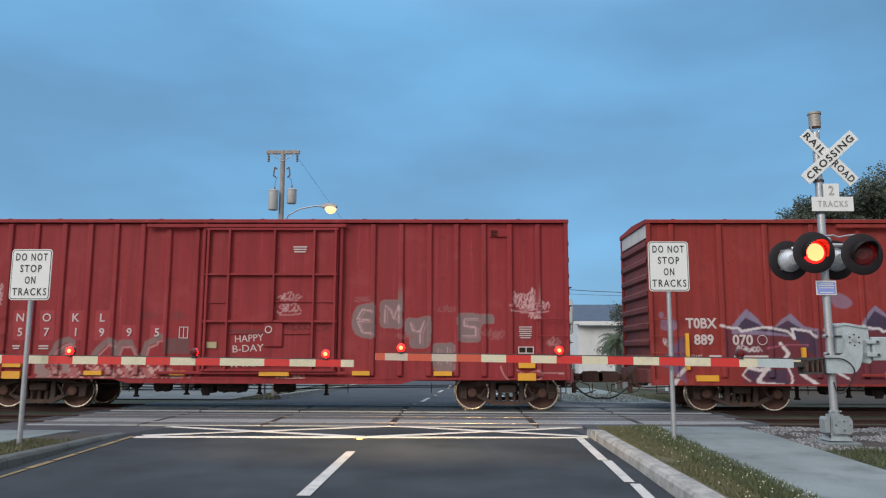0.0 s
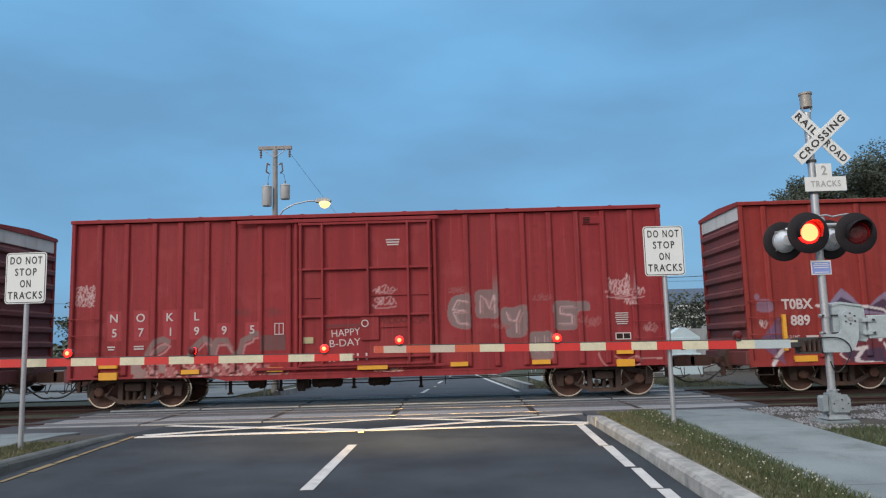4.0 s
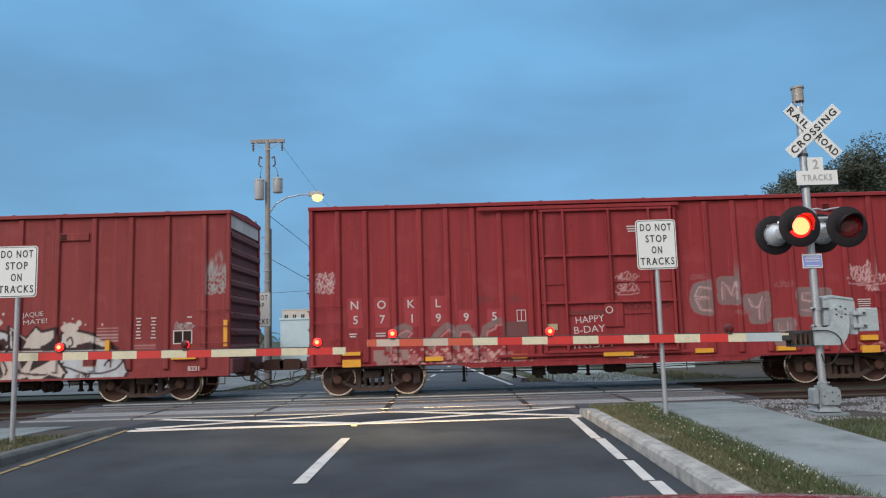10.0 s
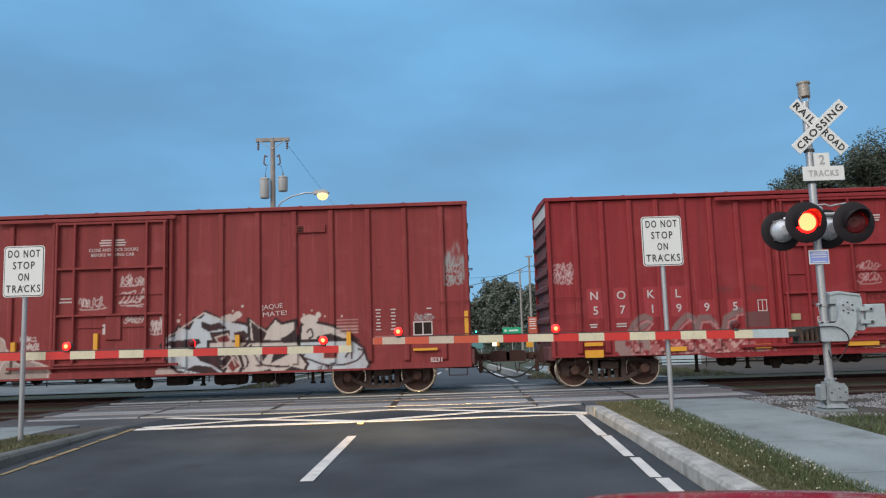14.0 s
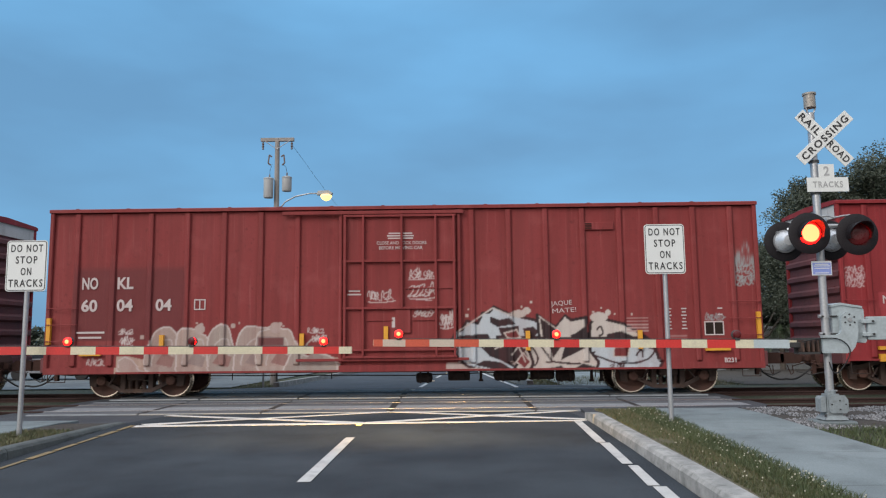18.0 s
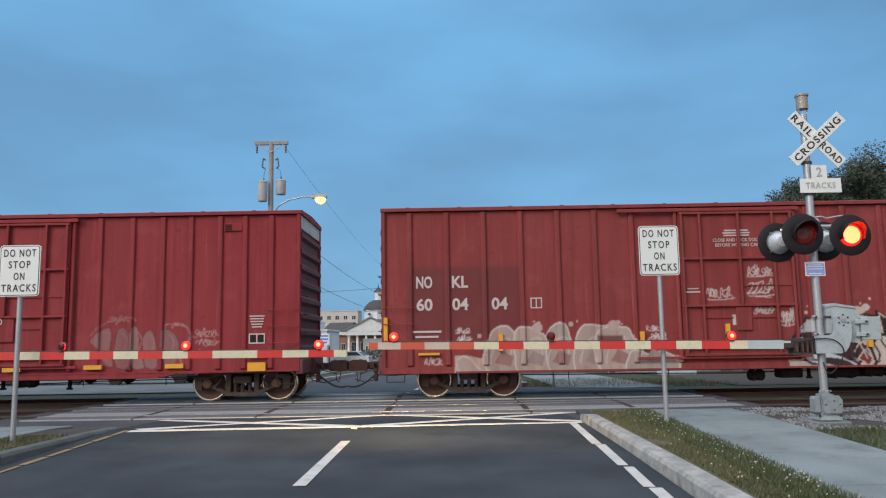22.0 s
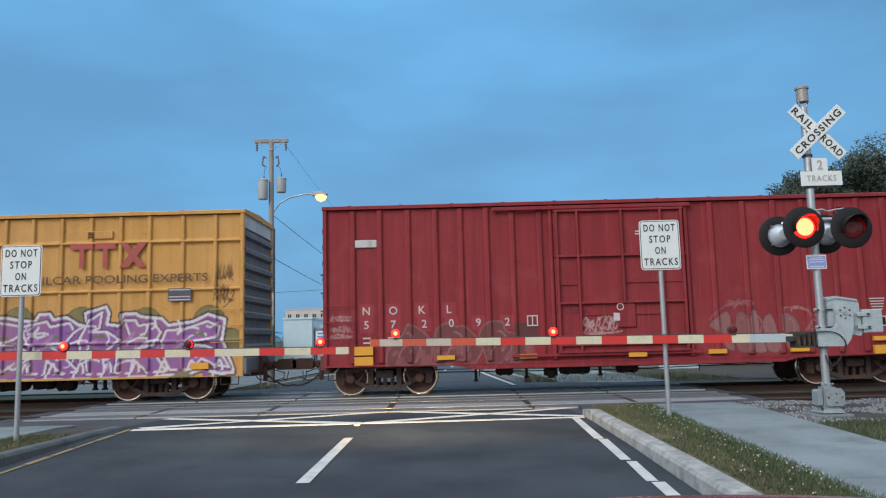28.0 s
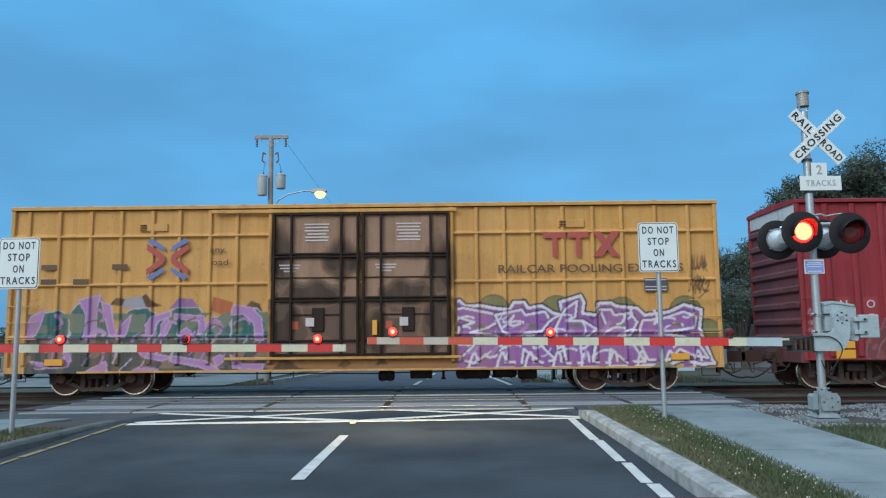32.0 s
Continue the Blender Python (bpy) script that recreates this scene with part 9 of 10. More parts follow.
def window_on(parent, x, y, z, w, hh, glass, frame_mat=None, bars_n=1):
    wn = part("window", Form().box(x - w / 2, x + w / 2, y - 0.03, y + 0.02, z - hh / 2, z + hh / 2), glass, parent)
    f = Form()
    t = 0.07
    for a, b, c, d in ((x - w / 2 - t, x + w / 2 + t, z + hh / 2, z + hh / 2 + t), (x - w / 2 - t, x + w / 2 + t, z - hh / 2 - t, z - hh / 2), (x - w / 2 - t, x - w / 2, z - hh / 2, z + hh / 2), (x + w / 2, x + w / 2 + t, z - hh / 2, z + hh / 2), (x - 0.025, x + 0.025, z - hh / 2, z + hh / 2)):
        f.box(a, b, y - 0.07, y - 0.02, c, d)
    part("window_frame", f, frame_mat or WHITE_WALL, wn)
    return wn


def church():
    k = 140.0
    g = level(k)
    c = thing("church", "white church with dark dome, lantern and pediment", "church", (-13.6, k, g))
    up = -g
    part("nave", Form().box(-5.2, 3.4, 0.5, 14, -0.3, 3.3 + up), BRICK_TAN, c, "brick walls behind white columns")
    part("side_wing", Form().box(3.8, 8.3, 3, 14, -0.3, 3.6 + up), BRICK_TAN, c)
    part("wing_roof", Form().prism([(3.5, 2.6, 3.6 + up), (8.7, 2.6, 3.6 + up), (8.7, 14, 3.6 + up), (3.5, 14, 3.6 + up)], [(3.5, 6, 5.4 + up), (8.5, 6, 5.4 + up), (8.5, 10, 5.4 + up), (3.5, 10, 5.4 + up)]), DARK_ROOF, c, "dark wing roof")
    part("wing_cornice", Form().box(3.5, 8.6, 2.5, 3.0, 2.9 + up, 3.6 + up), WHITE_WALL, c)
    part("side_wing", Form().box(-10.5, -5.2, 3, 14, -0.3, 3.2 + up), BRICK_TAN, c)
    part("wing_cornice", Form().box(-10.8, -5.2, 2.5, 3.0, 2.7 + up, 3.4 + up), WHITE_WALL, c)
    part("wing_roof", Form().prism([(-10.9, 2.4, 3.4 + up), (-5.0, 2.4, 3.4 + up), (-5.0, 14, 3.4 + up), (-10.9, 14, 3.4 + up)], [(-9.6, 6, 5.2 + up), (-5.0, 6, 5.2 + up), (-5.0, 10, 5.2 + up), (-9.6, 10, 5.2 + up)]), DARK_ROOF, c, "dark wing roof")
    part("pediment", Form().plate([(-5.5, 3.3 + up), (3.7, 3.3 + up), (3.7, 3.5 + up), (-0.95, 5.75 + up), (-5.5, 3.5 + up)], -1.3, 0.6), WHITE_WALL, c, "white triangular pediment")
    part("pediment_roof", Form().plate([(-5.8, 3.4 + up), (-0.95, 5.8 + up), (4.0, 3.4 + up), (4.0, 3.62 + up), (-0.95, 6.05 + up), (-5.8, 3.62 + up)], -1.6, 14), GREY_ROOF, c)
    part("entablature", Form().box(-5.5, 3.7, -1.25, -0.2, 2.6 + up, 3.3 + up), WHITE_WALL, c)
    for x in (-5.0, -3.4, -1.75, -0.1, 1.6, 3.2):
        part("column", Form().lathe([(0.36, 0), (0.36, 0.2), (0.28, 0.3), (0.23, 2.35 + up), (0.33, 2.45 + up), (0.33, 2.6 + up)], (x, -0.8, 0), "z", 12), WHITE_WALL, c, smooth=True)
    for x, gl in ((-4.2, WINDOW), (-2.5, WINDOW), (-0.9, WARM_WINDOW), (0.75, WINDOW), (2.4, WINDOW)):
        window_on(c, x, 0.46, 1.3 + up * 0.5, 0.8, 1.9, gl)
    for x in (-9.4, -8.0, -6.6):
        window_on(c, x, 2.96, 1.2 + up * 0.5, 0.7, 1.6, WINDOW)
    for x in (4.8, 6.2, 7.5):
        window_on(c, x, 2.96, 1.4 + up * 0.5, 0.7, 1.6, WINDOW)
    part("drum", Form().lathe([(2.75, 5.6 + up), (2.75, 7.2 + up), (2.95, 7.25 + up), (2.95, 7.45 + up)], (0, 5, 0), "z", 8), WHITE_WALL, c, "eight-sided white drum")
    for x in (-1.5, 0.0, 1.5):
        part("drum_window", Form().lathe([(0.02, -0.05), (0.28, -0.04), (0.28, 0.04)], (x, 2.4, 6.6 + up), "y", 12), WINDOW, c)
    part("dome", Form().lathe([(3.0, 7.45 + up), (2.7, 8.1 + up), (2.0, 8.9 + up), (1.2, 9.35 + up), (0.9, 9.4 + up)], (0, 5, 0), "z", 16), DARK_ROOF, c, "dark shingled dome")
    part("lantern", Form().lathe([(0.85, 9.3 + up), (0.85, 9.55 + up), (0.7, 9.6 + up), (0.7, 10.9 + up), (0.85, 10.95 + up), (0.85, 11.05 + up)], (0, 5, 0), "z", 8), WHITE_WALL, c, "white lantern on the dome")
    part("lantern_roof", Form().lathe([(0.95, 11.05 + up), (0.55, 11.5 + up), (0.12, 11.9 + up), (0.03, 12.6 + up)], (0, 5, 0), "z", 8), DARK_ROOF, c)


church()


def gable_house(label, x0, x1, y, eave, ridge, wall, roof, depth=9.0, windows=(), name="house"):
    g = level(y)
    cx = (x0 + x1) / 2
    hs = thing(name, label, "house", (cx, y, g - 0.1))
    w = (x1 - x0) / 2
    e, r = eave - g + 0.1, ridge - g + 0.1
    part("wall", Form().box(-w, w, 0, depth, -0.2, e), wall, hs)
    part("roof", Form().prism([(-w - 0.4, -0.5, e - 0.1), (w + 0.4, -0.5, e - 0.1), (w + 0.4, -0.5, e + 0.05), (-w - 0.4, -0.5, e + 0.05)],
                              [(-w - 0.4, depth / 2, r - 0.1), (w + 0.4, depth / 2, r - 0.1), (w + 0.4, depth / 2, r + 0.05), (-w - 0.4, depth / 2, r + 0.05)]), roof, hs, "pitched shingle roof")
    part("roof", Form().prism([(-w - 0.4, depth + 0.5, e - 0.1), (w + 0.4, depth + 0.5, e - 0.1), (w + 0.4, depth + 0.5, e + 0.05), (-w - 0.4, depth + 0.5, e + 0.05)],
                              [(-w - 0.4, depth / 2, r - 0.1), (w + 0.4, depth / 2, r - 0.1), (w + 0.4, depth / 2, r + 0.05), (-w - 0.4, depth / 2, r + 0.05)]), roof, hs)
    for s in (-1, 1):
        part("gable_wall", Form().prism([(s * w, 0, e), (s * w, depth, e), (s * w, depth / 2, r)], [(s * (w - 0.15), 0, e), (s * (w - 0.15), depth, e), (s * (w - 0.15), depth / 2, r)]), wall, hs)
    part("fascia", Form().box(-w - 0.4, w + 0.4, -0.56, -0.5, e - 0.22, e + 0.02), WHITE_WALL, hs, "white eave board")
    for x, z in windows:
        window_on(hs, x - cx, -0.01, z - g, 1.0, 1.3, WINDOW)
    return hs


# right-hand side: blue-roofed house, porch, wall, pale blue shrine
blue = gable_house("white house with a dark blue roof behind a wall", 9.8, 30.0, 60.0, 3.95, 5.55, WHITE_WALL, BLUE_ROOF, windows=((16.5, 2.4), (19.5, 2.4), (22.5, 2.4)))
part("dormer", Form().plate([(-5.5, 4.9 + 0.5), (-4.3, 4.9 + 0.5), (-4.8, 5.9 + 0.5)], -0.9, 2.5), WHITE_WALL, blue, "small white gable")
part("upper_trim", Form().box(-10.1, 10.1, -0.62, -0.5, 3.9 + 0.45, 4.1 + 0.45), WHITE_WALL, blue)
ph = thing("porch", "white gabled porch roof on posts", "porch", (14.2, 50.0, level(50)))
part("porch_roof", Form().plate([(-1.5, 2.9), (0, 4.25), (1.5, 2.9), (1.5, 3.05), (0, 4.45), (-1.5, 3.05)], -0.2, 4.0), GREY_ROOF, ph)
part("porch_gable", Form().plate([(-1.4, 2.85), (1.4, 2.85), (0, 4.2)], 0.0, 0.08), WHITE_WALL, ph, "white boarded gable")
part("porch_beam", Form().box(-1.5, 1.5, -0.1, 0.1, 2.6, 2.88), WHITE_WALL, ph)
for x in (-1.35, 1.35):
    part("porch_post", Form().box(x - 0.08, x + 0.08, -0.08, 0.08, 0, 2.6), WHITE_WALL, ph)
for i in range(5):
    part("gable_board", Form().box(-1.2 + 0.22 * i, 1.2 - 0.22 * i, -0.03, 0.0, 2.95 + 0.24 * i, 2.98 + 0.24 * i), GREY_WALL, ph)
yw = 40.0
wl = thing("boundary_wall", "weathered grey panelled concrete wall", "wall", (0, yw, level(yw)))
for i in range(14):
    x = 8.6 + i * 2.4
    part("wall_panel", Form().box(x + 0.12, x + 2.28, -0.06, 0.06, -0.1, 2.2), GREY_WALL, wl)
    part("wall_post", Form().box(x - 0.12, x + 0.12, -0.12, 0.12, -0.1, 2.32, bevel=0.02), GREY_WALL, wl)
g36 = level(36)
sh = thing("wayside_shrine", "pale blue pedimented shrine with arched niche", "shrine", (10.9, 36.0, g36))
part("plinth", Form().box(-0.85, 0.85, -0.35, 0.35, -0.1, 0.55, bevel=0.03), PALE_BLUE, sh)
part("body", Form().box(-0.62, 0.62, -0.28, 0.28, 0.55, 1.55, bevel=0.02), PALE_BLUE, sh)
part("base_ledge", Form().box(-0.8, 0.8, -0.34, 0.34, 0.80, 0.93, bevel=0.02), PALE_BLUE, sh)
part("cornice", Form().box(-0.8, 0.8, -0.36, 0.36, 1.55, 1.70, bevel=0.02), PALE_BLUE, sh)
part("pediment", Form().plate([(-0.78, 1.70), (0.78, 1.70), (0.3, 2.05), (0.12, 2.16), (-0.12, 2.16), (-0.3, 2.05)], -0.34, 0.34), PALE_BLUE, sh)
part("niche", Form().lathe([(0.02, -0.02), (0.17, -0.02), (0.22, 0.0), (0.22, 0.03)], (0, -0.29, 1.30), "y", 16), WINDOW, sh, "dark round niche")
for s in (-1, 1):
    part("pilaster", Form().box(s * 0.5 - 0.08, s * 0.5 + 0.08, -0.32, -0.27, 0.93, 1.55), PALE_BLUE, sh)

# left-hand side: house, white plant building, office block, sign, lamp, cars
gable_house("low white house with a grey shingle roof", -24.5, -17.3, 60.0, 1.75, 3.2, WHITE_WALL, GREY_ROOF, windows=((-18.8, 0.6), (-21, 0.6)))


def flat_block(label, x0, x1, y, top, wall, rows=(), name="building", cols=5, depth=8.0):
    g = level(y)
    b = thing(name, label, "building", ((x0 + x1) / 2, y, g - 0.1))
    w = (x1 - x0) / 2
    part("wall", Form().box(-w, w, 0, depth, -0.2, top - g), wall, b)
    part("parapet", Form().box(-w - 0.08, w + 0.08, -0.08, depth + 0.08, top - g, top - g + 0.18, bevel=0.02), wall, b)
    for z in rows:
        for i in range(cols):
            window_on(b, -w + 2 * w * (i + 0.5) / cols, -0.01, z - g, w * 0.9 / cols, 0.9, WINDOW)
    return b


flat_block("pale blue-white flat-roofed utility building", -15.7, -13.0, 70.0, 3.5, PALE_BLUE, name="building")
flat_block("white flat-roofed shed beside the utility building", -12.9, -11.6, 71.0, 2.6, WHITE_WALL)
flat_block("cream office block with rows of windows", -39.0, -21.4, 176.0, 8.7, CREAM_WALL, (7.2, 4.6), cols=9)
flat_block("low grey store beyond the junction", -13.5, -7.6, 118.0, 1.8, GREY_WALL, (0.4,), cols=4)
sgn = thing("roadside_sign", "white board with blue lines of unreadable print", "sign", (-10.2, 60.0, level(60)))
part("board", Form().box(-0.62, 0.62, -0.05, 0.05, 1.85, 2.75, bevel=0.02), SIGN_WHITE, sgn)
for x in (-0.6, 0.6):
    part("leg", Form().box(x - 0.06, x + 0.06, -0.05, 0.05, 0, 1.75), DARK_STEEL, sgn)
for z, w in ((2.58, 0.5), (2.32, 0.52), (2.06, 0.42)):
    part("text_bar", Form().box(-w, w, -0.058, -0.051, z - 0.07, z + 0.07), BLUE_SIGN, sgn)


def lamp_post(x, y, top, heads, material, label, r=0.17):
    g = level(y)
    lp = thing("lamp_post", label, "street lamp", (x, y, g), group="street lamps")
    hh = top - g
    part("post", Form().rod((0, 0, -0.1), (0, 0, hh), 0.09, 10, 0.06), GALV, lp)
    for dx in heads:
        part("lamp_arm", Form().tube([(0, 0, hh - 0.1), (dx * 0.5, -0.05, hh + 0.05), (dx, -0.1, hh + 0.08)], 0.03, 6), GALV, lp)
        part("lamp_bowl", Form().lathe([(0.03, -r * 0.7), (r, -r * 0.3), (r * 1.1, 0.03), (r * 0.6, 0.1)], (dx, -0.1, hh + 0.02), "z", 14), material, lp, "glowing lamp")
    return lp


lamp_post(-14.75, 45.0, 6.2, (0.5, -0.75), LAMP_GLOW, "tall lamp post with two glowing heads")
lamp_post(-8.6, 105.0, 8.0, (0.4,), WHITE_GLOW, "distant street lamp shining white", 0.26)
lamp_post(-5.6, 107.0, 7.9, (0.3,), WHITE_GLOW, "distant street lamp shining white", 0.26)

TAIL = glow("tail_light_red", (1.0, 0.03, 0.03), 2.5)
GREEN_GLOW = glow("green_signal", (0.05, 1.0, 0.65), 4.0)
SIGN_GREEN = surface("green_street_sign", (0.012, 0.42, 0.20), (0.01, 0.36, 0.17), 0.4, bump=0)
SIGN_ORANGE = surface("orange_red_sign", (0.55, 0.10, 0.05), (0.48, 0.10, 0.06), 0.5, bump=0)


def car_paint(name, c):
    return surface(name, c, [k * 0.8 for k in c], 0.25, 0.2, grain=60, patch=1.5, amount=0.3, bump=0)


def motor_car(label, x, y, turn, paint, tail=False, pickup=False):
    c = thing("car", label, "car", Matrix.Translation((x, y, level(y) - 0.06)) @ pose(0, 0, 0, 0, 0, turn), group="cars beyond the tracks")
    low = [(-2.25, 0.35), (2.25, 0.35), (2.3, 0.62), (2.2, 0.85), (1.1, 0.95), (-1.0 if not pickup else -2.2, 0.98), (-2.2, 0.95), (-2.28, 0.6)]
    part("body", Form().plate(low, -0.86, 0.86), paint, c)
    if pickup:
        cab = [(-0.6, 0.95), (1.1, 0.95), (0.5, 1.68), (-0.45, 1.72)]
        part("load_bed", Form().box(-2.2, -0.65, -0.88, 0.88, 0.9, 1.15, bevel=0.02), paint, c)
    else:
        cab = [(-1.7, 0.95), (1.1, 0.93), (0.35, 1.42), (-1.0, 1.45)]
    part("cabin", Form().plate(cab, -0.72, 0.72), paint, c)
    glass = [(cab[0][0] + 0.22, 1.0), (cab[1][0] - 0.28, 1.0), (cab[2][0] - 0.02, cab[2][1] - 0.08), (cab[3][0] + 0.06, cab[3][1] - 0.08)]
    for s in (-1, 1):
        part("side_window", Form().plate(glass, s * 0.725 - 0.005, s * 0.725 + 0.005), WINDOW, c)
        part("tail_light", Form().box(-2.30, -2.24, s * 0.66 - 0.15, s * 0.66 + 0.15, 0.66, 0.84, bevel=0.015), TAIL if tail else LENS_DARK, c)
        part("headlight", Form().box(2.2, 2.28, s * 0.62 - 0.16, s * 0.62 + 0.16, 0.6, 0.74, bevel=0.015), LAMP_GLASS, c)
        for xx in (-1.4, 1.4):
            w = part("wheel", Form().lathe([(0.2, -0.1), (0.30, -0.1), (0.325, -0.07), (0.325, 0.07), (0.30, 0.1), (0.2, 0.1)], (0, 0, 0), "y", 20), BLACK, c, at=(xx, s * 0.8, 0.325))
            part("rim", Form().lathe([(0.02, -0.09), (0.06, -0.1), (0.19, -0.08), (0.205, -0.06), (0.205, 0.06), (0.02, 0.09)], (0, 0, 0), "y", 14), GALV, w)
    part("rear_window", Form().prism([(cab[0][0] + 0.05, -0.6, 1.02), (cab[0][0] + 0.05, 0.6, 1.02), (cab[3][0] - 0.12, 0.55, cab[3][1] - 0.1), (cab[3][0] - 0.12, -0.55, cab[3][1] - 0.1)],
                                     [(cab[0][0] - 0.0, -0.6, 1.02), (cab[0][0] - 0.0, 0.6, 1.02), (cab[3][0] - 0.17, 0.55, cab[3][1] - 0.1), (cab[3][0] - 0.17, -0.55, cab[3][1] - 0.1)]), WINDOW, c)
    return c


WHITE_CAR, GREY_CAR, DARK_CAR, TEAL_CAR = car_paint("white_car", (0.7, 0.71, 0.72)), car_paint("silver_car", (0.3, 0.31, 0.33)), car_paint("dark_car", (0.03, 0.03, 0.035)), car_paint("teal_car", (0.03, 0.16, 0.17))
motor_car("dark parked car seen under the train", -13.4, 34.0, 4, DARK_CAR)
motor_car("dark grey parked car seen under the train", -18.3, 34.5, 3, GREY_CAR)
motor_car("black parked car on the lot", -23.2, 35.0, 3, DARK_CAR)
motor_car("white pickup parked beyond the tracks", -12.6, 41.5, 178, WHITE_CAR, pickup=True)
motor_car("white van-like car parked on the lot", -17.5, 43.0, 2, WHITE_CAR)
motor_car("pale silver car parked before the church", -10.12, 75.95, 172, WHITE_CAR)
motor_car("teal car parked near the house", -21.5, 48.0, 0, TEAL_CAR)
motor_car("dark car driving away with red tail lights", -0.5, 101.0, 92, DARK_CAR, tail=True)
motor_car("dark car waiting at the far junction with red tail lights", -3.1, 108.0, 90, DARK_CAR, tail=True)
motor_car("grey car stopped at the far junction with red tail lights", 0.9, 124.0, 90, DARK_CAR, tail=True)
strip("car_park", lambda y: (-34, -7.6), [25.4, 31, 46, 58], LOT_GREY, -0.05, label="pale worn concrete car park beyond the tracks", category="car park", kind="structure")
strip("pavement", lambda y: (3.6, 7.0), [24.0, 31, 39], CONCRETE, -0.05, label="pale concrete pavement on the far corner", category="footpath", kind="structure")
# dark sheet beyond the track; its colour stands in for the train's shade
strip("verge", lambda y: (9.5, 70), [24.6, 31, 39.5], SOIL_DARK, -0.07, label="dark ground sheet coloured for the shade under the train", category="ground", kind="structure")
kf = thing("kerb", "low concrete kerb of the far corner", "kerb", kind="structure")
part("kerb_stone", Form().prism([(2.35, 24.2, -0.2), (2.55, 24.2, -0.2), (2.55, 24.2, 0.10), (2.35, 24.2, 0.10)], [(1.75, 40, -0.4), (1.95, 40, -0.4), (1.95, 40, -0.17), (1.75, 40, -0.17)]), KERB_STONE, kf)
part("kerb_stone", Form().prism([(-5.9, 24.4, -0.2), (-5.7, 24.4, -0.2), (-5.7, 24.4, 0.10), (-5.9, 24.4, 0.10)], [(-5.1, 40, -0.4), (-4.9, 40, -0.4), (-4.9, 40, -0.17), (-5.1, 40, -0.17)]), KERB_STONE, kf)

# far junction: signals, street-name and warning signs
jn = thing("traffic_signal", "distant mast arm with green lights and a street-name sign", "traffic signal", (2.6, 112.0, level(112) - 1.0))
part("mast", Form().rod((0, 0, 0), (0, 0, 6.4), 0.12, 8, 0.09), GALV, jn)
part("mast_arm", Form().rod((0, 0, 4.9), (-5.4, 0, 5.1), 0.08, 8, 0.05), GALV, jn)
for x in (-2.2, 0.9):
    hd_ = part("signal_head", Form().box(x - 0.2, x + 0.2, -0.15, 0.1, 3.9, 5.0, bevel=0.03), BLACK, jn)
    part("green_lens", Form().lathe([(0.02, -0.06), (0.11, -0.03), (0.11, 0.0)], (x, -0.16, 4.1), "y", 12), GREEN_GLOW, hd_, "lit green lens")
part("name_board", Form().box(-4.4, -3.2, -0.06, 0.0, 4.25, 4.7, bevel=0.01), SIGN_GREEN, jn, "green street-name board with a pale bar")
part("text_bar", Form().box(-4.2, -3.5, -0.066, -0.061, 4.42, 4.56), SIGN_WHITE, jn)
ns = thing("street_name_sign", "green street-name board on a thin post", "street sign", (4.75, 60.0, level(60)))
part("post", Form().rod((0, 0, -0.1), (0, 0, 2.5), 0.035, 8), GALV, ns)
part("name_board", Form().box(-0.74, 0.74, -0.05, -0.03, 1.98, 2.46, bevel=0.005), SIGN_GREEN, ns)
part("text_bar", Form().box(-0.25, 0.5, -0.056, -0.051, 2.14, 2.28), SIGN_WHITE, ns)
part("text_bar", Form().box(-0.6, -0.42, -0.056, -0.051, 2.12, 2.3), SIGN_WHITE, ns)
ws_ = thing("warning_board", "orange-red warning board with unreadable white lines", "road sign", (5.36, 50.0, level(50)))
part("post", Form().rod((0, 0, -0.1), (0, 0, 2.9), 0.035, 8), GALV, ws_)
part("board", Form().box(-0.29, 0.29, -0.06, -0.04, 1.75, 2.9, bevel=0.005), SIGN_ORANGE, ws_)
for z, w in ((2.75, 0.2), (2.6, 0.22), (2.45, 0.18), (2.3, 0.22), (2.12, 0.2)):
    part("text_bar", Form().box(-w, w, -0.066, -0.061, z - 0.03, z + 0.03), SIGN_WHITE, ws_)
part("lower_plate", Form().box(-0.25, 0.25, -0.06, -0.04, 1.25, 1.72, bevel=0.005), SIGN_WHITE, ws_)
yb = thing("warning_board", "small yellow marker board on a post", "road sign", (4.9, 48.0, level(48)))
part("post", Form().rod((0, 0, -0.1), (0, 0, 1.6), 0.03, 8), GALV, yb)
part("board", Form().box(-0.22, 0.22, -0.05, -0.03, 0.9, 1.6, bevel=0.005), YELLOW_MARK, yb)

LIT_BOARD = glow("lit_shop_board", (1.0, 0.93, 0.75), 0.9)
sb = thing("shop_sign", "small lit white and yellow roadside board on a post", "sign", (5.12, 90.0, level(90)))
part("post", Form().rod((0, 0, -0.1), (0, 0, 1.0), 0.05, 8), GALV, sb)
part("board", Form().box(-0.42, 0.10, -0.08, 0.0, 0.93, 1.62, bevel=0.02), LIT_BOARD, sb, "lit white panel")
part("board", Form().box(0.12, 0.44, -0.08, 0.0, 0.93, 1.62, bevel=0.02), YELLOW_MARK, sb, "yellow panel")
db = thing("direction_board", "small teal board on two posts far down the road", "sign", (2.9, 90.0, level(90)))
for x in (-0.5, 0.5):
    part("post", Form().rod((x, 0, -0.1), (x, 0, 1.45), 0.04, 8), GALV, db)
part("board", Form().box(-0.7, 0.7, -0.07, -0.04, 0.7, 1.5, bevel=0.01), surface("teal_board", (0.10, 0.26, 0.27), (0.08, 0.22, 0.23), 0.5, bump=0), db)

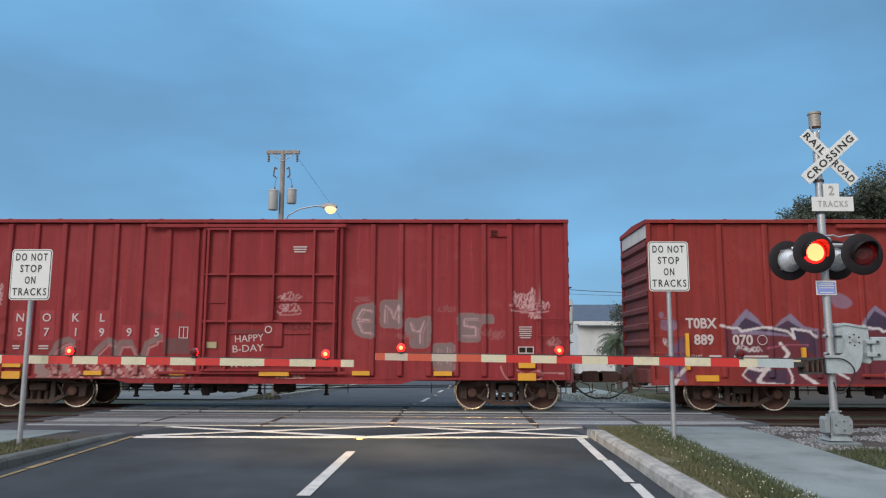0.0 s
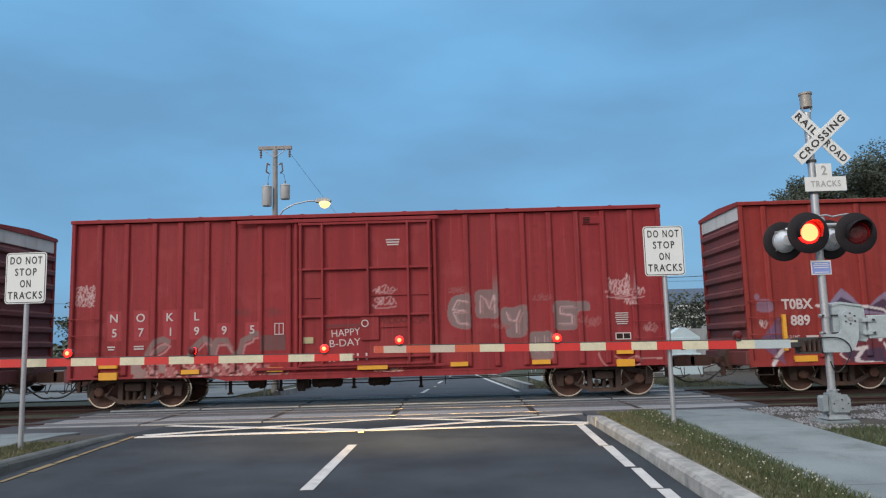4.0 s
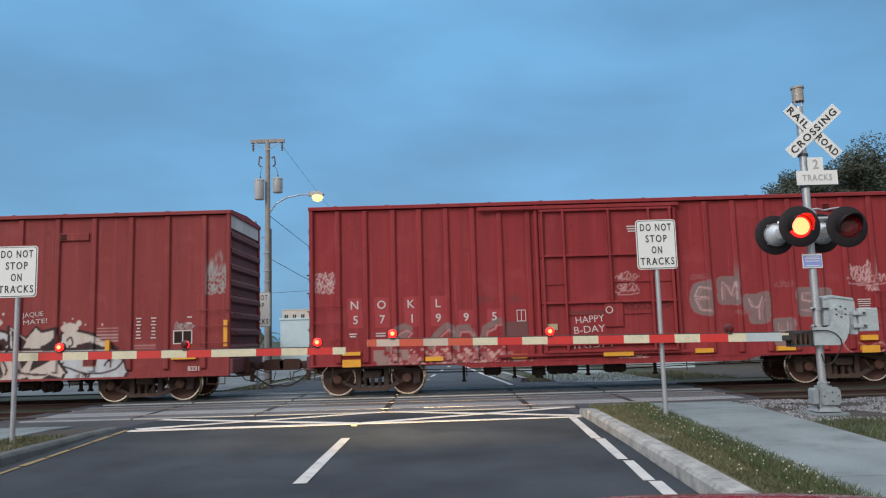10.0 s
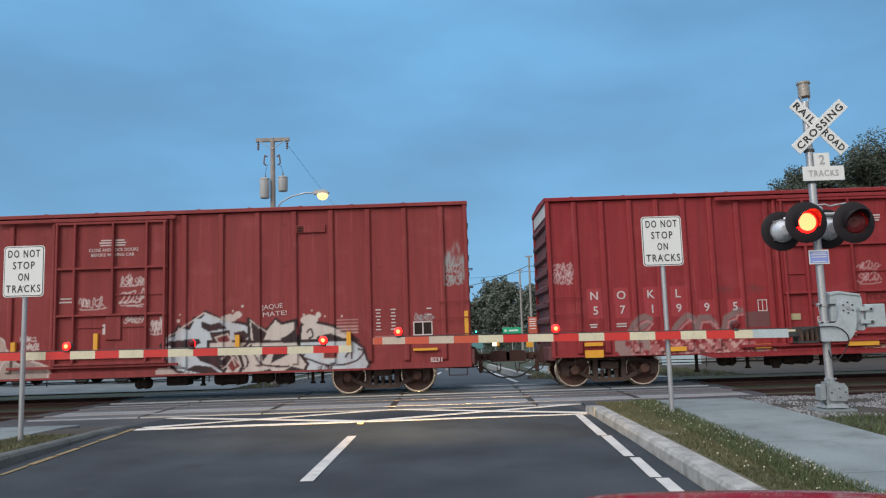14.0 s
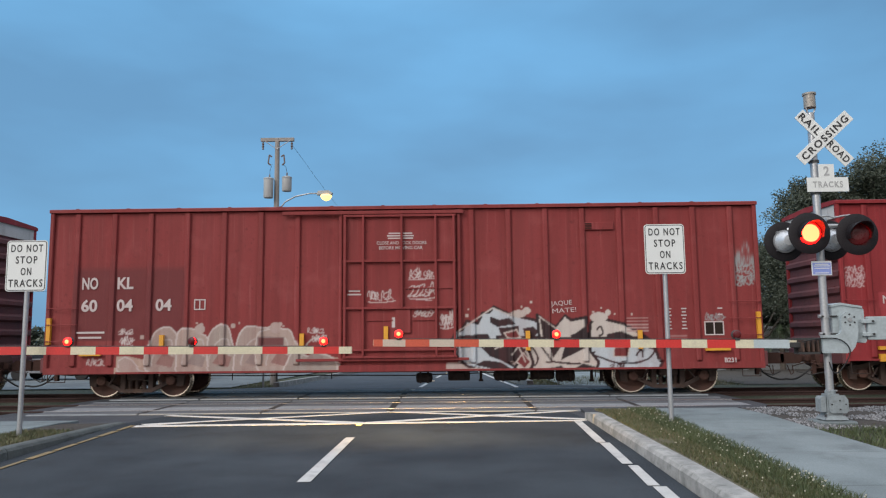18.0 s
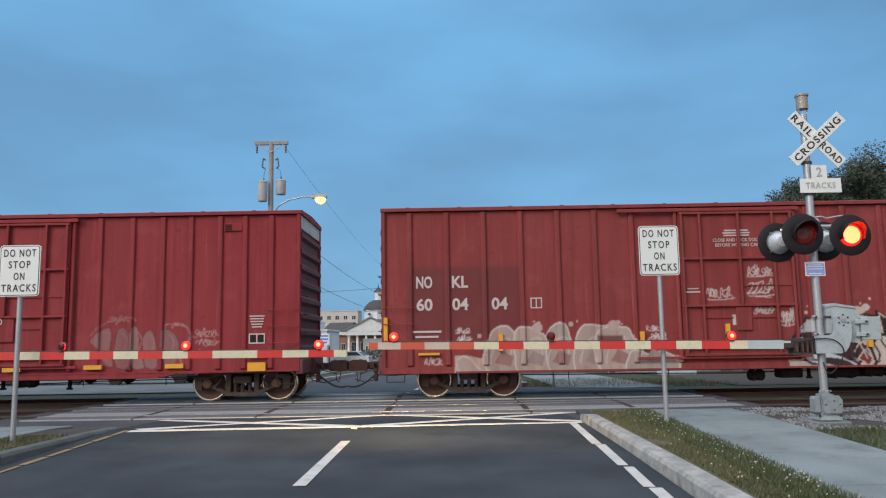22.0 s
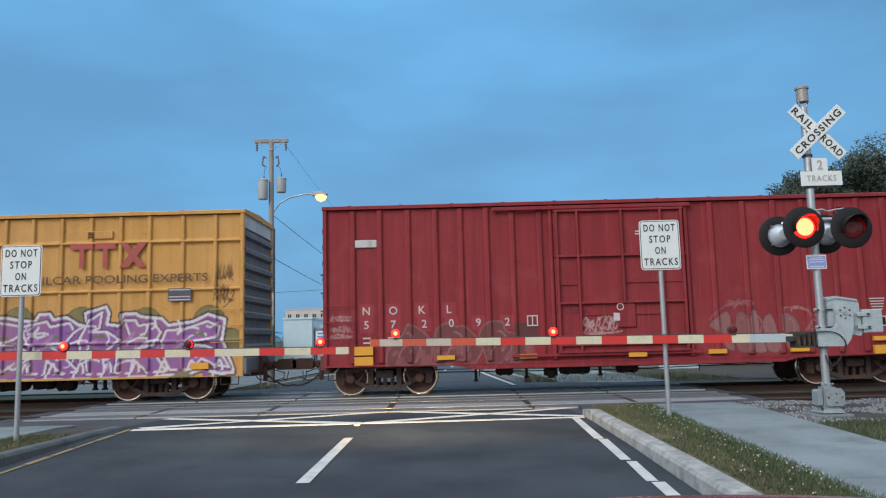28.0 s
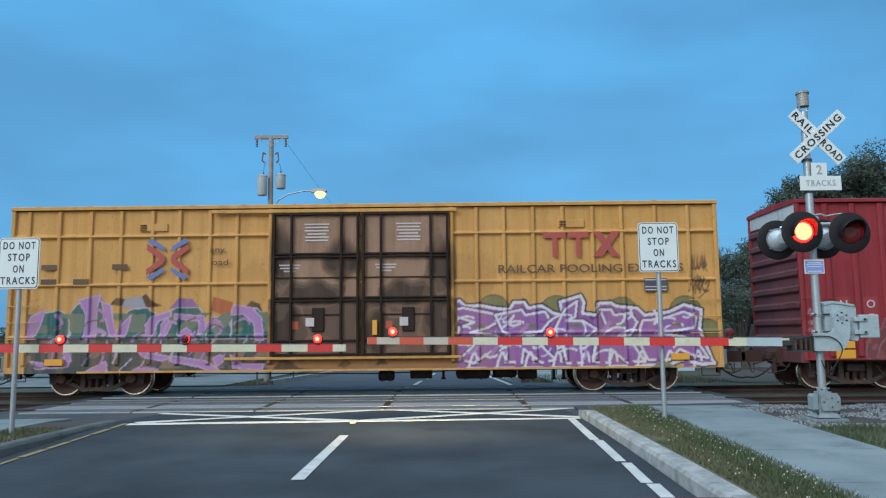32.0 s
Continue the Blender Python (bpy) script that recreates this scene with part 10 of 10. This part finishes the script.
# ---- trees and hedges beyond the tracks ----
tree("large dark oak with rusty patches behind the wall", 22.0, 41.5, 11.6, 6.6, 31, LEAF, 0.115, 3600, 0.12, lobes_n=28)
tree("bushy oak with brownish leaves", 27.0, 44.0, 11.6, 5.5, 32, LEAF_DRY, 0.115, 2800, 0.15, lobes_n=20)
tree("dense young oak beside the palms", 15.6, 39.2, 7.0, 2.7, 33, LEAF, 0.085, 2200, 0.1, lobes_n=20)
tree("dark shrub tree over the wall", 18.6, 38.6, 6.0, 2.4, 39, LEAF, 0.085, 1900, 0.1, lobes_n=14)
tree("broad shrub tree by the blue-roofed house", 10.9, 46.5, 5.2, 2.1, 34, LEAF, 0.085, 1900, 0.16, lobes_n=16)
for i, (x, y, hgt) in enumerate(((8.5, 39.2, 2.5), (12.2, 43.5, 2.2), (9.6, 44.5, 2.6), (17.0, 38.9, 2.0), (14.2, 38.9, 2.2), (-13.9, 57.0, 2.4))):
    palm(x, y, hgt, 60 + i, 44 if i == 0 else 26, 1.45 if i == 0 else 1.7)
# mossy grey leaves, lightened in colour to imitate the haze of distance
LEAF_MOSS_HAZED = leaf_material("hazed_mossy_leaves", (0.10, 0.125, 0.10), (0.15, 0.17, 0.135))
tree("broad live oak with hanging moss by the road", 2.6, 121.0, 9.9, 5.0, 35, LEAF_MOSS_HAZED, 0.36, 460, 0.3, 3.6, 20)
tree("tall live oak with hanging moss", 7.4, 118.0, 11.4, 5.8, 36, LEAF_MOSS_HAZED, 0.36, 460, 0.26, 3.6, 22)
tree("live oak at the road side", 12.6, 113.0, 10.0, 5.0, 37, LEAF_MOSS_HAZED, 0.36, 360, 0.25, 2.6, 18)
tree("round tree behind the white house", -25.0, 82.0, 8.6, 4.2, 38, LEAF, 0.3, 320, 0.2, lobes_n=16)
tree("round tree behind the car park", -31.0, 84.0, 7.8, 4.0, 40, LEAF, 0.3, 300, 0.2, lobes_n=14)
tree("dark tree beyond the house", -38.0, 78.0, 8.0, 4.5, 41, LEAF, 0.3, 300, 0.2, lobes_n=14)


def hedge(x0, x1, y, h, seed, label="clipped dark green hedge"):
    rnd = np.random.RandomState(seed)
    n = int((x1 - x0) * h * 260)
    c = np.stack([x0 + (x1 - x0) * rnd.rand(n), y + 0.9 * rnd.rand(n) - 0.45, level(y) + h * rnd.rand(n) ** 0.8 * (0.85 + 0.2 * rnd.rand(n))], 1)
    ob = part("hedge", quads_mesh("hedge", c, 0.16 * (0.6 + 0.8 * rnd.rand(n)), rnd, LEAF), LEAF)
    return tagged(ob, label, "hedge", kind="stuff")


hedge(11.5, 30, 41.6, 4.2, 55, "dense dark bushes behind the grey wall")
hedge(-13.0, -8.2, 112, 1.7, 51)
hedge(-7.2, -4.6, 108, 2.0, 52)
hedge(4.0, 9.0, 100, 2.4, 53, "rough dark bushes by the road")
hedge(6.5, 12, 62, 1.6, 54, "rough dark bushes by the road")
rnd = np.random.RandomState(77)
far = []
for i in range(150):
    x = rnd.uniform(-330, 330)
    y = rnd.uniform(210, 260)
    if -16 < x < 6 and y < 400:
        y += 120
    far.append((x, y, level(y) + rnd.uniform(2.5, 5.5), rnd.uniform(4, 9), rnd.uniform(3, 5.5)))
cen = clumped(rnd, far, 26)
tagged(part("far_woods", quads_mesh("far_woods", cen, 1.3 * (0.6 + 0.8 * rnd.rand(len(cen))), rnd, LEAF), LEAF), "dark belt of distant trees", "woods", kind="stuff")


# ---- what moves: the train gathers speed, its wheels turn, the signal lights flash ----
def train_way(t):
    v = t / 16 - 1
    return 0.0061 * v ** 3 + 11.2886 * v * v + 29.9417 * v + 5.226


def motions():
    ts = [i * 0.5 for i in range(65)]
    for car in CARS:
        walk(car, [(t, pose(car["run"] + train_way(t), FAR_TRACK, 0)) for t in ts])
    tw = [i * 0.2 for i in range(161)]
    for ws in SPINNERS:
        base = ws.matrix_basis.translation.copy()
        walk(ws, [(t, pose(*base, 0, math.degrees((train_way(t) - train_way(0)) / WHEEL_R), 0)) for t in tw])
    # each lens turns its lit or its dark face to the road, every 0.639 s
    for lens, phase in FLASHERS:
        base, turned = lens.matrix_basis.copy(), 160 * phase
        rows, t = [(0.0, base @ pose(0, 0, 0, 0, 0, turned))], 0.222
        while t < 31.8:
            begin = math.floor(t * FPS - 0.5)
            for k, angle in (((-1, 160), (0, 80), (1, 0)) if turned else ((0, 0), (1, 45), (2, 125), (3, 160))):
                rows.append(((begin + k) / FPS, base @ pose(0, 0, 0, 0, 0, angle)))
            turned, t = 160 - turned, t + 0.639
        rows.append((32.0, base @ pose(0, 0, 0, 0, 0, turned)))
        walk(lens, rows)


motions()
